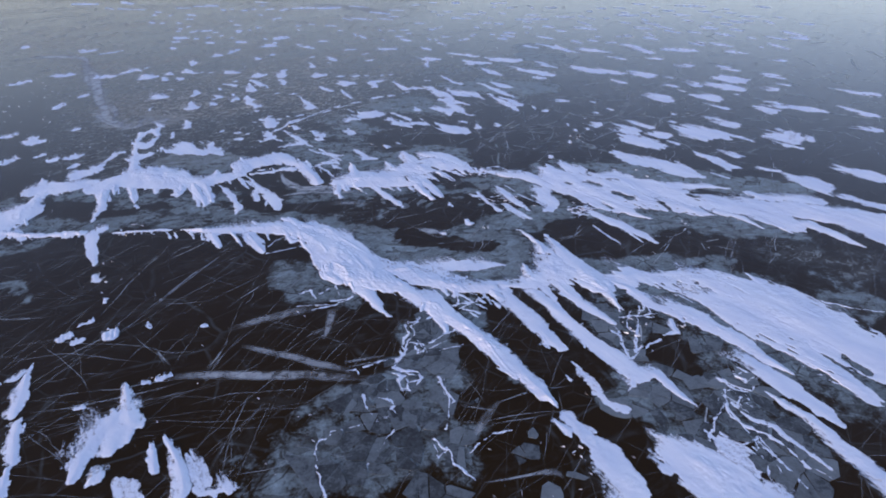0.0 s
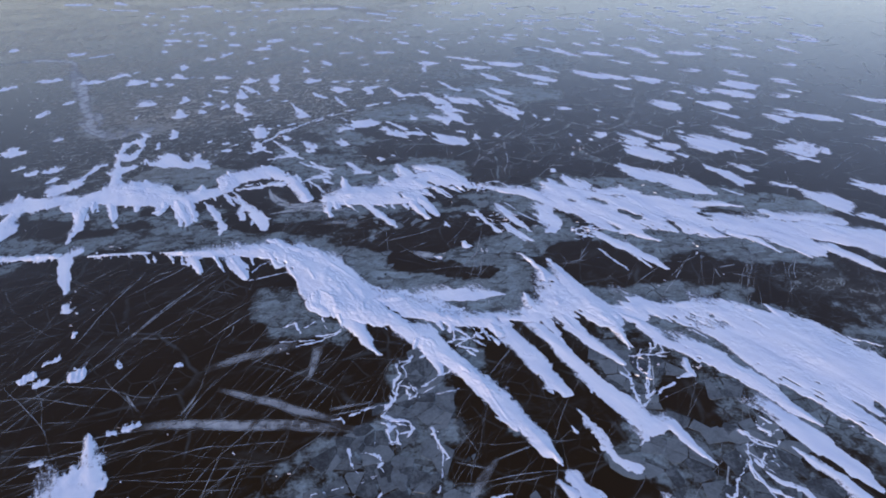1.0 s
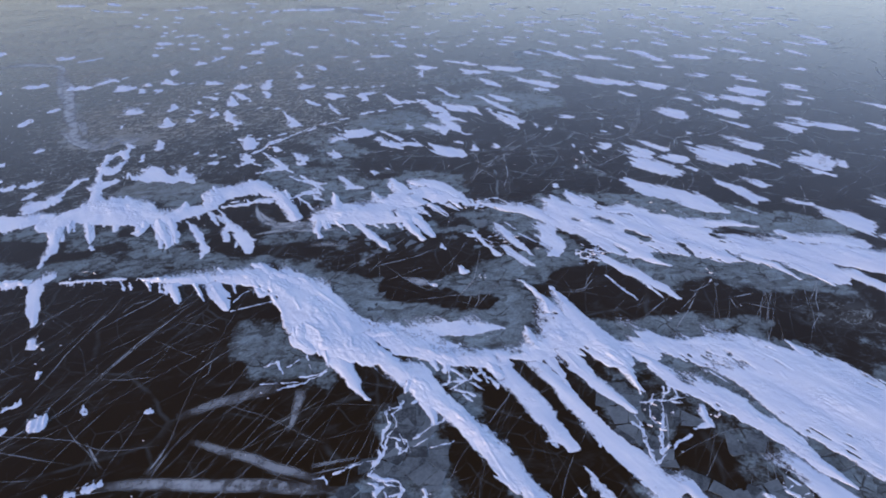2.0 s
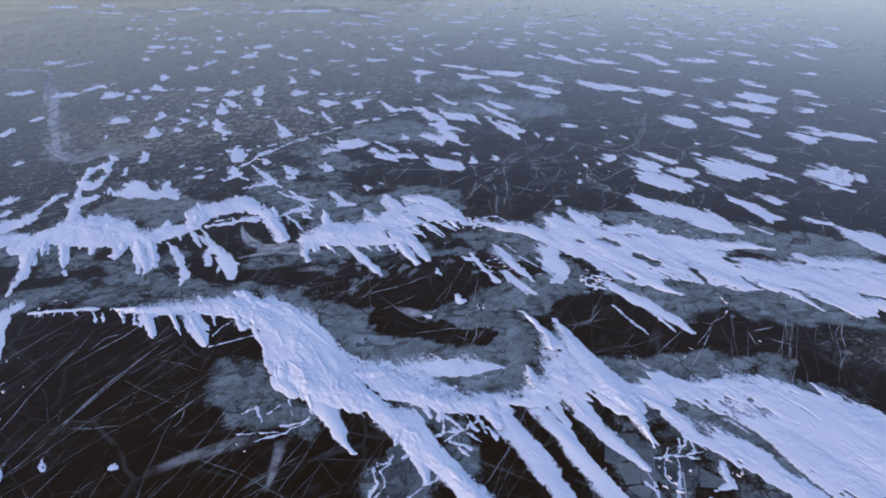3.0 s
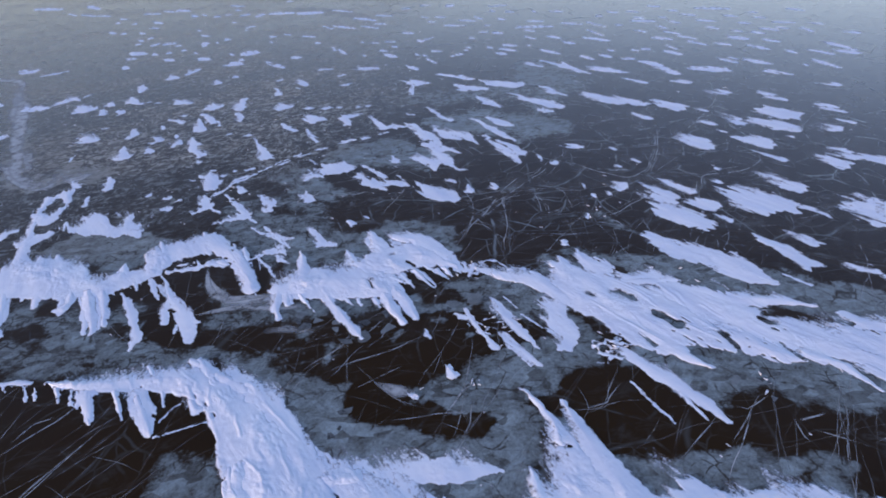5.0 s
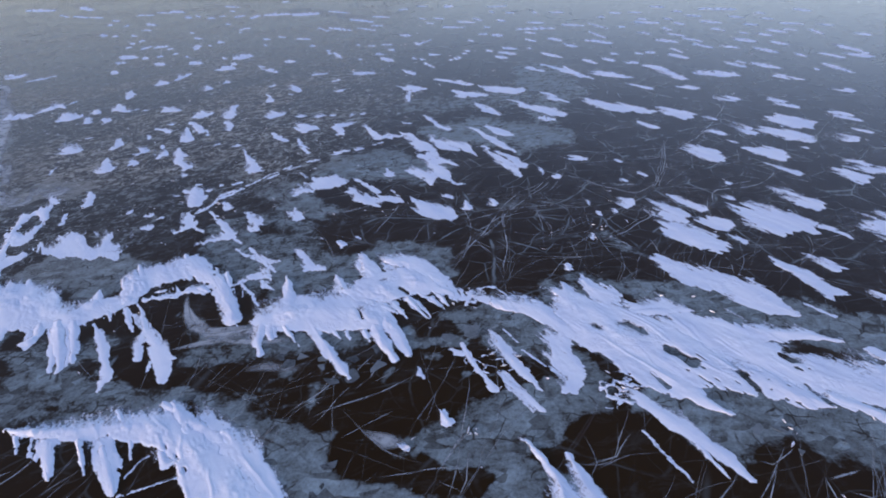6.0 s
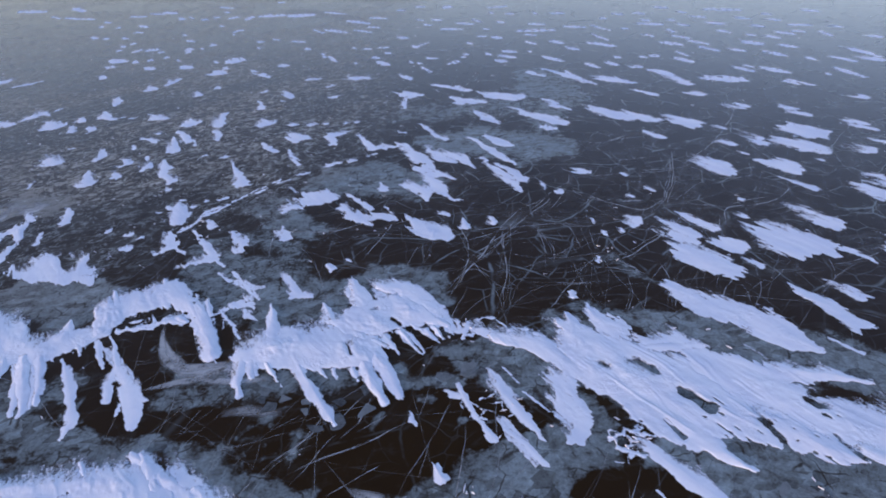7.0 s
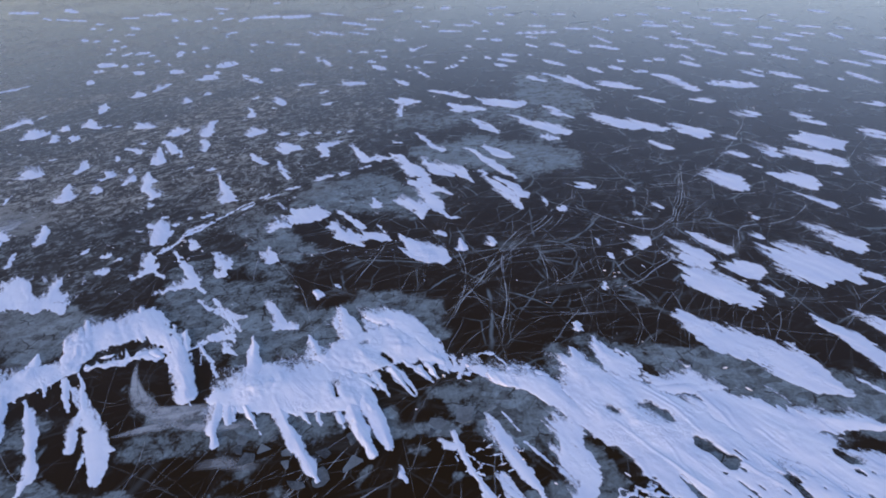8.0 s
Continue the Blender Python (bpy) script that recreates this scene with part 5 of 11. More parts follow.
snow_drift("patch", 0.05, [(16.22, 43.07, 0.151), (17.02, 42.46, 0.347)])
snow_drift("patch", 0.04, [(23.12, 44.36, 0.152), (23.85, 42.96, 0.196)])
snow_drift("patch", 0.04, [(24.98, 40.62, 0.305), (25.27, 40.4, 0.303)])
snow_drift("patch", 0.04, [(13.52, 44.12, 0.134), (14.39, 42.94, 0.216)])
snow_drift("patch", 0.05, [(8.58, 28.61, 0.236), (8.55, 28.2, 0.211)])
snow_drift("lump", 0.04, [(7.22, 27.92, 0.046), (7.18, 27.76, 0.061)], [(7.3, 27.86, 0.046), (7.24, 27.63, 0.061)], [(7.36, 27.72, 0.045), (7.32, 27.57, 0.06)])
snow_drift("lump", 0.04, [(7.92, 27.94, 0.075), (7.84, 27.7, 0.074)])
snow_drift("lump", 0.04, [(7.07, 28.82, 0.064), (7.05, 28.51, 0.073)])
snow_drift("lump", 0.03, [(6.63, 26.26, 0.053), (6.57, 25.97, 0.07)])
snow_drift("patch", 0.04, [(7.4, 33.1, 0.184), (7.74, 32.93, 0.265), (7.98, 32.94, 0.102)])
snow_drift("lump", 0.04, [(9.35, 32.72, 0.05), (9.31, 32.59, 0.066)], [(9.44, 32.67, 0.05), (9.35, 32.4, 0.066)], [(9.5, 32.54, 0.049), (9.43, 32.32, 0.066)])
snow_drift("lump", 0.06, [(5.26, 24.4, 0.072), (5.29, 24.1, 0.106)])
snow_drift("patch", 0.09, [(-0.01, 29.85, 0.064), (0.49, 28.93, 0.382), (1.11, 28.42, 0.596), (1.43, 28.45, 0.181)])
snow_drift("lump", 0.05, [(2.16, 29.37, 0.053), (2.23, 28.74, 0.187)])
snow_drift("lump", 0.05, [(3.23, 29.4, 0.067), (3.31, 28.93, 0.154)])
snow_drift("lump", 0.04, [(6.11, 31.33, 0.075), (6.08, 31.15, 0.099)], [(6.29, 31.41, 0.075), (6.22, 31.08, 0.099)], [(6.44, 31.37, 0.074), (6.38, 31.13, 0.099)])
snow_drift("lump", 0.04, [(5.73, 32.12, 0.067), (5.8, 31.53, 0.078)])
snow_drift("patch", 0.05, [(-1.38, 33.03, 0.081), (-1.15, 32.49, 0.212)])
snow_drift("lump", 0.03, [(1.33, 29.94, 0.101), (1.61, 29.71, 0.084)])
snow_drift("patch", 0.06, [(-2.91, 39.12, 0.084), (-2.15, 37.28, 0.311), (-1.03, 37.23, 0.24)])
snow_drift("patch", 0.08, [(-0.57, 37.52, 0.143), (0.25, 35.75, 0.411), (0.96, 34.34, 0.133)], [(0.78, 36.64, 0.163), (1.44, 35.58, 0.369), (2.06, 34.77, 0.125)], [(0.4, 34.53, 0.356), (1.16, 33.59, 0.391), (2.04, 33.1, 0.071)])
snow_drift("patch", 0.07, [(1.51, 36.03, 0.254), (2.29, 35.34, 0.408), (2.97, 33.84, 0.05)])
snow_drift("patch", 0.08, [(-0.12, 32.71, 0.193), (0.56, 32.09, 0.405), (0.71, 31.13, 0.091)], [(0.66, 33.66, 0.232), (1.14, 32.4, 0.387), (1.52, 31.4, 0.129), (2.26, 30.81, 0.038)])
snow_drift("patch", 0.07, [(2.92, 37.91, 0.133), (3.97, 35.97, 0.244), (4.8, 34.21, 0.112)], [(3.49, 34.99, 0.133), (4.16, 33.04, 0.255), (4.79, 31.46, 0.123)], [(4.06, 34.32, 0.157), (5.02, 32.66, 0.258)])
snow_drift("patch", 0.06, [(3.63, 38.24, 0.125), (4.36, 37.12, 0.385), (5.04, 36.4, 0.161)])
snow_drift("patch", 0.07, [(5.56, 42.25, 0.142), (7.15, 40.36, 0.402), (8.1, 39.18, 0.449)], [(6.92, 39.05, 0.115), (6.87, 38.77, 0.153)], [(7.15, 38.98, 0.114), (7.06, 38.52, 0.152)], [(7.36, 38.82, 0.113), (7.27, 38.36, 0.151)], [(7.54, 38.56, 0.113), (7.49, 38.29, 0.15)])
snow_drift("patch", 0.07, [(7.95, 43.37, 0.279), (8.3, 42.32, 0.362), (8.87, 41.29, 0.159)])
snow_drift("patch", 0.07, [(4.65, 44.94, 0.425), (5.34, 44.48, 0.576), (6.05, 44.14, 0.585)])
snow_drift("patch", 0.06, [(3.46, 41.88, 0.141), (4.14, 40.7, 0.371), (4.65, 39.7, 0.149)])
snow_drift("patch", 0.06, [(2.67, 44.89, 0.143), (3.02, 43.78, 0.571), (4.21, 43.56, 0.197)])
snow_drift("patch", 0.05, [(1.5, 47.45, 0.207), (2.54, 46.81, 0.382), (3.31, 46.04, 0.257)])
snow_drift("patch", 0.06, [(-0.95, 46.27, 0.393), (-0.24, 45.55, 0.613), (0.4, 45.79, 0.211)], [(-0.57, 45.18, 0.179), (-0.63, 43.17, 0.136)])
snow_drift("patch", 0.06, [(0.37, 40.33, 0.102), (1.28, 38.16, 0.169), (1.68, 37.86, 0.238)])
snow_drift("patch", 0.05, [(-4.74, 50.72, 0.192), (-4.7, 50.37, 0.255)], [(-4.38, 50.8, 0.191), (-4.31, 50.21, 0.255)], [(-3.99, 50.74, 0.19), (-3.93, 50.19, 0.254)], [(-3.6, 50.56, 0.19), (-3.57, 50.29, 0.253)])
snow_drift("patch", 0.05, [(-1.16, 50.62, 0.153), (-0.34, 49.38, 0.224)])
snow_drift("patch", 0.04, [(8.05, 48.8, 0.317), (8.61, 48.21, 0.26)])
snow_drift("patch", 0.05, [(9.07, 50.04, 0.136), (10.31, 47.76, 0.265), (11.59, 45.68, 0.129)])
snow_drift("patch", 0.05, [(-4.89, 32.47, 0.112), (-4.25, 31.64, 0.619), (-3.75, 32.04, 0.691), (-2.99, 31.78, 0.258)], [(-2.77, 30.93, 0.13), (-2.17, 30.01, 0.351), (-1.38, 29.21, 0.112)])
snow_drift("patch", 0.05, [(-2.7, 32.06, 0.09), (-1.51, 30.56, 0.114)], [(-1.36, 30.1, 0.24), (-0.78, 29.72, 0.236)], [(-0.98, 30.8, 0.036), (-0.47, 29.62, 0.081)])
snow_drift("lump", 0.05, [(-2.77, 26.69, 0.079), (-2.55, 26.37, 0.136)])
snow_drift("lump", 0.03, [(-2.05, 26.93, 0.079), (-1.92, 26.8, 0.056)])
snow_drift("patch", 0.07, [(-4.09, 26.11, 0.07), (-3.62, 25.24, 0.138), (-3.26, 24.95, 0.136)])
snow_drift("patch", 0.09, [(-13.54, 28.08, 0.527), (-13.4, 28.18, 0.265), (-12.5, 27.04, 0.108)], [(-12.16, 28.12, 0.23), (-11.74, 26.88, 0.234), (-11.23, 26.78, 0.302)])
snow_drift("patch", 0.05, [(-14.68, 29.28, 0.114), (-15.03, 30.23, 0.059)])
snow_drift("patch", 0.07, [(-9.57, 29.64, 0.157), (-9.16, 28.68, 0.352), (-9.36, 28.24, 0.142)], [(-9.09, 28.67, 0.15), (-8.3, 27.97, 0.052)])
snow_drift("patch", 0.08, [(-8.58, 29.73, 0.08), (-7.63, 28.41, 0.132), (-7.08, 27.62, 0.217)], [(-7.18, 27.51, 0.255), (-7.84, 27.31, 0.147), (-8.07, 26.93, 0.066)], [(-7.02, 27.45, 0.081), (-6.54, 26.99, 0.08)])
snow_drift("rim", 0.05, [(-9.2, 29.58, 0.129), (-8.8, 30.03, 0.118), (-8.64, 30.74, 0.163), (-8.2, 31.21, 0.183), (-7.83, 31.74, 0.113)])
snow_drift("lump", 0.04, [(-8.3, 30.5, 0.063), (-7.85, 29.84, 0.184)])
snow_drift("patch", 0.05, [(-6.49, 26.48, 0.058), (-6.04, 26.06, 0.094)], [(-5.92, 26.42, 0.045), (-5.18, 25.51, 0.06)])
snow_drift("patch", 0.08, [(-6.92, 29.36, 0.106), (-6.36, 28.64, 0.265), (-6.16, 27.86, 0.154)])
snow_drift("patch", 0.07, [(-4.92, 29.45, 0.101), (-4.72, 28.75, 0.255)])
snow_drift("patch", 0.04, [(-15.95, 53.95, 0.17), (-15.87, 53.72, 0.226)], [(-15.76, 54.32, 0.17), (-15.58, 53.79, 0.227)], [(-15.53, 54.58, 0.171), (-15.32, 53.96, 0.228)], [(-15.25, 54.69, 0.171), (-15.11, 54.27, 0.229)])
snow_drift("lump", 0.03, [(-12.15, 30, 0.098), (-12.14, 30.23, 0.082)])
snow_drift("lump", 0.03, [(-10.9, 28.57, 0.143), (-10.66, 28.62, 0.164)])
snow_drift("lump", 0.03, [(-11.25, 29.61, 0.09), (-11.08, 29.66, 0.113)])
snow_drift("lump", 0.03, [(-10.65, 29.22, 0.066), (-10.51, 29.38, 0.133)])
snow_drift("rim", 0.03, [(-7.69, 31.96, 0.069), (-6.94, 33.02, 0.073), (-6.59, 33.34, 0.105)])
snow_drift("rim", 0.03, [(-6.38, 33.67, 0.08), (-6.02, 34.01, 0.108)])
snow_drift("rim", 0.03, [(-5.43, 34.34, 0.113), (-5.01, 34.64, 0.143)])
snow_drift("rim", 0.03, [(-4.11, 35.37, 0.154), (-3.53, 35.62, 0.156)])
snow_drift("rim", 0.03, [(-3.11, 35.72, 0.152), (-2.91, 35.84, 0.152)])
snow_drift("patch", 0.05, [(-23.16, 29.81, 0.175), (-22.93, 29.44, 0.233)], [(-23.13, 30.28, 0.175), (-22.51, 29.29, 0.234)], [(-22.92, 30.48, 0.176), (-22.19, 29.3, 0.234)], [(-22.2, 29.84, 0.174), (-22.01, 29.53, 0.232)])
snow_drift("patch", 0.04, [(-25.01, 30.69, 0.135), (-24.88, 30.5, 0.179)], [(-24.91, 30.93, 0.135), (-24.67, 30.56, 0.18)], [(-24.77, 31.09, 0.136), (-24.51, 30.69, 0.181)], [(-24.56, 31.17, 0.136), (-24.4, 30.92, 0.181)])
snow_drift("patch", 0.04, [(-22.32, 26.6, 0.129), (-22.11, 26.3, 0.172)], [(-22.26, 26.88, 0.13), (-21.97, 26.45, 0.174)], [(-22.12, 27.05, 0.131), (-21.9, 26.71, 0.175)], [(-21.94, 27.17, 0.132), (-21.86, 27.03, 0.176)])
snow_drift("patch", 0.04, [(-25.4, 36.42, 0.109), (-25.1, 35.91, 0.145)], [(-25.45, 36.85, 0.109), (-24.94, 35.98, 0.146)], [(-25.43, 37.17, 0.11), (-24.86, 36.19, 0.146)], [(-25.26, 37.24, 0.11), (-24.86, 36.53, 0.147)])
snow_drift("patch", 0.04, [(-32.61, 43.47, 0.224), (-32.38, 43.12, 0.299)], [(-32.46, 43.88, 0.225), (-32.09, 43.29, 0.301)], [(-32.22, 44.15, 0.227), (-31.88, 43.6, 0.302)], [(-31.9, 44.31, 0.228), (-31.74, 44.04, 0.304)])
snow_drift("patch", 0.04, [(-21.19, 31.39, 0.228), (-21.14, 31.45, 0.285)])
snow_drift("patch", 0.09, [(16.75, 26.02, 0.283), (16.57, 25.69, 0.378)], [(17.44, 26.16, 0.28), (16.8, 25, 0.374)], [(17.94, 25.94, 0.278), (17.27, 24.78, 0.37)], [(18.2, 25.35, 0.276), (18.01, 25.03, 0.368)], [(16.45, 24.63, 0.152), (16.93, 24, 0.187)])
snow_drift("patch", 0.08, [(14.93, 21.14, 0.22), (15.33, 20.23, 0.68), (15.48, 19.17, 0.169)])
snow_drift("patch", 0.04, [(14.24, 21.76, 0.199), (14.52, 21.63, 0.165)])
snow_drift("patch", 0.08, [(17.33, 21.43, 0.332), (17.82, 20.82, 0.446), (18.21, 20.17, 0.425)])
snow_drift("patch", 0.05, [(19.51, 30.17, 0.34), (20.63, 29.58, 0.5), (21.14, 28.9, 0.206)])
snow_drift("patch", 0.05, [(22.4, 29.7, 0.251), (23.15, 28.14, 0.335)])
snow_drift("patch", 0.05, [(24.56, 32.63, 0.267), (25.73, 31.54, 0.389)])
snow_drift("patch", 0.04, [(21.59, 26.02, 0.276), (21.79, 25.77, 0.274)])
snow_drift("patch", 0.04, [(14.64, 25.96, 0.162), (15.31, 25.22, 0.158)])
snow_drift("rim", 0.05, [(-2.62, 6.77, 0.044), (-2.78, 7.29, 0.045), (-3.01, 7.93, 0.037), (-2.95, 8.31, 0.039), (-2.5, 8.6, 0.034), (-1.79, 8.73, 0.042), (-1.41, 8.91, 0.034)])
snow_drift("rim", 0.05, [(-1.87, 7.49, 0.04), (-1.66, 7.94, 0.021), (-1.2, 8.6, 0.03)])
snow_drift("rim", 0.05, [(0.37, 7.76, 0.02), (0.64, 8.05, 0.034), (0.98, 8.29, 0.029), (1.37, 8.4, 0.023)])
snow_drift("rim", 0.05, [(-0.2, 10.08, 0.029), (-0.01, 9.23, 0.027), (-0.1, 8.47, 0.019)])
snow_drift("rim", 0.06, [(-1.36, 10.45, 0.029), (-1.03, 10.33, 0.038), (-0.7, 10.19, 0.023), (-0.76, 9.84, 0.026), (-1.15, 9.75, 0.033), (-1.32, 10.31, 0.022)])
snow_drift("rim", 0.06, [(-1.28, 10.65, 0.023), (-1.22, 11.38, 0.034), (-0.88, 11.82, 0.034), (-1.03, 12.23, 0.026), (-0.71, 12.49, 0.035)])
snow_drift("rim", 0.05, [(-0.82, 11.58, 0.026), (-0.54, 11.04, 0.033)])
snow_drift("rim", 0.05, [(-2.14, 9.55, 0.021), (-1.87, 8.97, 0.026)])
snow_drift("rim", 0.05, [(-1.52, 9.37, 0.035), (-1.26, 8.97, 0.035), (-1.65, 8.85, 0.026)])
snow_drift("rim", 0.06, [(-0.41, 8.18, 0.028), (-0.09, 7.92, 0.031), (-0.29, 7.7, 0.028), (-0.39, 8.05, 0.019)])
snow_drift("rim", 0.06, [(-0.11, 7.98, 0.032), (0.14, 7.42, 0.044), (0.47, 7.11, 0.019)])
snow_drift("rim", 0.05, [(-3.95, 13.19, 0.043), (-3.39, 13.32, 0.057), (-2.83, 13.74, 0.042)])
snow_drift("rim", 0.05, [(6.63, 9.54, 0.032), (7.18, 9.23, 0.041)])
snow_drift("rim", 0.05, [(6.77, 9.29, 0.027), (6.94, 8.75, 0.026)])
snow_drift("rim", 0.05, [(6.39, 8.87, 0.025), (6.61, 7.99, 0.031), (6.57, 7.63, 0.02)])
snow_drift("rim", 0.05, [(6.08, 7.66, 0.018), (6.75, 7.88, 0.033), (6.78, 7.48, 0.027), (6.68, 6.94, 0.018)])
snow_drift("rim", 0.04, [(6.34, 7.33, 0.017), (5.82, 7.11, 0.016)])
snow_drift("rim", 0.04, [(5.79, 8.35, 0.025), (6.11, 7.69, 0.024)])
snow_drift("rim", 0.05, [(4.97, 12.18, 0.037), (5.5, 12.2, 0.048), (6.05, 12.31, 0.035)])
snow_drift("rim", 0.05, [(7.78, 9.9, 0.018), (7.25, 9.26, 0.017)])
snow_drift("rim", 0.05, [(0.23, 13.82, 0.062), (0.72, 13.34, 0.072), (1.22, 12.81, 0.046)])
snow_drift("rim", 0.05, [(1.03, 14.06, 0.061), (1.38, 13.01, 0.038)])
snow_drift("rim", 0.05, [(10.76, 12.63, 0.048), (11.46, 12.17, 0.06), (12.26, 11.94, 0.043)])
snow_drift("field", 0.2, [(11.98, 18.65, 0.568), (13.58, 18.02, 0.814), (14.83, 17.33, 0.848), (16.26, 16.48, 0.963)], [(13.19, 17, 0.308), (13.68, 16.18, 0.247), (14.04, 15.32, 0.077)], [(14.62, 16.71, 0.432), (15.09, 15.68, 0.498), (15.47, 14.91, 0.484)], [(11.66, 17.61, 0.209), (12.25, 16.42, 0.079)])
snow_drift("patch", 0.05, [(15.63, 19.06, 0.167), (16.28, 18.24, 0.273), (16.93, 17.69, 0.269)])
snow_drift("dusting", 0.03, [(-5.9, 8.16, 0.142), (-5.2, 7.41, 0.206)])
snow_drift("dusting", 0.03, [(2.68, 8.85, 0.128), (3.04, 8.25, 0.199)])
snow_drift("dusting", 0.03, [(2.57, 11.65, 0.087), (2.68, 11.13, 0.101)])
snow_drift("dusting", 0.03, [(5.6, 8.12, 0.201), (6.11, 7.22, 0.315)])
snow_drift("dusting", 0.03, [(2.53, 19.58, 0.142), (3.17, 18.3, 0.133)])
snow_drift("dusting", 0.03, [(-8.8, 22.99, 0.121), (-7.39, 21.55, 0.151)])
snow_drift("dusting", 0.03, [(-5.73, 26.12, 0.334), (-4.86, 25.62, 0.326)])
snow_drift("patch", 0.16, [(6.83, 21.96, 0.244), (7.53, 21.98, 0.285), (8.14, 21.64, 0.265), (8.22, 21.34, 0.131)])
snow_drift("patch", 0.16, [(8.53, 21.19, 0.19), (9.11, 20.94, 0.337), (9.73, 20.53, 0.316), (10.39, 20.48, 0.219), (11.22, 20.35, 0.11)])
snow_drift("patch", 0.14, [(5.72, 23.61, 0.044), (5.73, 23.02, 0.229), (6.01, 22.57, 0.418)], [(4.77, 22.87, 0.08), (5.03, 22.4, 0.431)])
snow_drift("tongue", 0.06, [(8.4, 24.7, 0.082), (8.58, 24.05, 0.349), (9.14, 23.24, 0.551), (9.33, 22.95, 0.441)])
snow_drift("tongue", 0.06, [(9.81, 22.87, 0.197), (10.21, 22.22, 0.504), (10.65, 21.65, 0.404), (11.23, 21.14, 0.058)])
snow_drift("patch", 0.12, [(-1.81, 25.6, 0.045), (-1.59, 24.95, 0.251), (-1.15, 24.13, 0.351)])
snow_drift("patch", 0.12, [(-0.67, 25.17, 0.204), (-0.18, 25.24, 0.285), (0.41, 24.6, 0.391), (0.89, 23.83, 0.332), (1.3, 23.35, 0.138)], [(-0.31, 24.4, 0.62), (0.56, 23.7, 0.385)])
snow_drift("rim", 0.05, [(-0.24, 23.19, 0.12), (0.25, 22.81, 0.106), (0.66, 22.02, 0.048)], [(0.24, 23.27, 0.137), (0.89, 22.64, 0.094)], [(-0.07, 22.83, 0.069), (0.43, 22.14, 0.042)], [(-0.88, 23.01, 0.086), (-0.35, 22.31, 0.05)], [(0.57, 22.9, 0.097), (1.12, 22.41, 0.076)])
snow_drift("patch", 0.14, [(5.04, 14.18, 0.35), (5.52, 14.11, 0.356), (5.89, 13.92, 0.43)])
snow_drift("patch", 0.14, [(8.32, 13.93, 0.374), (8.84, 13.47, 0.496), (9.62, 12.97, 0.636), (10.16, 12.41, 0.612), (10.71, 11.86, 0.592), (10.92, 11.65, 0.584)])
snow_drift("patch", 0.14, [(-2.43, 15.67, 0.29), (-1.5, 15.18, 0.396), (-0.69, 14.83, 0.324), (0.32, 14.48, 0.249)])
snow_drift("crest", 0.14, [(-17.57, 18.66, 0.806), (-17.76, 19.87, 1.026), (-17.52, 20.59, 0.894), (-17.62, 21.58, 0.307), (-17.7, 22.43, 0.28)], [(-17.06, 20.17, 0.13), (-16.55, 19.42, 0.045)])
snow_drift("crest", 0.12, [(-18.13, 22.42, 0.173), (-18.08, 22.96, 0.797), (-17.47, 22.96, 0.731), (-16.78, 23.23, 0.632), (-16.22, 23.41, 0.559)], [(-18.74, 24.2, 0.058), (-18.21, 23.26, 0.29)], [(-17.16, 22.93, 0.105), (-16.72, 22.28, 0.041)], [(-16.77, 23, 0.109), (-16.47, 22.47, 0.043)], [(-16.13, 23.28, 0.197), (-15.55, 22.27, 0.127)], [(-17.19, 24.04, 0.266), (-17.1, 24.72, 0.676), (-16.83, 24.82, 0.466)])
snow_drift("tongue", 0.07, [(-16.74, 24.55, 0.147), (-16.81, 25.47, 0.327), (-16.75, 25.56, 0.29)])
snow_drift("tongue", 0.07, [(-16.72, 25.93, 0.12), (-16.72, 27.15, 0.243), (-16.47, 27.34, 0.18)])
snow_drift("crest", 0.14, [(-15.84, 22.8, 0.322), (-15.22, 22.9, 0.75), (-14.86, 23.68, 0.691), (-14.28, 23.92, 1.08), (-13.44, 23.66, 1.034), (-12.34, 23.19, 0.756), (-11.54, 22.88, 0.57)], [(-15.13, 22.73, 0.325), (-14.58, 21.5, 0.221), (-14.16, 20.57, 0.213)], [(-14.2, 20.38, 0.129), (-13.97, 19.54, 0.087)], [(-14.76, 23.03, 0.141), (-14.34, 22.05, 0.057)], [(-14.02, 22.84, 0.153), (-13.27, 21.58, 0.126), (-12.94, 21.04, 0.041)], [(-12.79, 22.78, 0.182), (-12.46, 22.03, 0.1)], [(-16.24, 28.33, 0.141), (-15.46, 26.43, 0.232), (-14.46, 24.31, 0.332)], [(-15.34, 26.41, 0.396), (-15.02, 26.81, 0.361)], [(-13.31, 22.83, 0.136), (-13.13, 22.42, 0.067)])
snow_drift("rim", 0.08, [(-16.45, 28.84, 0.258), (-16.7, 30.25, 0.442), (-16.22, 30.73, 0.469), (-15.58, 29.75, 0.153)], [(-16.37, 28.67, 0.431), (-15.6, 28.1, 0.745), (-15.59, 29.16, 0.306)], [(-16.42, 28.84, 0.171), (-16.01, 27.83, 0.166)])
snow_drift("patch", 0.04, [(-19.96, 26.46, 0.18), (-19.79, 26.62, 0.299), (-19.71, 26.83, 0.231)])
snow_drift("patch", 0.03, [(-20.83, 27.18, 0.119), (-20.7, 27.53, 0.12)])
snow_drift("patch", 0.04, [(-19.1, 26.75, 0.124), (-19.05, 26.67, 0.165)], [(-19.02, 27.03, 0.124), (-18.82, 26.69, 0.166)], [(-18.86, 27.17, 0.125), (-18.65, 26.8, 0.166)], [(-18.62, 27.16, 0.125), (-18.55, 27.04, 0.167)])
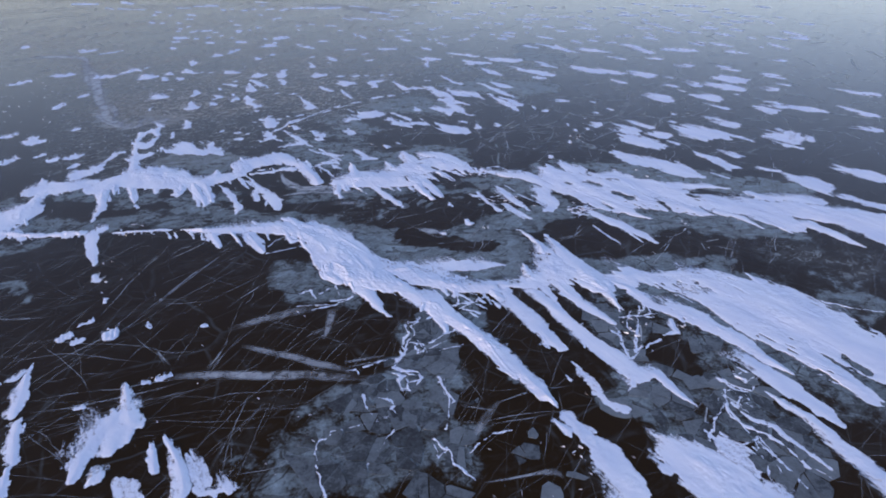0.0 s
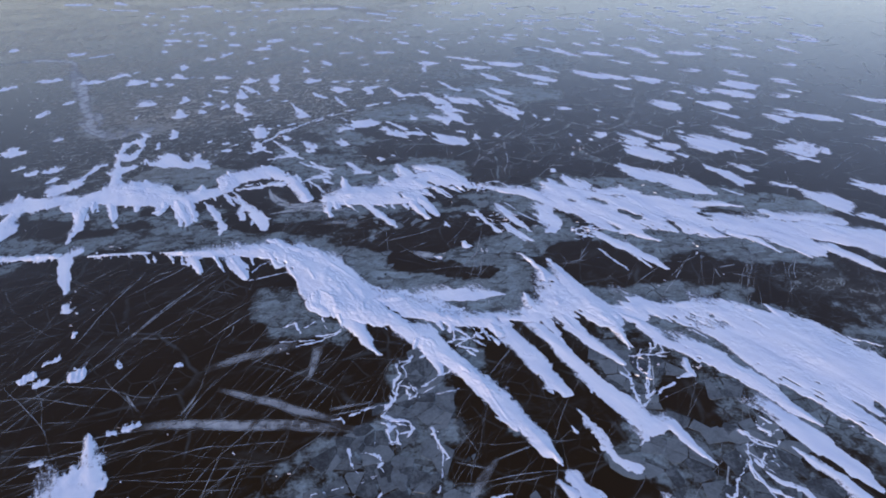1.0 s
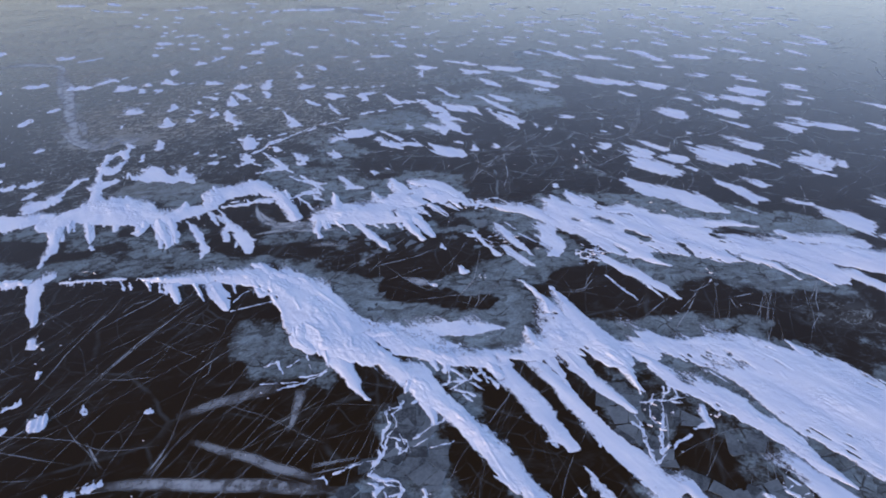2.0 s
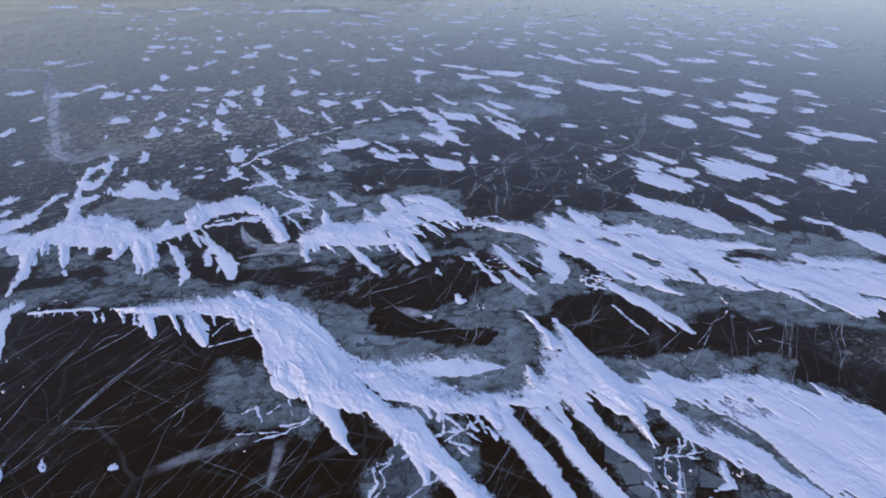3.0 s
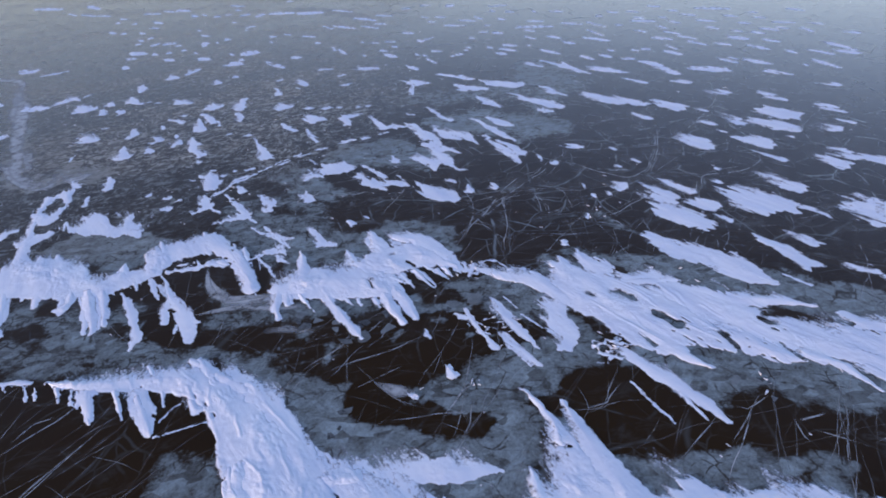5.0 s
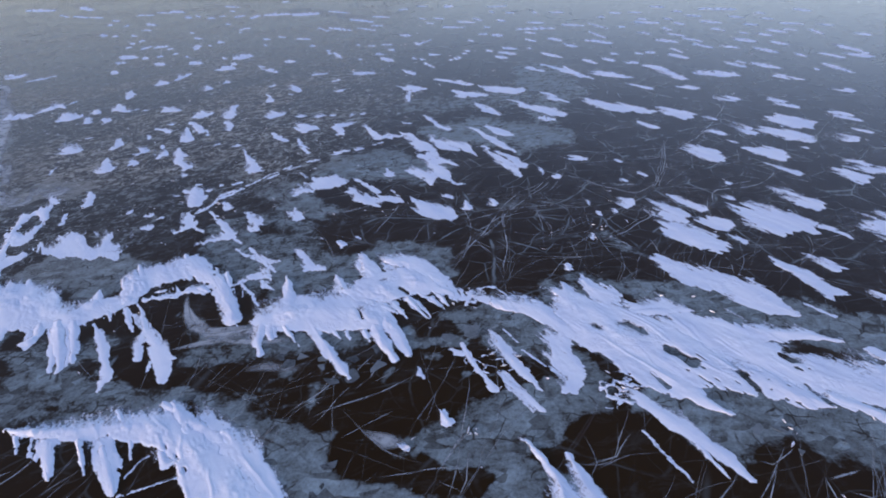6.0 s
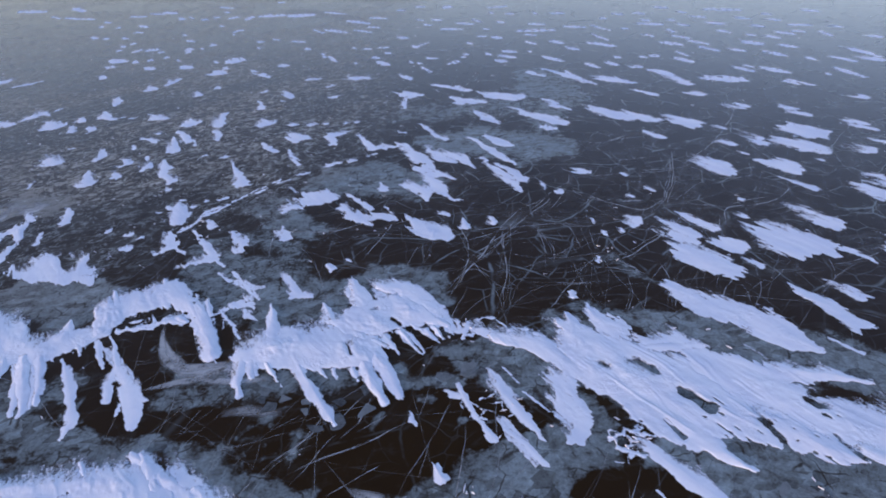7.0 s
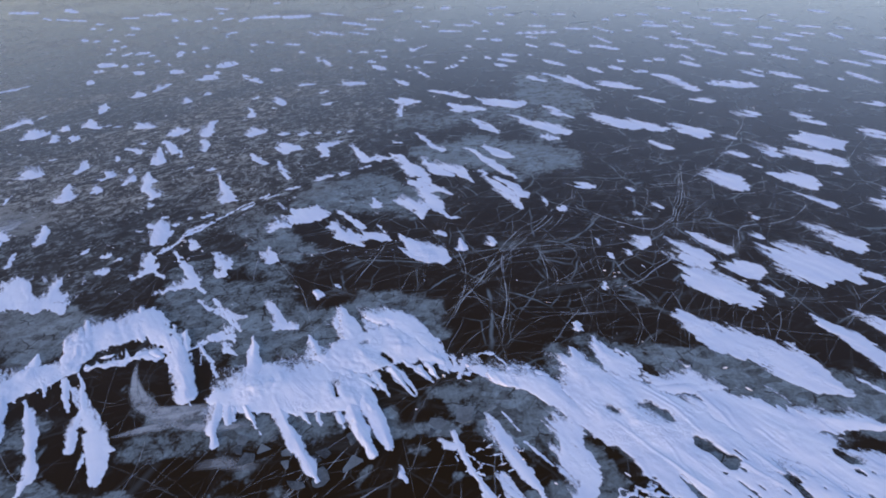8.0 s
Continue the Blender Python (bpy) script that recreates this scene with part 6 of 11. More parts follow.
snow_drift("patch", 0.04, [(-18.24, 25.57, 0.073), (-18.15, 25.41, 0.097)], [(-18.24, 25.81, 0.073), (-18.05, 25.47, 0.097)], [(-18.21, 26, 0.073), (-17.98, 25.6, 0.098)], [(-18.11, 26.08, 0.074), (-17.94, 25.78, 0.098)])
snow_drift("patch", 0.02, [(31.15, 50.52, 0.304), (31.31, 49.47, 0.396), (31.38, 48.32, 0.264)])
snow_drift("patch", 0.02, [(30.52, 47.91, 0.296), (30.93, 47.28, 0.364)])
snow_drift("patch", 0.02, [(34.88, 53.61, 0.394), (35.07, 53.38, 0.49)])
snow_drift("patch", 0.02, [(-33.13, 55.42, 0.742), (-33.4, 55.23, 0.74)])
snow_drift("patch", 0.02, [(-26.87, 44.75, 0.227), (-26.64, 44.34, 0.303)], [(-26.56, 44.96, 0.227), (-26.15, 44.19, 0.303)], [(-26.16, 45.01, 0.227), (-25.73, 44.19, 0.303)], [(-25.68, 44.88, 0.227), (-25.41, 44.36, 0.302)])
snow_drift("patch", 0.02, [(-30.29, 45.35, 0.51), (-29.59, 45.57, 0.717)])
snow_drift("patch", 0.02, [(-41.91, 59.11, 0.133), (-41.21, 58.03, 0.177)], [(-41.94, 59.49, 0.133), (-40.99, 58.05, 0.177)], [(-41.81, 59.65, 0.134), (-40.98, 58.38, 0.178)], [(-41.56, 59.62, 0.134), (-41.08, 58.89, 0.179)])
snow_drift("patch", 0.02, [(-25.03, 38.88, 0.115), (-24.88, 38.63, 0.153)], [(-24.99, 39.18, 0.115), (-24.7, 38.68, 0.154)], [(-24.9, 39.4, 0.116), (-24.56, 38.82, 0.155)], [(-24.73, 39.5, 0.116), (-24.49, 39.07, 0.155)])
snow_drift("clump", 0.05, [(-30.98, 53.66, 0.211), (-30.26, 54.21, 0.384), (-29.74, 54.97, 0.216)])
snow_drift("rim", 0.05, [(-6.19, 16.51, 0.032), (-5.68, 16.69, 0.039), (-5.03, 16.91, 0.033)], [(-6.24, 17.0, 0.033), (-6.17, 17.36, 0.04), (-5.96, 17.52, 0.034)])
snow_drift("rim", 0.05, [(-4.49, 13.38, 0.031), (-4.01, 13.35, 0.031), (-3.5, 13.38, 0.036)], [(-4.53, 13.97, 0.027), (-4.21, 14.18, 0.033), (-4.12, 13.89, 0.032), (-3.96, 13.7, 0.027)], [(-3.92, 13.94, 0.032), (-3.67, 14.24, 0.033)], [(-3.5, 14.43, 0.034), (-3.24, 13.72, 0.032)], [(-3.49, 13.55, 0.047), (-3.24, 13.6, 0.063), (-2.98, 13.62, 0.063)])
snow_drift("slab", 0.05, [(10.12, 41.16, 0.121), (10.49, 40.58, 0.311), (11.17, 39.53, 0.345)], [(10.43, 41.34, 0.121), (10.91, 40.6, 0.311), (11.82, 39.19, 0.345)], [(11.52, 40.32, 0.121), (11.84, 39.82, 0.311), (12.4, 38.96, 0.345)], [(11.96, 40.3, 0.121), (12.3, 39.76, 0.311), (12.92, 38.8, 0.345)])
snow_drift("slab", 0.05, [(13.77, 38.72, 0.107), (14.02, 38.33, 0.276), (14.45, 37.67, 0.307)], [(13.76, 39.22, 0.107), (14.12, 38.67, 0.276), (14.78, 37.66, 0.307)], [(14.08, 39.24, 0.107), (14.36, 38.8, 0.276), (14.86, 38.03, 0.307)])
snow_drift("slab", 0.05, [(11.87, 37.41, 0.091), (12.09, 37.07, 0.234), (12.47, 36.49, 0.26)])
snow_drift("slab", 0.05, [(15.85, 37.2, 0.197), (15.94, 37.07, 0.197)])
snow_drift("slab", 0.05, [(17.98, 39.91, 0.273), (18.05, 39.8, 0.273)], [(18.36, 40.17, 0.273), (18.44, 40.05, 0.273)])
snow_drift("slab", 0.05, [(20.18, 39.13, 0.099), (20.39, 38.8, 0.254), (20.76, 38.24, 0.282)], [(20.23, 39.75, 0.099), (20.39, 39.51, 0.254), (20.61, 39.16, 0.282)])
snow_drift("slab", 0.05, [(18.57, 36.51, 0.119), (18.85, 36.09, 0.307), (19.3, 35.38, 0.341)], [(18.6, 37.11, 0.119), (19.0, 36.5, 0.307), (19.74, 35.36, 0.341)], [(19.03, 37.1, 0.119), (19.37, 36.57, 0.307), (20.0, 35.61, 0.341)], [(19.45, 37.1, 0.119), (19.74, 36.66, 0.307), (20.22, 35.92, 0.341)])
snow_drift("slab", 0.05, [(17.38, 35.28, 0.124), (17.67, 34.84, 0.32), (18.16, 34.1, 0.356)], [(17.53, 35.63, 0.124), (17.88, 35.09, 0.32), (18.51, 34.13, 0.356)], [(18.81, 33.67, 0.284), (18.85, 33.6, 0.284)], [(18.17, 35.23, 0.124), (18.44, 34.8, 0.32), (18.91, 34.08, 0.356)])
snow_drift("slab", 0.05, [(16.43, 35.42, 0.114), (16.55, 35.23, 0.293), (16.7, 34.99, 0.325)], [(16.82, 35.63, 0.26), (16.88, 35.53, 0.26)])
snow_drift("slab", 0.05, [(14.92, 35.71, 0.087), (15.08, 35.46, 0.224), (15.34, 35.05, 0.249)])
snow_drift("slab", 0.05, [(12.91, 33.24, 0.119), (13.2, 32.79, 0.305), (13.72, 32.0, 0.339)], [(13.22, 33.31, 0.119), (13.48, 32.91, 0.305), (13.91, 32.25, 0.339)], [(13.32, 33.7, 0.119), (13.53, 33.38, 0.305), (13.85, 32.88, 0.339)])
snow_drift("slab", 0.05, [(15.14, 34.31, 0.03), (15.26, 34.11, 0.077), (15.51, 33.73, 0.085)])
snow_drift("slab", 0.05, [(15.5, 33.26, 0.13), (15.85, 32.71, 0.335), (16.48, 31.75, 0.372)], [(16.06, 32.99, 0.13), (16.31, 32.61, 0.335), (16.7, 32.01, 0.372)], [(16.46, 32.98, 0.13), (16.61, 32.75, 0.335), (16.79, 32.47, 0.372)])
snow_drift("slab", 0.05, [(15.75, 31.17, 0.076), (15.98, 30.82, 0.196), (16.38, 30.19, 0.218)])
snow_drift("slab", 0.05, [(18.17, 32.86, 0.034), (18.21, 32.79, 0.087), (18.27, 32.7, 0.096)])
snow_drift("slab", 0.05, [(22.08, 36.64, 0.109), (22.28, 36.34, 0.281), (22.58, 35.87, 0.312)], [(22.09, 37.39, 0.109), (22.28, 37.11, 0.281), (22.56, 36.68, 0.312)])
snow_drift("slab", 0.05, [(20.61, 33.46, 0.25), (20.68, 33.34, 0.25)], [(20.95, 33.7, 0.25), (21.03, 33.57, 0.25)])
snow_drift("slab", 0.05, [(18.03, 29.95, 0.096), (18.22, 29.66, 0.247), (18.53, 29.18, 0.274)], [(18.06, 30.6, 0.096), (18.31, 30.21, 0.247), (18.74, 29.54, 0.274)])
snow_drift("slab", 0.05, [(21.74, 34.76, 0.062), (21.88, 34.55, 0.16), (22.1, 34.2, 0.178)])
snow_drift("slab", 0.05, [(19.3, 30.3, 0.293), (19.4, 30.15, 0.293)], [(19.46, 30.97, 0.293), (19.58, 30.78, 0.293)])
snow_drift("slab", 0.05, [(9.87, 31.18, 0.058), (9.96, 31.04, 0.148), (10.1, 30.83, 0.164)])
snow_drift("slab", 0.05, [(10.39, 28.91, 0.087), (10.68, 28.47, 0.223), (11.21, 27.65, 0.248)])
snow_drift("slab", 0.05, [(9.63, 27.56, 0.114), (9.79, 27.3, 0.294), (10.03, 26.94, 0.327)], [(9.59, 28.43, 0.114), (9.86, 28.0, 0.294), (10.34, 27.27, 0.327)])
snow_drift("slab", 0.05, [(9.25, 26.38, 0.127), (9.55, 25.92, 0.327), (10.06, 25.14, 0.363)], [(9.36, 26.8, 0.127), (9.78, 26.15, 0.327), (10.56, 24.95, 0.363)], [(9.75, 26.79, 0.127), (10.12, 26.22, 0.327), (10.78, 25.19, 0.363)])
snow_drift("slab", 0.05, [(10.79, 26.98, 0.105), (10.99, 26.67, 0.27), (11.31, 26.18, 0.3)], [(11.12, 27.21, 0.105), (11.32, 26.91, 0.27), (11.63, 26.42, 0.3)])
snow_drift("slab", 0.05, [(11.38, 25.61, 0.044), (11.48, 25.45, 0.113), (11.66, 25.18, 0.126)])
snow_drift("slab", 0.05, [(12.46, 26.63, 0.108), (12.7, 26.27, 0.278), (13.1, 25.65, 0.309)], [(12.36, 27.42, 0.108), (12.73, 26.86, 0.278), (13.39, 25.83, 0.309)], [(12.67, 27.57, 0.108), (13.07, 26.97, 0.278), (13.8, 25.84, 0.309)], [(12.99, 27.72, 0.108), (13.43, 27.04, 0.278), (14.26, 25.76, 0.309)], [(13.29, 27.89, 0.108), (13.69, 27.27, 0.278), (14.45, 26.09, 0.309)])
snow_drift("slab", 0.05, [(14.74, 28.25, 0.099), (14.97, 27.89, 0.255), (15.37, 27.27, 0.283)], [(14.72, 28.97, 0.099), (15.03, 28.5, 0.255), (15.6, 27.63, 0.283)])
snow_drift("slab", 0.05, [(12.51, 28.52, 0.042), (12.58, 28.43, 0.108), (12.67, 28.29, 0.12)])
snow_drift("slab", 0.05, [(13.08, 29.78, 0.04), (13.13, 29.71, 0.104), (13.19, 29.61, 0.115)])
snow_drift("slab", 0.05, [(8.96, 30.56, 0.036), (9.01, 30.49, 0.092), (9.08, 30.38, 0.103)])
snow_drift("tongue", 0.1, [(-15.46, 23.72, 0.191), (-14.79, 22.37, 0.14), (-14.21, 21.39, 0.057)])
snow_drift("tongue", 0.1, [(-14.6, 23.83, 0.213), (-13.61, 22.27, 0.179), (-12.99, 21.35, 0.076)])
snow_drift("tongue", 0.1, [(-13.71, 24.15, 0.258), (-13.0, 23.0, 0.226), (-12.53, 22.24, 0.099)])
snow_drift("tongue", 0.1, [(-12.02, 22.91, 0.184), (-11.58, 22.09, 0.158), (-11.38, 21.6, 0.116)])
snow_drift("tongue", 0.1, [(-11.26, 22.95, 0.225), (-10.6, 21.67, 0.174), (-10.06, 20.61, 0.111)])
snow_drift("tongue", 0.1, [(-10.71, 22.9, 0.184), (-10.07, 21.62, 0.155), (-9.67, 20.76, 0.093)])
snow_drift("tongue", 0.1, [(-15.14, 23.88, 0.149), (-14.17, 22.15, 0.059)])
snow_drift("tongue", 0.1, [(-14.06, 23.78, 0.17), (-13.39, 22.78, 0.081)])
snow_drift("tongue", 0.1, [(-12.84, 23.47, 0.168), (-12.29, 22.57, 0.081)])
snow_drift("patch", 0.1, [(4.44, 21.34, 0.197), (4.37, 19.95, 0.396), (4.35, 19.19, 0.233)])
snow_drift("far", 0.03, [(-25.21, 55.65, 0.132), (-24.69, 54.64, 0.301)])
snow_drift("clump", 0.05, [(-18.42, 51.53, 0.201), (-18.24, 52.58, 0.37), (-18.03, 53.09, 0.166)])
snow_drift("clump", 0.05, [(-19.56, 51.37, 0.12), (-19.16, 50.64, 0.474)])
snow_drift("clump", 0.05, [(-15.37, 49.28, 0.153), (-15.0, 48.49, 0.338), (-15.14, 48.17, 0.149)])
snow_drift("far", 0.03, [(-14.43, 50.59, 0.118), (-14.24, 50.05, 0.311)])
snow_drift("far", 0.03, [(-16.04, 53.97, 0.339), (-15.03, 53.9, 0.338)])
snow_drift("clump", 0.05, [(-20.84, 48.9, 0.19), (-20.28, 47.77, 0.333), (-20.18, 47.21, 0.146)], [(-20.65, 48.52, 0.188), (-20.15, 48.2, 0.149)])
snow_drift("clump", 0.05, [(-25.12, 45.03, 0.173), (-24.84, 45.85, 0.424), (-24.6, 46.62, 0.324), (-23.78, 45.87, 0.106)])
snow_drift("far", 0.03, [(-23.92, 46.81, 0.145), (-23.79, 47.21, 0.11)])
snow_drift("clump", 0.05, [(-23.11, 44.59, 0.206), (-22.23, 43.71, 0.67), (-22.51, 43.22, 0.265)])
snow_drift("clump", 0.05, [(-21.23, 44.94, 0.173), (-20.85, 44.31, 0.306)])
snow_drift("clump", 0.05, [(-21.01, 43.51, 0.133), (-20.49, 42.55, 0.325), (-20.63, 42.24, 0.097)])
snow_drift("far", 0.03, [(-19.6, 43.01, 0.197), (-19.26, 42.7, 0.261), (-19.33, 42.11, 0.096)])
snow_drift("clump", 0.05, [(-20.27, 45.96, 0.106), (-19.76, 44.98, 0.484), (-19.92, 44.62, 0.171)], [(-19.7, 44.87, 0.345), (-18.85, 44.35, 0.204)])
snow_drift("far", 0.03, [(-18.79, 44.43, 0.102), (-18.3, 44.63, 0.103)])
snow_drift("far", 0.03, [(-17.83, 44.36, 0.17), (-17.5, 44.4, 0.17)])
snow_drift("clump", 0.05, [(-16.62, 44.73, 0.172), (-16.09, 44.07, 0.506), (-15.43, 43.95, 0.202)])
snow_drift("clump", 0.05, [(-13.76, 43.58, 0.133), (-13.4, 42.7, 0.586), (-13.84, 42.51, 0.162)], [(-13.4, 42.7, 0.39), (-12.91, 42.62, 0.13)])
snow_drift("clump", 0.05, [(-11.89, 44.3, 0.237), (-11.75, 43.05, 0.328), (-11.54, 41.96, 0.287)], [(-11.47, 41.11, 0.156), (-11.04, 40.4, 0.244), (-10.83, 39.59, 0.119)])
snow_drift("clump", 0.05, [(-8.99, 42.58, 0.13), (-8.72, 41.84, 0.54), (-9.09, 41.55, 0.126)])
snow_drift("far", 0.03, [(-7.42, 41.45, 0.126), (-7.1, 41.4, 0.251), (-6.71, 41.33, 0.094)])
snow_drift("far", 0.03, [(-10.41, 46.6, 0.072), (-9.81, 45.43, 0.139), (-9.72, 44.7, 0.274)])
snow_drift("far", 0.03, [(-10.5, 48.33, 0.262), (-10.29, 48.64, 0.151)])
snow_drift("clump", 0.05, [(-8.99, 48.27, 0.149), (-8.57, 47.26, 0.328), (-8.18, 46.62, 0.179)])
snow_drift("far", 0.03, [(-8.73, 46.07, 0.142), (-8.47, 46.02, 0.106)])
snow_drift("far", 0.03, [(-11.75, 53.05, 0.332), (-10.99, 52.03, 0.203)])
snow_drift("far", 0.03, [(-15.41, 40.61, 0.123), (-14.7, 40.26, 0.183), (-14.36, 39.83, 0.15)])
snow_drift("far", 0.03, [(-14.86, 41.32, 0.188), (-14.71, 41.13, 0.156)])
snow_drift("clump", 0.05, [(-13.68, 41.46, 0.126), (-13.01, 40.55, 0.245), (-12.46, 39.61, 0.269)])
snow_drift("far", 0.03, [(-12.29, 39.97, 0.09), (-11.81, 39.0, 0.088)])
snow_drift("clump", 0.05, [(-13.6, 40.48, 0.061), (-13.16, 39.35, 0.267), (-12.82, 38.44, 0.433), (-12.54, 38.68, 0.145)])
snow_drift("far", 0.03, [(-15.4, 39.54, 0.089), (-15.14, 38.99, 0.117)])
snow_drift("far", 0.03, [(-18.97, 39.63, 0.12), (-18.75, 39.67, 0.09)])
snow_drift("far", 0.03, [(-10.75, 37.52, 0.112), (-10.9, 37.41, 0.112)])
snow_drift("far", 0.03, [(-9.73, 37.18, 0.222), (-9.41, 37.13, 0.083)])
snow_drift("clump", 0.05, [(-16.89, 39.18, 0.118), (-16.57, 38.29, 0.345), (-16.59, 37.63, 0.169)])
snow_drift("clump", 0.05, [(-19.37, 38.22, 0.344), (-18.79, 37.74, 0.453), (-19.21, 37.41, 0.224)])
snow_drift("clump", 0.05, [(-14.98, 37.53, 0.168), (-14.6, 37.03, 0.249), (-14.87, 36.62, 0.109)])
snow_drift("far", 0.03, [(-14.77, 36.0, 0.08), (-14.45, 35.38, 0.21)])
snow_drift("far", 0.03, [(-13.97, 37.92, 0.085), (-13.72, 37.42, 0.14)])
snow_drift("clump", 0.05, [(-13.41, 36.86, 0.165), (-13.34, 36.42, 0.298), (-13.4, 35.94, 0.107)])
snow_drift("clump", 0.05, [(-12.79, 37.22, 0.083), (-12.36, 36.16, 0.322), (-12.1, 35.18, 0.208)], [(-12.22, 36.02, 0.267), (-11.94, 35.98, 0.107)], [(-11.85, 35.15, 0.208), (-11.38, 34.64, 0.332), (-11.42, 34.32, 0.152)])
snow_drift("far", 0.03, [(-11.14, 33.65, 0.099), (-11.17, 33.55, 0.098)])
snow_drift("clump", 0.05, [(-16.3, 36.33, 0.081), (-15.88, 35.56, 0.264), (-15.61, 34.85, 0.464), (-15.87, 34.61, 0.128)], [(-15.6, 34.96, 0.362), (-15.27, 35.03, 0.13)])
snow_drift("clump", 0.05, [(-9.03, 36.57, 0.054), (-8.89, 35.93, 0.08), (-8.28, 34.85, 0.231), (-7.85, 33.86, 0.348), (-8.16, 33.79, 0.124)], [(-7.75, 33.69, 0.247), (-7.47, 33.65, 0.099)])
snow_drift("far", 0.03, [(-8.13, 38.81, 0.087), (-7.64, 38.02, 0.228), (-7.05, 37.39, 0.112)])
snow_drift("far", 0.03, [(-6.45, 37.57, 0.084), (-6.05, 36.65, 0.163), (-5.55, 35.59, 0.132)])
snow_drift("far", 0.03, [(-18.45, 35.22, 0.131), (-18.26, 34.65, 0.077)])
snow_drift("clump", 0.05, [(-15.0, 32.26, 0.094), (-14.68, 31.64, 0.207), (-14.47, 30.98, 0.269)])
snow_drift("far", 0.03, [(-16.51, 31.85, 0.185), (-16.13, 31.37, 0.182)])
snow_drift("clump", 0.05, [(-10.2, 32.21, 0.094), (-9.96, 31.68, 0.299), (-9.6, 30.85, 0.423), (-9.51, 30.43, 0.285)], [(-10.43, 31.82, 0.092), (-10.11, 31.6, 0.183)])
snow_drift("far", 0.03, [(-9.38, 31.79, 0.161), (-9.2, 31.81, 0.069)])
snow_drift("far", 0.03, [(-8.9, 32.19, 0.094), (-8.84, 32.23, 0.094)])
snow_drift("far", 0.03, [(-8.38, 32.27, 0.094), (-8.08, 32.43, 0.094)])
snow_drift("far", 0.03, [(-10.1, 32.43, 0.095), (-9.95, 32.46, 0.071)])
snow_drift("far", 0.03, [(-10.72, 31.41, 0.068), (-10.55, 31.39, 0.068)])
snow_drift("far", 0.03, [(-8.65, 31.09, 0.09), (-8.41, 31.36, 0.113), (-8.14, 31.55, 0.091)])
snow_drift("far", 0.03, [(-7.72, 32.05, 0.07), (-7.45, 32.3, 0.094), (-7.29, 32.57, 0.071)])
snow_drift("far", 0.03, [(-6.87, 32.76, 0.096), (-6.5, 33.17, 0.073)])
snow_drift("far", 0.03, [(-6.13, 33.64, 0.049), (-5.58, 33.94, 0.075)])
snow_drift("far", 0.03, [(-5.18, 34.43, 0.101), (-4.83, 34.61, 0.076)])
snow_drift("far", 0.03, [(-4.16, 35.16, 0.104), (-3.69, 35.51, 0.157), (-3.44, 35.6, 0.079)])
snow_drift("far", 0.03, [(-3.04, 35.6, 0.105), (-2.8, 35.75, 0.132)])
snow_drift("far", 0.03, [(-2.18, 36.16, 0.08), (-1.8, 36.43, 0.081)])
snow_drift("clump", 0.05, [(-6.78, 39.96, 0.181), (-6.35, 39.35, 0.533), (-5.68, 38.95, 0.146)], [(-6.56, 39.38, 0.237), (-6.34, 38.61, 0.145)])
snow_drift("clump", 0.05, [(-4.85, 39.27, 0.177), (-4.43, 39.43, 0.415), (-3.86, 39.57, 0.179)], [(-4.46, 39.06, 0.293), (-4.13, 38.06, 0.284)])
snow_drift("far", 0.03, [(-3.64, 39.77, 0.09), (-3.51, 39.91, 0.06)])
snow_drift("clump", 0.05, [(-5.1, 31.11, 0.269), (-4.86, 31.26, 0.226), (-5.24, 30.78, 0.089)], [(-5.18, 31.66, 0.069), (-5.05, 31.1, 0.135)])
snow_drift("far", 0.03, [(-5.96, 41.21, 0.249), (-5.67, 41.33, 0.125)])
snow_drift("far", 0.03, [(-5.09, 41.23, 0.125), (-4.97, 41.3, 0.094)])
snow_drift("far", 0.03, [(-3.91, 41.12, 0.155), (-3.86, 41.2, 0.125)])
snow_drift("far", 0.03, [(-3.3, 41.19, 0.125), (-3.16, 41.34, 0.094)])
snow_drift("far", 0.03, [(-0.7, 39.15, 0.147), (-0.41, 39.1, 0.117)])
snow_drift("far", 0.03, [(-6.05, 48.65, 0.151), (-5.8, 48.97, 0.19)])
snow_drift("clump", 0.05, [(-5.39, 46.31, 0.32), (-5.17, 46.49, 0.215)])
snow_drift("far", 0.03, [(-7.61, 50.9, 0.317), (-7.11, 50.8, 0.237)])
snow_drift("clump", 0.05, [(-4.67, 50.29, 0.273), (-3.59, 50.46, 0.392)])
snow_drift("far", 0.02, [(-56.66, 95.2, 0.27), (-55.66, 93.88, 0.484)], [(-55.9, 95.26, 0.27), (-54.45, 93.31, 0.48)], [(-55.02, 95.17, 0.27), (-53.34, 92.88, 0.478)], [(-53.86, 94.67, 0.268), (-52.45, 92.75, 0.477)], [(-52.58, 94.03, 0.266), (-51.66, 92.74, 0.477)])
snow_drift("far", 0.02, [(-45.44, 86.79, 0.161), (-44.93, 86.06, 0.29)], [(-44.85, 86.56, 0.16), (-44.1, 85.46, 0.288)], [(-44.13, 86.11, 0.159), (-43.39, 85.03, 0.286)], [(-43.27, 85.46, 0.158), (-42.8, 84.76, 0.285)])
snow_drift("far", 0.02, [(-49.11, 95.36, 0.217), (-47.31, 92.67, 0.382)], [(-48.63, 95.27, 0.216), (-46.02, 91.34, 0.376)], [(-47.17, 93.71, 0.213), (-45.45, 91.11, 0.375)])
snow_drift("far", 0.02, [(-48.11, 88.43, 0.147), (-47.52, 87.59, 0.265)], [(-47.41, 87.87, 0.146), (-46.55, 86.65, 0.262)], [(-46.41, 86.88, 0.145), (-45.84, 86.08, 0.26)])
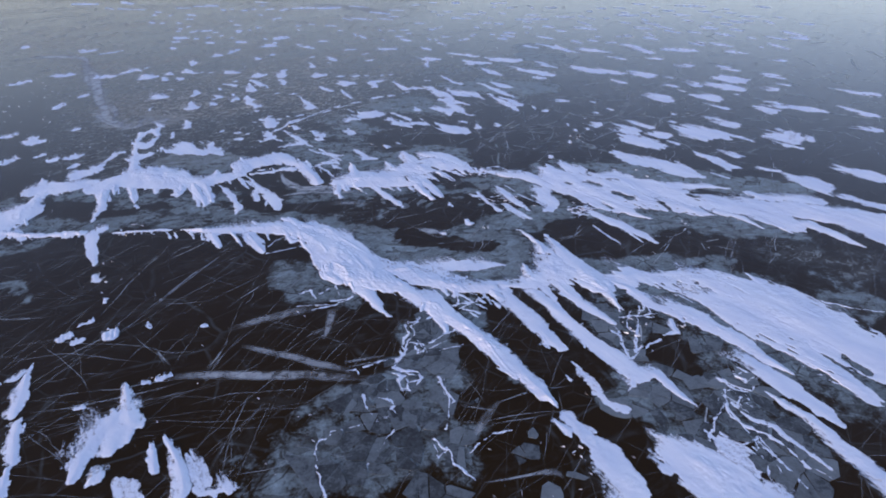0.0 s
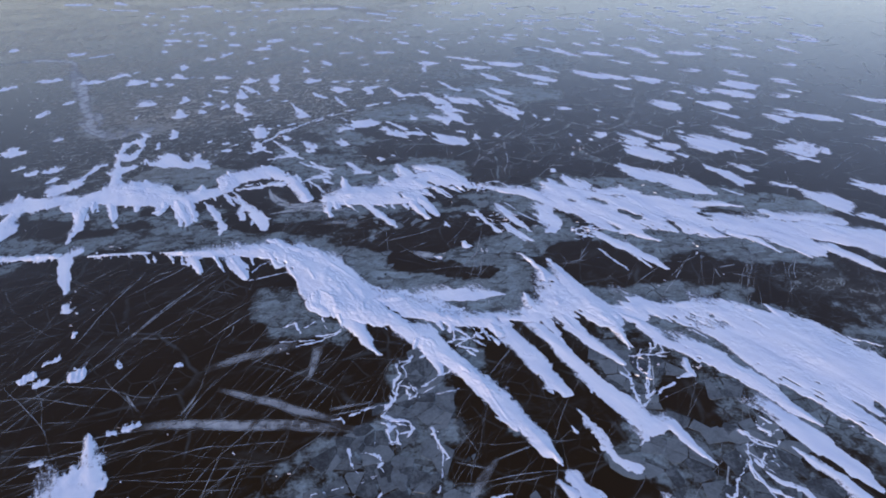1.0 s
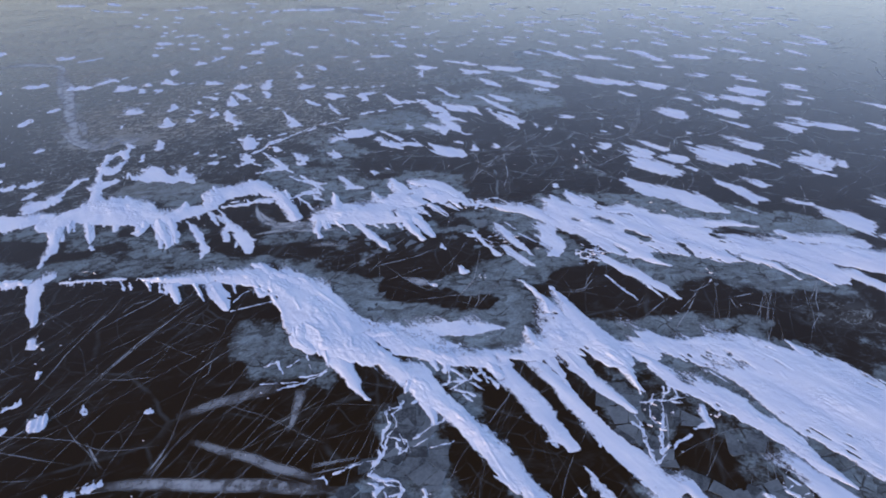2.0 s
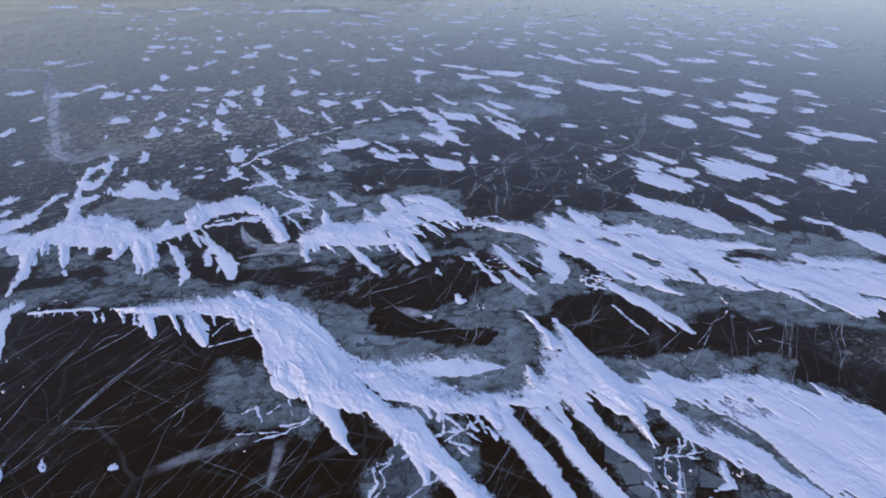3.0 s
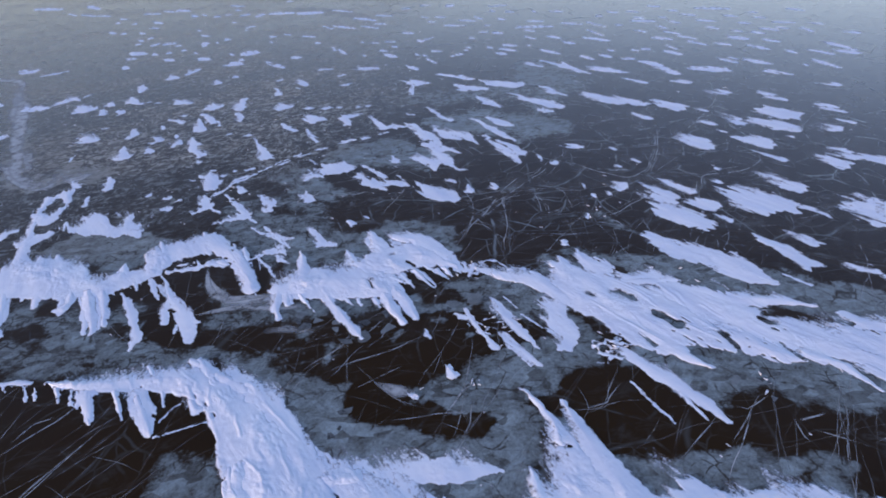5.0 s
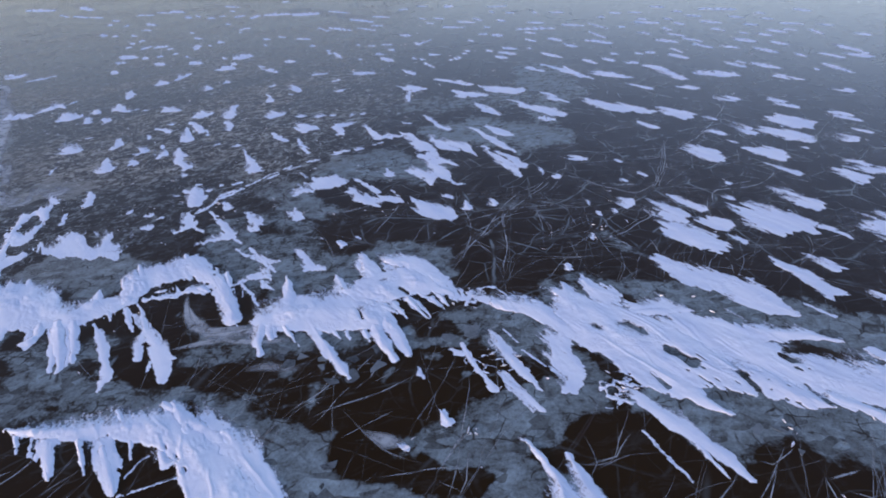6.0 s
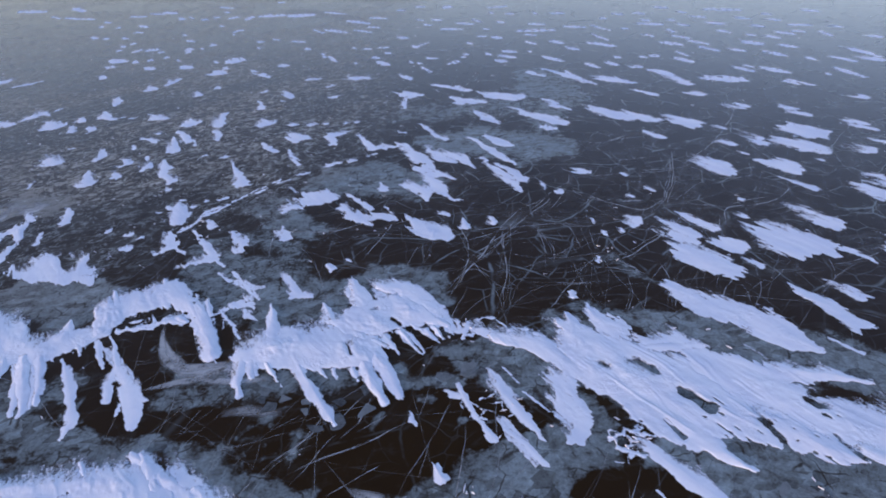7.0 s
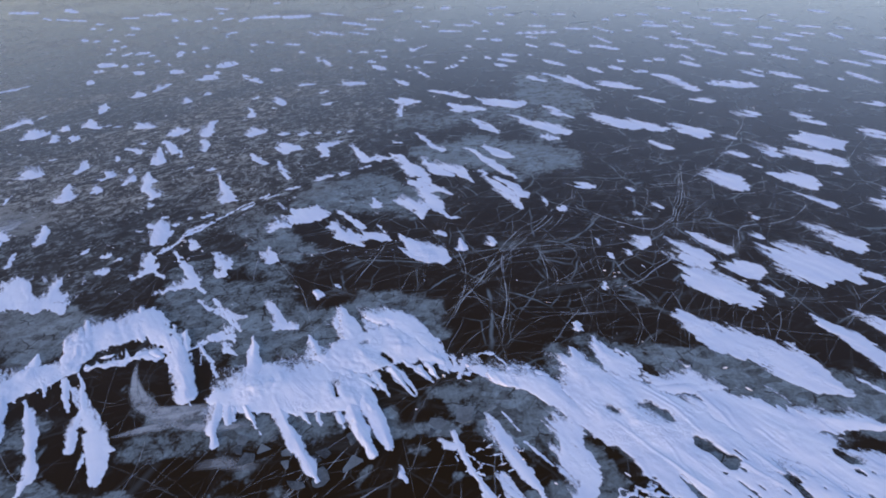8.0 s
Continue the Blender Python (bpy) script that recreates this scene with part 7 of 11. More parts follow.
snow_drift("far", 0.02, [(-42.47, 85.33, 0.181), (-41.95, 84.55, 0.327)], [(-41.9, 85.23, 0.181), (-41.14, 84.09, 0.325)], [(-41.05, 84.72, 0.18), (-40.55, 83.95, 0.324)])
snow_drift("far", 0.02, [(-36.11, 84.73, 0.172), (-35.7, 84.04, 0.31)], [(-35.64, 84.76, 0.172), (-35.02, 83.72, 0.309)], [(-35.04, 84.6, 0.172), (-34.43, 83.56, 0.308)], [(-34.33, 84.23, 0.171), (-33.94, 83.55, 0.308)])
snow_drift("far", 0.02, [(-34.14, 85.99, 0.159), (-33.74, 85.28, 0.286)], [(-33.68, 85.94, 0.158), (-33.08, 84.87, 0.284)], [(-33.1, 85.69, 0.158), (-32.51, 84.62, 0.283)], [(-32.41, 85.23, 0.157), (-32.03, 84.53, 0.283)])
snow_drift("far", 0.02, [(-32.78, 86.6, 0.169), (-32.16, 85.45, 0.302)], [(-32.37, 86.64, 0.169), (-31.44, 84.9, 0.3)], [(-31.77, 86.34, 0.168), (-30.86, 84.61, 0.299)], [(-31.01, 85.71, 0.167), (-30.42, 84.58, 0.299)])
snow_drift("far", 0.02, [(-32.01, 77.95, 0.171), (-31.13, 76.48, 0.305)], [(-31.38, 77.51, 0.17), (-30.52, 76.05, 0.303)])
snow_drift("far", 0.02, [(-30.69, 73.96, 0.169), (-30.28, 73.29, 0.305)], [(-30.11, 73.79, 0.169), (-29.71, 73.13, 0.304)])
snow_drift("far", 0.02, [(-37.09, 78.96, 0.197), (-36.46, 77.99, 0.353)])
snow_drift("far", 0.02, [(-37.85, 81.66, 0.158), (-37.32, 80.84, 0.284)], [(-37.32, 81.5, 0.157), (-36.8, 80.68, 0.283)])
snow_drift("far", 0.02, [(-34.49, 77.82, 0.196), (-33.9, 76.88, 0.352)])
snow_drift("far", 0.02, [(-30.77, 71.28, 0.143), (-29.98, 70.04, 0.255)])
snow_drift("far", 0.02, [(-32.89, 71.56, 0.187), (-32.37, 70.77, 0.336)])
snow_drift("far", 0.02, [(-34.66, 72.53, 0.172), (-33.78, 71.24, 0.307)])
snow_drift("far", 0.02, [(-28.9, 66.9, 0.164), (-28.46, 66.22, 0.295)])
snow_drift("far", 0.02, [(-28.44, 64.89, 0.101), (-28.1, 64.38, 0.183)], [(-28.27, 65.09, 0.102), (-27.94, 64.59, 0.183)])
snow_drift("far", 0.02, [(-28.43, 67.66, 0.108), (-28.08, 67.11, 0.195)], [(-28.32, 68.01, 0.109), (-27.97, 67.46, 0.196)])
snow_drift("far", 0.02, [(-27.17, 60.8, 0.124), (-26.56, 59.93, 0.222)], [(-27.02, 61.06, 0.125), (-26.12, 59.75, 0.222)], [(-26.79, 61.2, 0.125), (-25.74, 59.66, 0.221)], [(-26.38, 61.08, 0.125), (-25.5, 59.77, 0.222)], [(-25.89, 60.85, 0.124), (-25.3, 59.97, 0.222)])
snow_drift("far", 0.02, [(-26.35, 58.65, 0.131), (-25.9, 58.0, 0.235)], [(-26.07, 58.78, 0.131), (-25.62, 58.14, 0.236)])
snow_drift("far", 0.02, [(-26.45, 63.91, 0.122), (-26.18, 63.49, 0.221)], [(-26.38, 64.45, 0.123), (-25.98, 63.82, 0.222)], [(-26.15, 64.76, 0.124), (-25.88, 64.33, 0.224)])
snow_drift("far", 0.02, [(-25.45, 64.31, 0.123), (-25.07, 63.7, 0.222)], [(-25.28, 64.63, 0.124), (-24.71, 63.7, 0.222)], [(-24.99, 64.77, 0.124), (-24.43, 63.83, 0.223)], [(-24.6, 64.73, 0.124), (-24.22, 64.11, 0.224)])
snow_drift("far", 0.02, [(-23.78, 63.13, 0.097), (-23.49, 62.66, 0.176)], [(-23.57, 63.25, 0.098), (-23.29, 62.78, 0.176)])
snow_drift("far", 0.02, [(-23.54, 60.28, 0.099), (-23.16, 59.68, 0.177)], [(-23.35, 60.39, 0.099), (-22.97, 59.79, 0.178)])
snow_drift("far", 0.02, [(-24.6, 59.97, 0.148), (-24.25, 59.44, 0.266)])
snow_drift("far", 0.02, [(-22.56, 57.51, 0.106), (-22.05, 56.73, 0.19)], [(-22.44, 57.71, 0.107), (-21.69, 56.54, 0.189)], [(-22.03, 57.47, 0.106), (-21.53, 56.68, 0.19)])
snow_drift("far", 0.02, [(-22.31, 60.83, 0.093), (-22.04, 60.39, 0.169)], [(-22.11, 60.94, 0.094), (-21.85, 60.5, 0.169)])
snow_drift("far", 0.02, [(-21.25, 62.94, 0.106), (-20.71, 61.98, 0.19)], [(-21.43, 63.78, 0.108), (-20.62, 62.33, 0.191)], [(-21.3, 64.1, 0.108), (-20.75, 63.1, 0.194)])
snow_drift("far", 0.02, [(-22.85, 67.8, 0.124), (-22.43, 67.03, 0.222)], [(-22.44, 67.58, 0.123), (-22.03, 66.81, 0.222)])
snow_drift("far", 0.02, [(-28.6, 81.37, 0.217), (-27.85, 79.93, 0.388)])
snow_drift("far", 0.02, [(-24.39, 70.81, 0.123), (-23.97, 70.04, 0.221)])
snow_drift("far", 0.02, [(-27.63, 81.59, 0.129), (-27.22, 80.77, 0.233)], [(-27.09, 81.01, 0.128), (-26.68, 80.2, 0.231)])
snow_drift("far", 0.02, [(-25.46, 79.45, 0.168), (-25.08, 78.68, 0.302)], [(-24.96, 79.4, 0.168), (-24.58, 78.63, 0.302)])
snow_drift("far", 0.02, [(-24.31, 80.28, 0.126), (-23.93, 79.48, 0.227)], [(-24.04, 80.47, 0.126), (-23.67, 79.68, 0.227)])
snow_drift("far", 0.02, [(-22.17, 79.24, 0.149), (-21.88, 78.58, 0.269)], [(-21.9, 79.68, 0.15), (-21.46, 78.69, 0.269)], [(-21.47, 79.76, 0.15), (-21.17, 79.09, 0.271)])
snow_drift("far", 0.02, [(-19.99, 78.14, 0.143), (-19.56, 77.12, 0.256)], [(-19.95, 79.11, 0.145), (-19.3, 77.56, 0.257)], [(-19.66, 79.51, 0.145), (-19.22, 78.45, 0.261)])
snow_drift("far", 0.02, [(-18.73, 79.58, 0.211), (-18.37, 78.68, 0.378)], [(-18.17, 79.77, 0.211), (-17.64, 78.43, 0.377)], [(-17.56, 79.84, 0.211), (-16.95, 78.27, 0.376)], [(-16.84, 79.64, 0.211), (-16.34, 78.31, 0.376)], [(-16.09, 79.34, 0.21), (-15.76, 78.44, 0.377)])
snow_drift("far", 0.02, [(-18.8, 69.45, 0.111), (-18.53, 68.87, 0.2)], [(-19.13, 70.84, 0.113), (-18.85, 70.23, 0.204)])
snow_drift("far", 0.02, [(-19.05, 71.26, 0.115), (-18.8, 70.73, 0.207)], [(-18.82, 71.5, 0.115), (-18.47, 70.71, 0.207)], [(-18.46, 71.45, 0.115), (-18.22, 70.92, 0.208)])
snow_drift("far", 0.02, [(-21.75, 74.71, 0.129), (-21.34, 73.85, 0.232)])
snow_drift("far", 0.02, [(-15.19, 65.27, 0.107), (-14.88, 64.56, 0.193)], [(-14.96, 65.4, 0.108), (-14.65, 64.68, 0.193)])
snow_drift("far", 0.02, [(-13.81, 65.78, 0.101), (-13.6, 65.26, 0.182)], [(-13.5, 65.58, 0.101), (-13.29, 65.07, 0.181)])
snow_drift("far", 0.02, [(-14.54, 62.57, 0.108), (-14.28, 61.98, 0.194)])
snow_drift("far", 0.02, [(-19.58, 65.13, 0.172), (-19.25, 64.49, 0.31)])
snow_drift("far", 0.02, [(-20.03, 63.71, 0.113), (-19.71, 63.09, 0.203)])
snow_drift("far", 0.02, [(-16.13, 58.16, 0.127), (-15.66, 57.25, 0.227)], [(-15.99, 58.58, 0.128), (-15.3, 57.22, 0.227)], [(-15.79, 58.9, 0.129), (-14.98, 57.28, 0.227)], [(-15.44, 58.93, 0.129), (-14.76, 57.55, 0.228)], [(-15.04, 58.85, 0.129), (-14.58, 57.91, 0.23)])
snow_drift("far", 0.02, [(-17.04, 58.3, 0.112), (-16.67, 57.6, 0.202)])
snow_drift("far", 0.02, [(-19.5, 57.11, 0.107), (-19.05, 56.35, 0.191)], [(-19.37, 57.34, 0.107), (-18.7, 56.18, 0.19)], [(-19.11, 57.35, 0.107), (-18.44, 56.19, 0.19)], [(-18.72, 57.14, 0.107), (-18.28, 56.37, 0.191)])
snow_drift("far", 0.02, [(-20.73, 59.57, 0.123), (-20.42, 59.04, 0.222)])
snow_drift("far", 0.02, [(-15.62, 55.92, 0.104), (-15.31, 55.34, 0.186)], [(-15.39, 56.0, 0.104), (-15.08, 55.42, 0.186)])
snow_drift("far", 0.02, [(-16.09, 54.93, 0.097), (-15.8, 54.39, 0.174)], [(-15.93, 55.1, 0.097), (-15.49, 54.28, 0.173)], [(-15.68, 55.11, 0.097), (-15.24, 54.29, 0.173)], [(-15.34, 54.96, 0.097), (-15.05, 54.42, 0.174)])
snow_drift("far", 0.02, [(-12.92, 54.45, 0.097), (-12.68, 53.98, 0.175)], [(-12.67, 54.45, 0.097), (-12.43, 53.97, 0.175)])
snow_drift("far", 0.02, [(-11.07, 55.68, 0.105), (-10.8, 55.07, 0.188)], [(-10.89, 55.88, 0.105), (-10.49, 54.97, 0.188)], [(-10.55, 55.74, 0.105), (-10.29, 55.13, 0.189)])
snow_drift("far", 0.02, [(-23.96, 83.96, 0.212), (-23.47, 82.86, 0.381)])
snow_drift("far", 0.02, [(-18.59, 89.11, 0.157), (-18.24, 88.12, 0.282)], [(-18.21, 89.34, 0.158), (-17.87, 88.34, 0.283)])
snow_drift("far", 0.02, [(-25.84, 87.9, 0.154), (-25.51, 87.15, 0.278)], [(-25.37, 87.74, 0.154), (-24.87, 86.62, 0.276)], [(-24.8, 87.37, 0.153), (-24.32, 86.26, 0.275)], [(-24.15, 86.79, 0.152), (-23.83, 86.06, 0.274)])
snow_drift("far", 0.02, [(-15.07, 78.51, 0.212), (-14.68, 77.42, 0.38)], [(-14.54, 78.82, 0.213), (-13.97, 77.2, 0.379)], [(-13.96, 79.0, 0.214), (-13.31, 77.09, 0.379)], [(-13.26, 78.85, 0.213), (-12.72, 77.23, 0.379)], [(-12.52, 78.56, 0.212), (-12.17, 77.47, 0.381)])
snow_drift("far", 0.02, [(-15.26, 79.08, 0.151), (-15.02, 78.42, 0.272)], [(-14.73, 78.5, 0.15), (-14.39, 77.54, 0.268)], [(-14.09, 77.58, 0.148), (-13.87, 76.95, 0.266)])
snow_drift("far", 0.02, [(-10.95, 79.24, 0.167), (-10.78, 78.68, 0.302)], [(-10.41, 78.97, 0.167), (-10.17, 78.14, 0.3)], [(-9.86, 78.62, 0.166), (-9.59, 77.66, 0.298)], [(-9.27, 78.12, 0.165), (-9.05, 77.32, 0.297)], [(-8.67, 77.56, 0.164), (-8.52, 77.02, 0.295)])
snow_drift("far", 0.02, [(-7.61, 73.1, 0.171), (-7.4, 72.35, 0.308)], [(-7.1, 72.83, 0.171), (-6.81, 71.73, 0.305)], [(-6.57, 72.47, 0.17), (-6.23, 71.19, 0.303)], [(-5.99, 71.89, 0.168), (-5.71, 70.82, 0.301)], [(-5.39, 71.24, 0.167), (-5.21, 70.53, 0.299)])
snow_drift("far", 0.02, [(-5.37, 74.06, 0.133), (-5.26, 73.58, 0.241)], [(-4.99, 73.98, 0.133), (-4.82, 73.26, 0.24)], [(-4.59, 73.83, 0.133), (-4.4, 72.99, 0.239)], [(-4.16, 73.54, 0.132), (-4.0, 72.84, 0.238)], [(-3.72, 73.2, 0.132), (-3.62, 72.73, 0.238)])
snow_drift("far", 0.02, [(-5.08, 69.03, 0.144), (-4.95, 68.54, 0.26)], [(-4.66, 68.94, 0.144), (-4.48, 68.22, 0.258)], [(-4.18, 68.59, 0.143), (-4.06, 68.1, 0.258)])
snow_drift("far", 0.02, [(-6.44, 68.01, 0.133), (-6.33, 67.6, 0.24)], [(-6.03, 67.73, 0.132), (-5.87, 67.14, 0.238)], [(-5.61, 67.41, 0.131), (-5.42, 66.72, 0.236)], [(-5.16, 66.97, 0.13), (-5.01, 66.4, 0.235)], [(-4.7, 66.5, 0.129), (-4.6, 66.11, 0.234)])
snow_drift("far", 0.02, [(-10.48, 69.07, 0.133), (-10.31, 68.58, 0.239)], [(-10.03, 68.49, 0.131), (-9.79, 67.77, 0.236)], [(-9.5, 67.66, 0.13), (-9.35, 67.19, 0.234)])
snow_drift("far", 0.02, [(-9.35, 69.03, 0.153), (-9.11, 68.28, 0.275)], [(-8.91, 68.82, 0.152), (-8.56, 67.73, 0.272)], [(-8.44, 68.53, 0.152), (-8.05, 67.25, 0.27)], [(-7.91, 68.02, 0.151), (-7.59, 66.95, 0.269)], [(-7.36, 67.43, 0.149), (-7.15, 66.72, 0.268)])
snow_drift("far", 0.02, [(-11.76, 64.52, 0.109), (-11.56, 63.98, 0.196)], [(-11.49, 64.53, 0.109), (-11.18, 63.72, 0.195)], [(-11.16, 64.38, 0.108), (-10.86, 63.58, 0.194)], [(-10.78, 64.09, 0.108), (-10.58, 63.56, 0.194)])
snow_drift("far", 0.02, [(-9.89, 61.11, 0.148), (-9.68, 60.55, 0.267)])
snow_drift("far", 0.02, [(-2.6, 77.74, 0.125), (-2.48, 77.1, 0.226)], [(-2.29, 77.87, 0.125), (-2.11, 76.93, 0.225)], [(-1.9, 77.65, 0.125), (-1.79, 77.02, 0.225)])
snow_drift("far", 0.02, [(-0.32, 79.31, 0.128), (-0.22, 78.65, 0.23)], [(0.01, 79.44, 0.128), (0.15, 78.46, 0.23)], [(0.39, 79.22, 0.128), (0.49, 78.56, 0.23)])
snow_drift("far", 0.02, [(2.61, 77.9, 0.136), (2.73, 76.89, 0.245)], [(2.93, 78.46, 0.137), (3.1, 76.94, 0.245)], [(3.33, 78.45, 0.137), (3.43, 77.42, 0.246)])
snow_drift("far", 0.02, [(1.35, 70.94, 0.122), (1.43, 70.42, 0.22)], [(1.67, 70.91, 0.122), (1.78, 70.14, 0.219)], [(2.04, 70.6, 0.121), (2.11, 70.08, 0.219)])
snow_drift("far", 0.02, [(0.61, 68.62, 0.131), (0.7, 68.05, 0.236)], [(0.97, 68.28, 0.13), (1.06, 67.72, 0.235)])
snow_drift("far", 0.02, [(-0.12, 71.37, 0.111), (-0.02, 70.76, 0.2)], [(0.17, 71.04, 0.11), (0.27, 70.43, 0.198)])
snow_drift("far", 0.02, [(2.16, 66.04, 0.144), (2.23, 65.59, 0.259)], [(2.58, 66.0, 0.144), (2.67, 65.33, 0.258)], [(3.0, 65.9, 0.143), (3.11, 65.12, 0.257)], [(3.44, 65.68, 0.143), (3.53, 65.01, 0.257)], [(3.89, 65.39, 0.142), (3.94, 64.95, 0.257)])
snow_drift("far", 0.02, [(3.8, 68.37, 0.119), (3.86, 67.88, 0.215)], [(4.12, 68.29, 0.119), (4.2, 67.57, 0.214)], [(4.44, 68.15, 0.119), (4.53, 67.31, 0.213)], [(4.78, 67.87, 0.118), (4.86, 67.16, 0.213)], [(5.13, 67.53, 0.118), (5.17, 67.05, 0.212)])
snow_drift("far", 0.02, [(5.43, 69.67, 0.124), (5.48, 69.17, 0.224)], [(5.71, 69.14, 0.123), (5.77, 68.42, 0.222)], [(6.01, 68.37, 0.122), (6.05, 67.89, 0.22)])
snow_drift("far", 0.02, [(7.75, 76.05, 0.137), (7.77, 75.54, 0.248)], [(8.15, 76.21, 0.138), (8.18, 75.45, 0.247)], [(8.56, 76.3, 0.138), (8.59, 75.4, 0.247)], [(8.98, 76.24, 0.138), (9.0, 75.48, 0.247)], [(9.39, 76.12, 0.137), (9.4, 75.6, 0.248)])
snow_drift("far", 0.02, [(7.48, 73.05, 0.18), (7.52, 72.23, 0.323)])
snow_drift("far", 0.02, [(9.04, 71.92, 0.115), (9.06, 71.39, 0.207)], [(9.33, 71.9, 0.115), (9.36, 71.11, 0.206)], [(9.64, 71.58, 0.114), (9.65, 71.05, 0.206)])
snow_drift("far", 0.02, [(7.81, 67.92, 0.123), (7.85, 67.15, 0.221)], [(8.1, 67.74, 0.123), (8.14, 66.97, 0.221)])
snow_drift("far", 0.02, [(10.46, 66.05, 0.12), (10.46, 65.6, 0.216)], [(10.77, 65.99, 0.119), (10.78, 65.32, 0.215)], [(11.09, 65.87, 0.119), (11.09, 65.08, 0.214)], [(11.41, 65.62, 0.119), (11.41, 64.96, 0.213)], [(11.72, 65.31, 0.118), (11.72, 64.87, 0.213)])
snow_drift("far", 0.02, [(9.19, 63.25, 0.217), (9.2, 62.77, 0.391)], [(9.87, 63.26, 0.217), (9.88, 62.55, 0.39)], [(10.55, 63.21, 0.217), (10.56, 62.38, 0.389)], [(11.23, 63.02, 0.216), (11.23, 62.31, 0.388)], [(11.9, 62.77, 0.215), (11.9, 62.3, 0.388)])
snow_drift("far", 0.02, [(6.09, 64.88, 0.099), (6.14, 64.38, 0.178)], [(6.34, 64.73, 0.099), (6.38, 64.23, 0.178)])
snow_drift("far", 0.02, [(6.59, 61.28, 0.113), (6.64, 60.6, 0.204)], [(6.85, 61.34, 0.114), (6.93, 60.34, 0.203)], [(7.15, 61.03, 0.113), (7.2, 60.36, 0.203)])
snow_drift("far", 0.02, [(5.36, 61.8, 0.098), (5.39, 61.41, 0.176)], [(5.61, 61.88, 0.098), (5.67, 61.3, 0.176)], [(5.89, 61.74, 0.097), (5.93, 61.36, 0.176)])
snow_drift("far", 0.02, [(9.57, 61.52, 0.114), (9.59, 61.06, 0.206)], [(9.86, 61.44, 0.114), (9.87, 60.76, 0.205)], [(10.15, 61.11, 0.114), (10.16, 60.66, 0.205)])
snow_drift("far", 0.02, [(9.14, 58.75, 0.113), (9.16, 58.27, 0.204)], [(9.38, 58.49, 0.113), (9.4, 57.78, 0.202)], [(9.62, 57.97, 0.112), (9.64, 57.5, 0.201)])
snow_drift("far", 0.02, [(4.21, 59.67, 0.097), (4.28, 59.09, 0.175)], [(4.43, 59.44, 0.097), (4.5, 58.87, 0.174)])
snow_drift("far", 0.02, [(-1.92, 63.54, 0.123), (-1.77, 62.88, 0.222)], [(-1.62, 63.57, 0.124), (-1.41, 62.6, 0.221)], [(-1.23, 63.25, 0.123), (-1.1, 62.6, 0.221)])
snow_drift("far", 0.02, [(-0.34, 59.57, 0.145), (-0.17, 58.73, 0.259)])
snow_drift("far", 0.02, [(0.02, 59.61, 0.097), (0.07, 59.35, 0.176)], [(0.27, 59.97, 0.098), (0.35, 59.58, 0.177)], [(0.55, 60.27, 0.098), (0.62, 59.87, 0.178)], [(0.84, 60.5, 0.099), (0.89, 60.23, 0.179)])
snow_drift("far", 0.02, [(-5.62, 60.27, 0.104), (-5.46, 59.73, 0.186)])
snow_drift("far", 0.02, [(-4.62, 59.73, 0.123), (-4.5, 59.31, 0.222)], [(-4.25, 59.63, 0.123), (-4.13, 59.22, 0.221)])
snow_drift("far", 0.02, [(-3.31, 59.82, 0.101), (-3.21, 59.46, 0.183)], [(-3.04, 59.84, 0.101), (-2.9, 59.3, 0.183)], [(-2.72, 59.66, 0.101), (-2.63, 59.31, 0.183)])
snow_drift("far", 0.02, [(-2.67, 57.83, 0.093), (-2.53, 57.28, 0.168)], [(-2.43, 57.68, 0.093), (-2.29, 57.14, 0.168)])
snow_drift("far", 0.02, [(-8.13, 58.77, 0.108), (-7.92, 58.2, 0.194)], [(-7.81, 57.78, 0.106), (-7.61, 57.24, 0.19)])
snow_drift("far", 0.02, [(-7.32, 57.61, 0.104), (-7.06, 56.89, 0.186)], [(-7.09, 57.15, 0.103), (-6.72, 56.1, 0.183)], [(-6.72, 56.31, 0.101), (-6.48, 55.62, 0.181)])
snow_drift("far", 0.02, [(-3.68, 56.55, 0.093), (-3.55, 56.1, 0.168)], [(-3.45, 56.51, 0.093), (-3.27, 55.85, 0.167)], [(-3.16, 56.23, 0.093), (-3.04, 55.79, 0.167)])
snow_drift("far", 0.02, [(-3.15, 54.93, 0.101), (-2.92, 54.13, 0.181)], [(-2.98, 54.97, 0.101), (-2.63, 53.76, 0.179)], [(-2.73, 54.78, 0.101), (-2.39, 53.58, 0.179)], [(-2.41, 54.35, 0.1), (-2.2, 53.57, 0.179)])
snow_drift("far", 0.02, [(-4.97, 55.04, 0.113), (-4.82, 54.6, 0.204)])
snow_drift("far", 0.02, [(-0.55, 54.39, 0.106), (-0.38, 53.7, 0.19)])
snow_drift("far", 0.02, [(0.03, 53.88, 0.079), (0.15, 53.35, 0.143)], [(0.21, 53.89, 0.079), (0.33, 53.36, 0.143)])
snow_drift("far", 0.02, [(0.82, 55.03, 0.097), (0.87, 54.79, 0.175)], [(1.1, 55.07, 0.097), (1.17, 54.71, 0.175)], [(1.4, 54.97, 0.097), (1.45, 54.73, 0.175)])
snow_drift("far", 0.02, [(2.47, 53.13, 0.103), (2.54, 52.74, 0.186)], [(2.73, 53.52, 0.104), (2.83, 52.94, 0.187)], [(3.05, 53.69, 0.105), (3.11, 53.3, 0.189)])
snow_drift("far", 0.02, [(3.54, 54.95, 0.122), (3.59, 54.6, 0.22)], [(3.87, 55.72, 0.124), (3.92, 55.36, 0.223)])
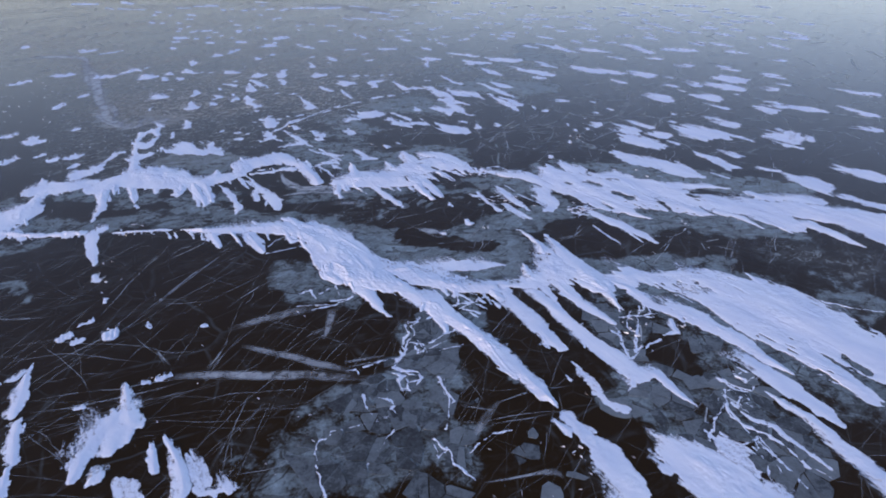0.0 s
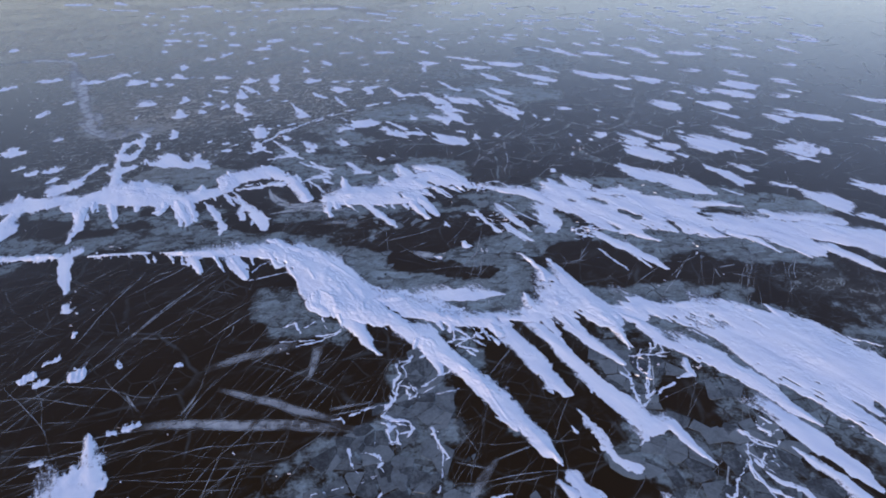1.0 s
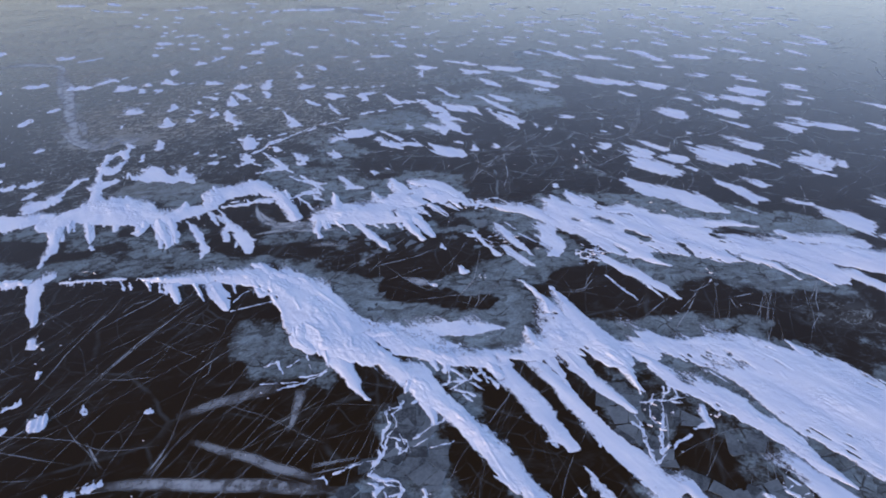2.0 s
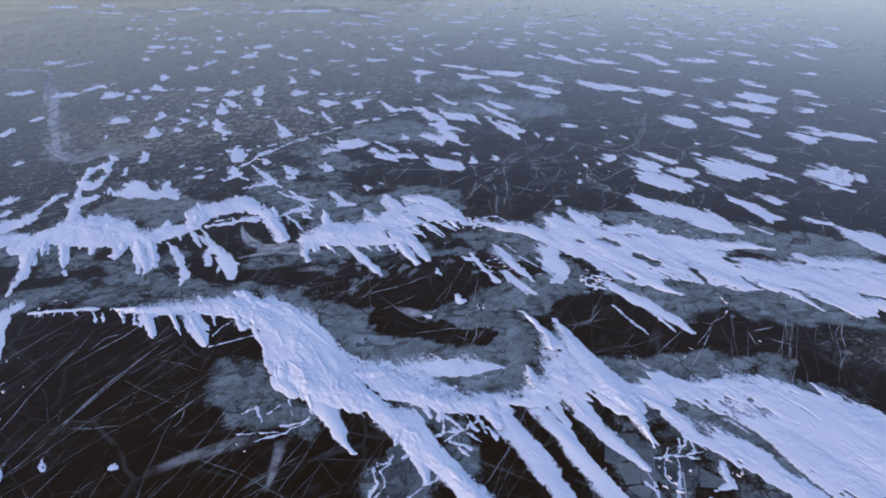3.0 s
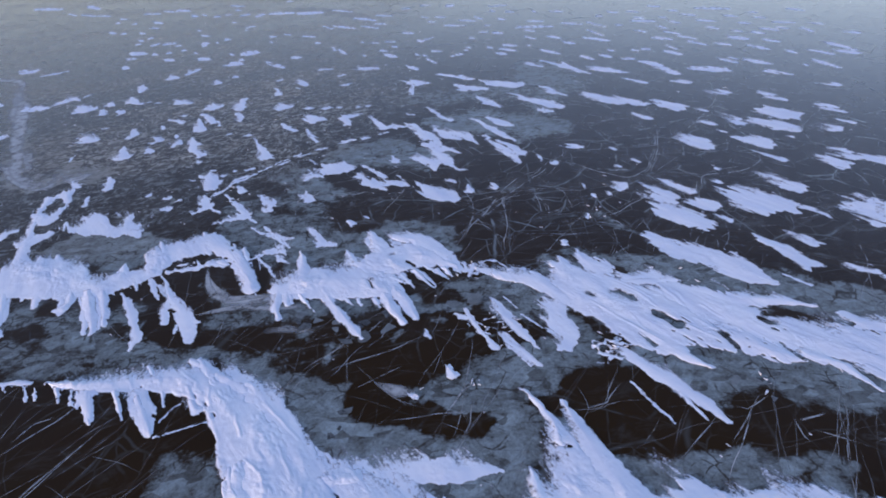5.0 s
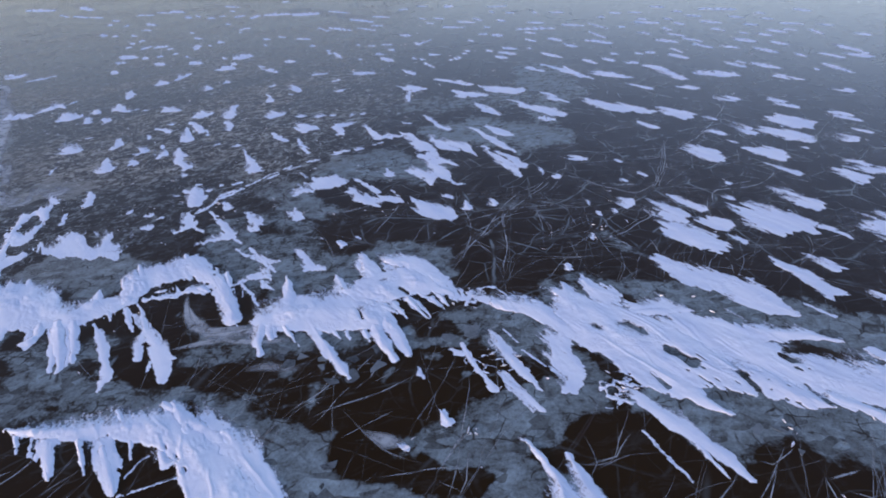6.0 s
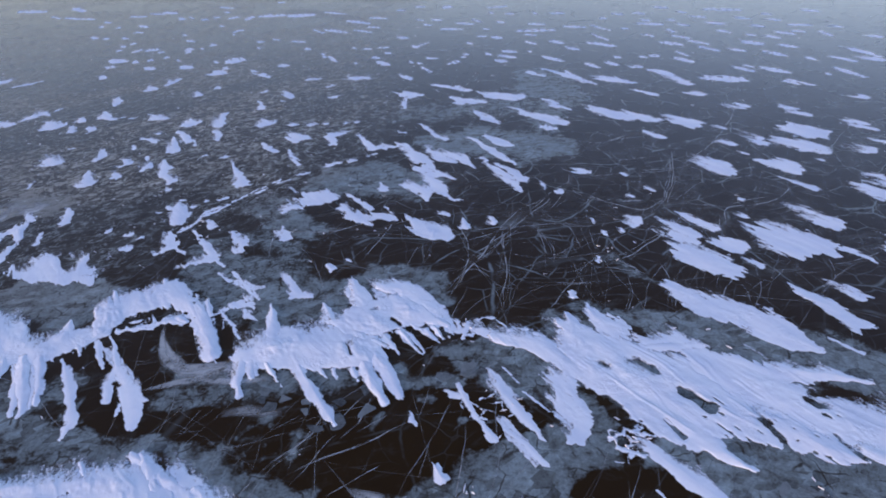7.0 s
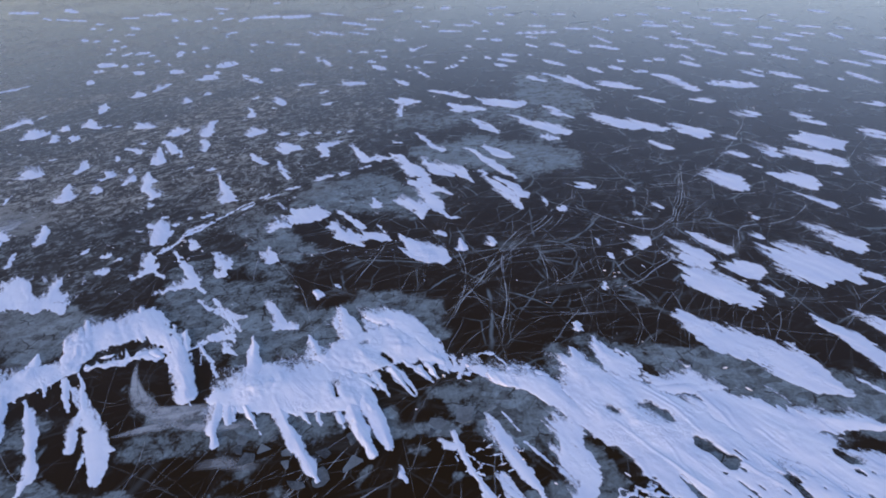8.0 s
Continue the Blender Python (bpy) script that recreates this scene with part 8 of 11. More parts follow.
snow_drift("far", 0.02, [(0.41, 52.37, 0.106), (0.48, 52.05, 0.191)], [(0.66, 51.87, 0.105), (0.76, 51.41, 0.188)], [(0.95, 51.22, 0.103), (1.02, 50.91, 0.186)])
snow_drift("far", 0.02, [(5.47, 55.55, 0.092), (5.53, 54.98, 0.165)], [(5.67, 55.41, 0.092), (5.74, 54.84, 0.165)])
snow_drift("far", 0.02, [(6.95, 56.02, 0.107), (6.99, 55.52, 0.192)], [(7.21, 56.02, 0.107), (7.27, 55.26, 0.191)], [(7.49, 55.88, 0.106), (7.54, 55.12, 0.19)], [(7.77, 55.59, 0.106), (7.8, 55.1, 0.19)])
snow_drift("far", 0.02, [(6.37, 54.68, 0.102), (6.41, 54.23, 0.184)], [(6.62, 54.63, 0.102), (6.68, 53.97, 0.183)], [(6.88, 54.52, 0.102), (6.94, 53.74, 0.182)], [(7.14, 54.28, 0.101), (7.2, 53.62, 0.182)], [(7.41, 53.98, 0.101), (7.45, 53.55, 0.182)])
snow_drift("far", 0.02, [(6.06, 53.2, 0.103), (6.11, 52.71, 0.186)], [(6.3, 53.24, 0.104), (6.38, 52.51, 0.185)], [(6.59, 53.01, 0.103), (6.63, 52.51, 0.185)])
snow_drift("far", 0.02, [(9.68, 53.32, 0.111), (9.7, 52.81, 0.2)], [(9.93, 53.19, 0.111), (9.95, 52.43, 0.198)], [(10.18, 52.99, 0.11), (10.2, 52.1, 0.197)], [(10.43, 52.64, 0.109), (10.44, 51.9, 0.196)], [(10.68, 52.24, 0.109), (10.68, 51.75, 0.195)])
snow_drift("far", 0.02, [(8.88, 55.43, 0.093), (8.9, 54.98, 0.168)])
snow_drift("far", 0.02, [(11.11, 58.61, 0.111), (11.11, 58.11, 0.201)], [(11.36, 58.43, 0.111), (11.35, 57.69, 0.199)], [(11.6, 58.12, 0.11), (11.59, 57.38, 0.198)], [(11.84, 57.67, 0.109), (11.83, 57.19, 0.197)])
snow_drift("far", 0.02, [(13.66, 70.65, 0.147), (13.64, 70.13, 0.266)], [(14.06, 70.55, 0.147), (14.02, 69.79, 0.264)], [(14.44, 70.18, 0.146), (14.42, 69.67, 0.264)])
snow_drift("far", 0.02, [(11.85, 71.41, 0.149), (11.84, 70.63, 0.268)])
snow_drift("far", 0.02, [(7.72, 49.61, 0.094), (7.75, 49.23, 0.169)], [(7.95, 49.63, 0.094), (7.99, 49.07, 0.168)], [(8.21, 49.44, 0.093), (8.23, 49.07, 0.168)])
snow_drift("far", 0.02, [(20.11, 63.18, 0.154), (20.04, 62.74, 0.277)], [(20.53, 63.09, 0.153), (20.42, 62.43, 0.275)], [(20.93, 62.94, 0.153), (20.8, 62.17, 0.274)], [(21.31, 62.67, 0.152), (21.2, 62.02, 0.273)], [(21.68, 62.34, 0.151), (21.6, 61.91, 0.273)])
snow_drift("far", 0.02, [(25.72, 61.86, 0.126), (25.61, 61.44, 0.227)], [(26.03, 61.77, 0.125), (25.86, 61.14, 0.226)], [(26.32, 61.62, 0.125), (26.12, 60.89, 0.225)], [(26.58, 61.35, 0.125), (26.41, 60.73, 0.224)], [(26.82, 61.03, 0.124), (26.7, 60.62, 0.223)])
snow_drift("far", 0.02, [(23.25, 61.92, 0.115), (23.16, 61.5, 0.208)], [(23.46, 61.69, 0.115), (23.33, 61.08, 0.207)], [(23.62, 61.23, 0.114), (23.53, 60.83, 0.206)])
snow_drift("far", 0.02, [(21.56, 60.01, 0.129), (21.48, 59.55, 0.233)], [(21.65, 59.34, 0.128), (21.56, 58.9, 0.23)])
snow_drift("far", 0.02, [(25.32, 58.61, 0.132), (25.22, 58.24, 0.238)], [(25.54, 58.32, 0.131), (25.4, 57.77, 0.236)], [(25.72, 57.83, 0.13), (25.62, 57.46, 0.235)])
snow_drift("far", 0.02, [(21.12, 57.74, 0.108), (21.05, 57.38, 0.196)], [(21.34, 57.56, 0.108), (21.23, 57.02, 0.194)], [(21.55, 57.34, 0.108), (21.42, 56.71, 0.193)], [(21.74, 57.01, 0.107), (21.63, 56.49, 0.192)], [(21.91, 56.65, 0.106), (21.84, 56.3, 0.192)])
snow_drift("far", 0.02, [(21.64, 55.78, 0.114), (21.56, 55.44, 0.205)], [(21.85, 55.54, 0.113), (21.74, 55.04, 0.204)], [(22.05, 55.27, 0.112), (21.92, 54.69, 0.202)], [(22.23, 54.9, 0.112), (22.12, 54.41, 0.201)], [(22.4, 54.5, 0.111), (22.33, 54.17, 0.2)])
snow_drift("far", 0.02, [(19.38, 55.82, 0.129), (19.3, 55.37, 0.233)], [(19.68, 55.71, 0.129), (19.57, 55.04, 0.231)], [(19.98, 55.53, 0.128), (19.84, 54.75, 0.23)], [(20.26, 55.23, 0.128), (20.14, 54.58, 0.229)], [(20.52, 54.87, 0.127), (20.43, 54.44, 0.228)])
snow_drift("far", 0.02, [(21.61, 53.71, 0.117), (21.52, 53.3, 0.211)], [(21.82, 53.49, 0.116), (21.69, 52.88, 0.209)], [(22.02, 53.21, 0.116), (21.86, 52.51, 0.207)], [(22.19, 52.82, 0.115), (22.05, 52.23, 0.206)], [(22.34, 52.39, 0.114), (22.25, 52.0, 0.205)])
snow_drift("far", 0.02, [(18.61, 51.06, 0.112), (18.55, 50.64, 0.202)], [(18.83, 50.88, 0.112), (18.73, 50.27, 0.2)], [(19.04, 50.65, 0.111), (18.91, 49.94, 0.199)], [(19.22, 50.3, 0.11), (19.12, 49.71, 0.198)], [(19.4, 49.91, 0.109), (19.32, 49.52, 0.197)])
snow_drift("far", 0.02, [(19.4, 52.75, 0.097), (19.34, 52.43, 0.176)], [(19.51, 52.41, 0.097), (19.42, 51.94, 0.174)], [(19.6, 51.99, 0.096), (19.51, 51.53, 0.172)], [(19.67, 51.49, 0.095), (19.61, 51.19, 0.171)])
snow_drift("far", 0.02, [(23.43, 52.49, 0.104), (23.34, 52.12, 0.188)], [(23.66, 52.39, 0.104), (23.51, 51.84, 0.187)], [(23.85, 52.19, 0.104), (23.7, 51.64, 0.186)], [(24.02, 51.89, 0.103), (23.92, 51.53, 0.186)])
snow_drift("far", 0.02, [(25.37, 54.62, 0.123), (25.2, 54.03, 0.221)], [(25.62, 54.53, 0.123), (25.37, 53.66, 0.219)], [(25.85, 54.36, 0.122), (25.55, 53.34, 0.218)], [(26.03, 54.02, 0.121), (25.77, 53.17, 0.217)], [(26.19, 53.61, 0.12), (26.01, 53.05, 0.216)])
snow_drift("far", 0.02, [(27.38, 53.0, 0.102), (27.24, 52.59, 0.184)], [(27.56, 52.85, 0.102), (27.35, 52.26, 0.183)], [(27.72, 52.66, 0.101), (27.48, 51.97, 0.182)], [(27.84, 52.36, 0.101), (27.63, 51.78, 0.181)], [(27.94, 52.01, 0.1), (27.8, 51.62, 0.18)])
snow_drift("far", 0.02, [(25.3, 51.36, 0.127), (25.19, 50.98, 0.229)], [(25.52, 51.12, 0.126), (25.35, 50.57, 0.227)], [(25.73, 50.84, 0.126), (25.52, 50.2, 0.225)], [(25.9, 50.46, 0.124), (25.72, 49.92, 0.224)], [(26.05, 50.03, 0.123), (25.93, 49.68, 0.222)])
snow_drift("far", 0.02, [(26.65, 56.59, 0.096), (26.55, 56.24, 0.174)], [(26.86, 56.51, 0.096), (26.7, 56.0, 0.173)], [(27.01, 56.24, 0.096), (26.9, 55.91, 0.172)])
snow_drift("far", 0.02, [(27.96, 55.84, 0.123), (27.8, 55.38, 0.221)], [(28.15, 55.62, 0.122), (27.92, 54.94, 0.219)], [(28.26, 55.15, 0.121), (28.1, 54.7, 0.218)])
snow_drift("far", 0.02, [(29.21, 57.0, 0.114), (29.05, 56.53, 0.206)], [(29.44, 56.88, 0.114), (29.19, 56.19, 0.205)], [(29.65, 56.71, 0.114), (29.35, 55.89, 0.204)], [(29.8, 56.39, 0.113), (29.55, 55.71, 0.203)], [(29.94, 56.03, 0.112), (29.77, 55.57, 0.202)])
snow_drift("far", 0.02, [(30.51, 56.96, 0.126), (30.38, 56.61, 0.228)], [(30.81, 56.85, 0.126), (30.61, 56.34, 0.227)], [(31.03, 56.56, 0.125), (30.9, 56.22, 0.226)])
snow_drift("far", 0.02, [(32.24, 56.28, 0.115), (32.09, 55.91, 0.207)], [(32.29, 55.89, 0.114), (32.06, 55.34, 0.205)], [(32.3, 55.4, 0.113), (32.07, 54.86, 0.203)], [(32.26, 54.81, 0.111), (32.11, 54.47, 0.201)])
snow_drift("far", 0.02, [(31.05, 50.74, 0.122), (30.89, 50.38, 0.22)], [(31.19, 50.47, 0.121), (30.96, 49.93, 0.218)], [(31.32, 50.15, 0.12), (31.04, 49.53, 0.216)], [(31.39, 49.73, 0.119), (31.16, 49.21, 0.214)], [(31.45, 49.28, 0.118), (31.29, 48.94, 0.213)])
snow_drift("far", 0.02, [(28.76, 48.78, 0.117), (28.65, 48.53, 0.211)], [(28.94, 48.55, 0.116), (28.79, 48.18, 0.209)], [(29.11, 48.29, 0.115), (28.93, 47.86, 0.208)], [(29.24, 47.96, 0.115), (29.09, 47.6, 0.206)], [(29.37, 47.6, 0.114), (29.27, 47.36, 0.205)])
snow_drift("far", 0.02, [(27.02, 49.04, 0.093), (26.89, 48.69, 0.168)], [(27.18, 48.93, 0.093), (26.99, 48.41, 0.167)], [(27.27, 48.63, 0.092), (27.14, 48.28, 0.166)])
snow_drift("far", 0.02, [(27.32, 46.28, 0.145), (27.2, 45.98, 0.262)], [(27.44, 45.83, 0.144), (27.27, 45.4, 0.259)], [(27.54, 45.36, 0.142), (27.34, 44.86, 0.255)], [(27.61, 44.81, 0.14), (27.44, 44.4, 0.252)], [(27.66, 44.25, 0.138), (27.55, 43.98, 0.249)])
snow_drift("far", 0.02, [(21.51, 47.77, 0.1), (21.43, 47.41, 0.181)], [(21.69, 47.62, 0.1), (21.56, 47.1, 0.179)], [(21.86, 47.43, 0.099), (21.7, 46.81, 0.178)], [(22.0, 47.13, 0.099), (21.87, 46.62, 0.177)], [(22.13, 46.8, 0.098), (22.04, 46.46, 0.177)])
snow_drift("far", 0.02, [(22.99, 47.41, 0.143), (22.89, 47.06, 0.258)], [(23.28, 47.18, 0.142), (23.13, 46.66, 0.255)], [(23.55, 46.91, 0.141), (23.37, 46.31, 0.253)], [(23.78, 46.54, 0.14), (23.63, 46.04, 0.251)], [(24.0, 46.13, 0.138), (23.9, 45.8, 0.25)])
snow_drift("far", 0.02, [(22.35, 48.01, 0.082), (22.29, 47.77, 0.147)], [(22.48, 47.85, 0.081), (22.38, 47.5, 0.146)], [(22.57, 47.57, 0.081), (22.5, 47.33, 0.146)])
snow_drift("far", 0.02, [(18.82, 46.08, 0.188), (18.69, 45.42, 0.337)], [(19.32, 46.07, 0.188), (19.13, 45.1, 0.334)], [(19.81, 45.98, 0.188), (19.57, 44.84, 0.332)], [(20.26, 45.69, 0.186), (20.04, 44.74, 0.331)], [(20.68, 45.33, 0.185), (20.53, 44.69, 0.33)])
snow_drift("far", 0.02, [(16.18, 48.28, 0.109), (16.13, 47.83, 0.195)], [(16.39, 48.11, 0.108), (16.31, 47.46, 0.194)], [(16.59, 47.9, 0.108), (16.49, 47.13, 0.192)], [(16.77, 47.56, 0.107), (16.68, 46.91, 0.191)], [(16.94, 47.16, 0.106), (16.88, 46.74, 0.19)])
snow_drift("far", 0.02, [(16.74, 46.7, 0.101), (16.67, 46.17, 0.182)], [(16.81, 46.39, 0.1), (16.7, 45.61, 0.179)], [(16.86, 45.94, 0.099), (16.75, 45.18, 0.177)], [(16.89, 45.36, 0.098), (16.82, 44.87, 0.176)])
snow_drift("far", 0.02, [(12.26, 47.42, 0.153), (12.24, 46.91, 0.274)], [(12.62, 47.23, 0.152), (12.59, 46.49, 0.271)], [(12.97, 46.98, 0.151), (12.93, 46.11, 0.269)], [(13.31, 46.58, 0.15), (13.28, 45.86, 0.267)], [(13.65, 46.13, 0.148), (13.62, 45.66, 0.266)])
snow_drift("far", 0.02, [(12.22, 50.88, 0.1), (12.21, 50.34, 0.18)], [(12.4, 50.73, 0.1), (12.37, 49.92, 0.179)], [(12.57, 50.43, 0.099), (12.54, 49.63, 0.177)], [(12.73, 49.97, 0.098), (12.71, 49.46, 0.177)])
snow_drift("far", 0.02, [(13.82, 50.87, 0.109), (13.79, 50.38, 0.195)], [(14.03, 50.72, 0.108), (13.98, 50.01, 0.194)], [(14.22, 50.32, 0.107), (14.19, 49.84, 0.193)])
snow_drift("far", 0.02, [(14.95, 49.5, 0.094), (14.92, 49.13, 0.17)], [(15.2, 49.53, 0.094), (15.14, 48.97, 0.169)], [(15.43, 49.45, 0.094), (15.37, 48.89, 0.169)], [(15.65, 49.27, 0.094), (15.61, 48.9, 0.169)])
snow_drift("far", 0.02, [(14.75, 52.22, 0.09), (14.72, 51.75, 0.162)], [(14.94, 52.11, 0.09), (14.91, 51.65, 0.162)])
snow_drift("far", 0.02, [(16.52, 51.88, 0.107), (16.47, 51.48, 0.192)], [(16.78, 51.79, 0.106), (16.73, 51.39, 0.192)])
snow_drift("far", 0.02, [(17.25, 51.94, 0.096), (17.2, 51.55, 0.172)], [(17.5, 51.99, 0.096), (17.42, 51.4, 0.172)], [(17.73, 51.83, 0.095), (17.67, 51.43, 0.172)])
snow_drift("far", 0.02, [(19.23, 58.66, 0.136), (19.15, 58.14, 0.245)], [(19.45, 58.22, 0.135), (19.37, 57.71, 0.243)])
snow_drift("far", 0.02, [(18.07, 61.58, 0.101), (18.01, 61.1, 0.183)], [(18.33, 61.59, 0.101), (18.27, 61.1, 0.183)])
snow_drift("far", 0.02, [(14.04, 57.04, 0.149), (14.01, 56.63, 0.269)], [(14.4, 56.81, 0.148), (14.36, 56.2, 0.266)], [(14.77, 56.53, 0.147), (14.71, 55.82, 0.264)], [(15.12, 56.13, 0.146), (15.07, 55.53, 0.263)], [(15.46, 55.69, 0.145), (15.42, 55.29, 0.262)])
snow_drift("far", 0.02, [(15.84, 63.6, 0.137), (15.81, 63.22, 0.247)], [(16.09, 63.1, 0.135), (16.05, 62.55, 0.244)], [(16.34, 62.56, 0.134), (16.28, 61.93, 0.241)], [(16.56, 61.92, 0.133), (16.51, 61.4, 0.239)], [(16.78, 61.26, 0.131), (16.75, 60.91, 0.237)])
snow_drift("far", 0.02, [(13.52, 63.87, 0.135), (13.5, 63.41, 0.244)], [(13.89, 63.81, 0.135), (13.86, 63.14, 0.243)], [(14.25, 63.7, 0.135), (14.21, 62.91, 0.242)], [(14.61, 63.45, 0.134), (14.57, 62.79, 0.241)], [(14.96, 63.15, 0.134), (14.93, 62.71, 0.241)])
snow_drift("far", 0.02, [(10.33, 49.21, 0.13), (10.34, 48.66, 0.234)], [(10.52, 48.73, 0.129), (10.53, 47.93, 0.23)], [(10.7, 48.2, 0.127), (10.71, 47.28, 0.227)], [(10.89, 47.53, 0.125), (10.89, 46.77, 0.224)], [(11.07, 46.81, 0.123), (11.07, 46.32, 0.221)])
snow_drift("far", 0.02, [(12.05, 55.78, 0.117), (12.04, 55.25, 0.21)], [(12.32, 55.68, 0.117), (12.3, 54.9, 0.209)], [(12.57, 55.3, 0.116), (12.56, 54.78, 0.208)])
snow_drift("far", 0.02, [(14.99, 60.05, 0.112), (14.96, 59.72, 0.202)], [(15.15, 59.56, 0.111), (15.11, 59.07, 0.2)], [(15.3, 59.03, 0.11), (15.26, 58.47, 0.197)], [(15.44, 58.42, 0.108), (15.41, 57.95, 0.195)], [(15.58, 57.78, 0.107), (15.56, 57.47, 0.194)])
snow_drift("far", 0.02, [(17.54, 66.69, 0.124), (17.48, 66.12, 0.223)], [(17.82, 66.5, 0.123), (17.76, 65.93, 0.222)])
snow_drift("far", 0.02, [(21.22, 68.17, 0.136), (21.13, 67.65, 0.245)], [(21.54, 68.03, 0.136), (21.41, 67.27, 0.244)], [(21.81, 67.61, 0.135), (21.73, 67.11, 0.243)])
snow_drift("far", 0.02, [(19.14, 68.48, 0.136), (19.08, 67.96, 0.246)], [(19.49, 68.41, 0.136), (19.39, 67.64, 0.245)], [(19.8, 68.05, 0.136), (19.73, 67.53, 0.244)])
snow_drift("far", 0.02, [(24.13, 70.52, 0.15), (24.02, 69.96, 0.271)], [(24.5, 70.39, 0.15), (24.33, 69.57, 0.269)], [(24.81, 69.96, 0.149), (24.69, 69.42, 0.268)])
snow_drift("far", 0.02, [(25.34, 67.43, 0.139), (25.2, 66.85, 0.25)], [(25.6, 67.13, 0.138), (25.47, 66.55, 0.249)])
snow_drift("far", 0.02, [(28.25, 67.9, 0.228), (28.13, 67.47, 0.412)], [(28.89, 67.72, 0.228), (28.71, 67.08, 0.409)], [(29.51, 67.48, 0.227), (29.29, 66.73, 0.407)], [(30.09, 67.12, 0.225), (29.9, 66.49, 0.405)], [(30.64, 66.71, 0.224), (30.51, 66.29, 0.404)])
snow_drift("far", 0.02, [(23.11, 64.09, 0.131), (23.0, 63.57, 0.237)], [(23.38, 63.86, 0.131), (23.27, 63.34, 0.236)])
snow_drift("far", 0.02, [(20.89, 64.61, 0.132), (20.8, 64.08, 0.239)], [(21.18, 64.38, 0.132), (21.09, 63.85, 0.238)])
snow_drift("far", 0.02, [(28.91, 63.19, 0.117), (28.79, 62.8, 0.211)], [(29.19, 63.11, 0.116), (29.0, 62.51, 0.21)], [(29.43, 62.92, 0.116), (29.24, 62.32, 0.209)], [(29.63, 62.61, 0.115), (29.5, 62.22, 0.208)])
snow_drift("far", 0.02, [(31.95, 64.18, 0.131), (31.76, 63.65, 0.237)], [(32.2, 63.95, 0.131), (32.01, 63.42, 0.236)])
snow_drift("far", 0.02, [(31.19, 61.72, 0.122), (31.04, 61.3, 0.22)], [(31.46, 61.61, 0.122), (31.24, 61.0, 0.219)], [(31.65, 61.27, 0.121), (31.5, 60.86, 0.218)])
snow_drift("far", 0.02, [(31.55, 59.18, 0.131), (31.43, 58.86, 0.238)], [(31.89, 59.11, 0.131), (31.71, 58.63, 0.237)], [(32.22, 58.99, 0.131), (32.0, 58.44, 0.236)], [(32.5, 58.79, 0.13), (32.32, 58.32, 0.235)], [(32.77, 58.54, 0.13), (32.65, 58.23, 0.235)])
snow_drift("far", 0.02, [(35.91, 64.92, 0.14), (35.73, 64.5, 0.252)], [(36.17, 64.71, 0.139), (35.91, 64.08, 0.25)], [(36.39, 64.37, 0.138), (36.12, 63.75, 0.249)], [(36.55, 63.93, 0.137), (36.38, 63.52, 0.248)])
snow_drift("far", 0.02, [(34.16, 57.81, 0.113), (34.0, 57.45, 0.205)], [(34.41, 57.72, 0.113), (34.17, 57.19, 0.204)], [(34.56, 57.43, 0.112), (34.4, 57.07, 0.203)])
snow_drift("far", 0.02, [(22.92, 44.28, 0.088), (22.85, 44.03, 0.158)], [(23.05, 44.13, 0.087), (22.94, 43.75, 0.157)], [(23.17, 43.9, 0.087), (23.05, 43.53, 0.156)], [(23.25, 43.61, 0.086), (23.18, 43.36, 0.156)])
snow_drift("far", 0.02, [(26.02, 45.23, 0.077), (25.9, 44.89, 0.138)], [(26.15, 45.14, 0.077), (26.02, 44.8, 0.138)])
snow_drift("far", 0.02, [(28.63, 59.73, 0.133), (28.5, 59.34, 0.241)], [(28.93, 59.59, 0.133), (28.74, 59.02, 0.239)], [(29.16, 59.24, 0.132), (29.03, 58.86, 0.238)])
snow_drift("far", 0.02, [(25.69, 64.93, 0.146), (25.58, 64.46, 0.263)], [(26.04, 64.79, 0.146), (25.87, 64.1, 0.262)], [(26.33, 64.39, 0.145), (26.21, 63.94, 0.261)])



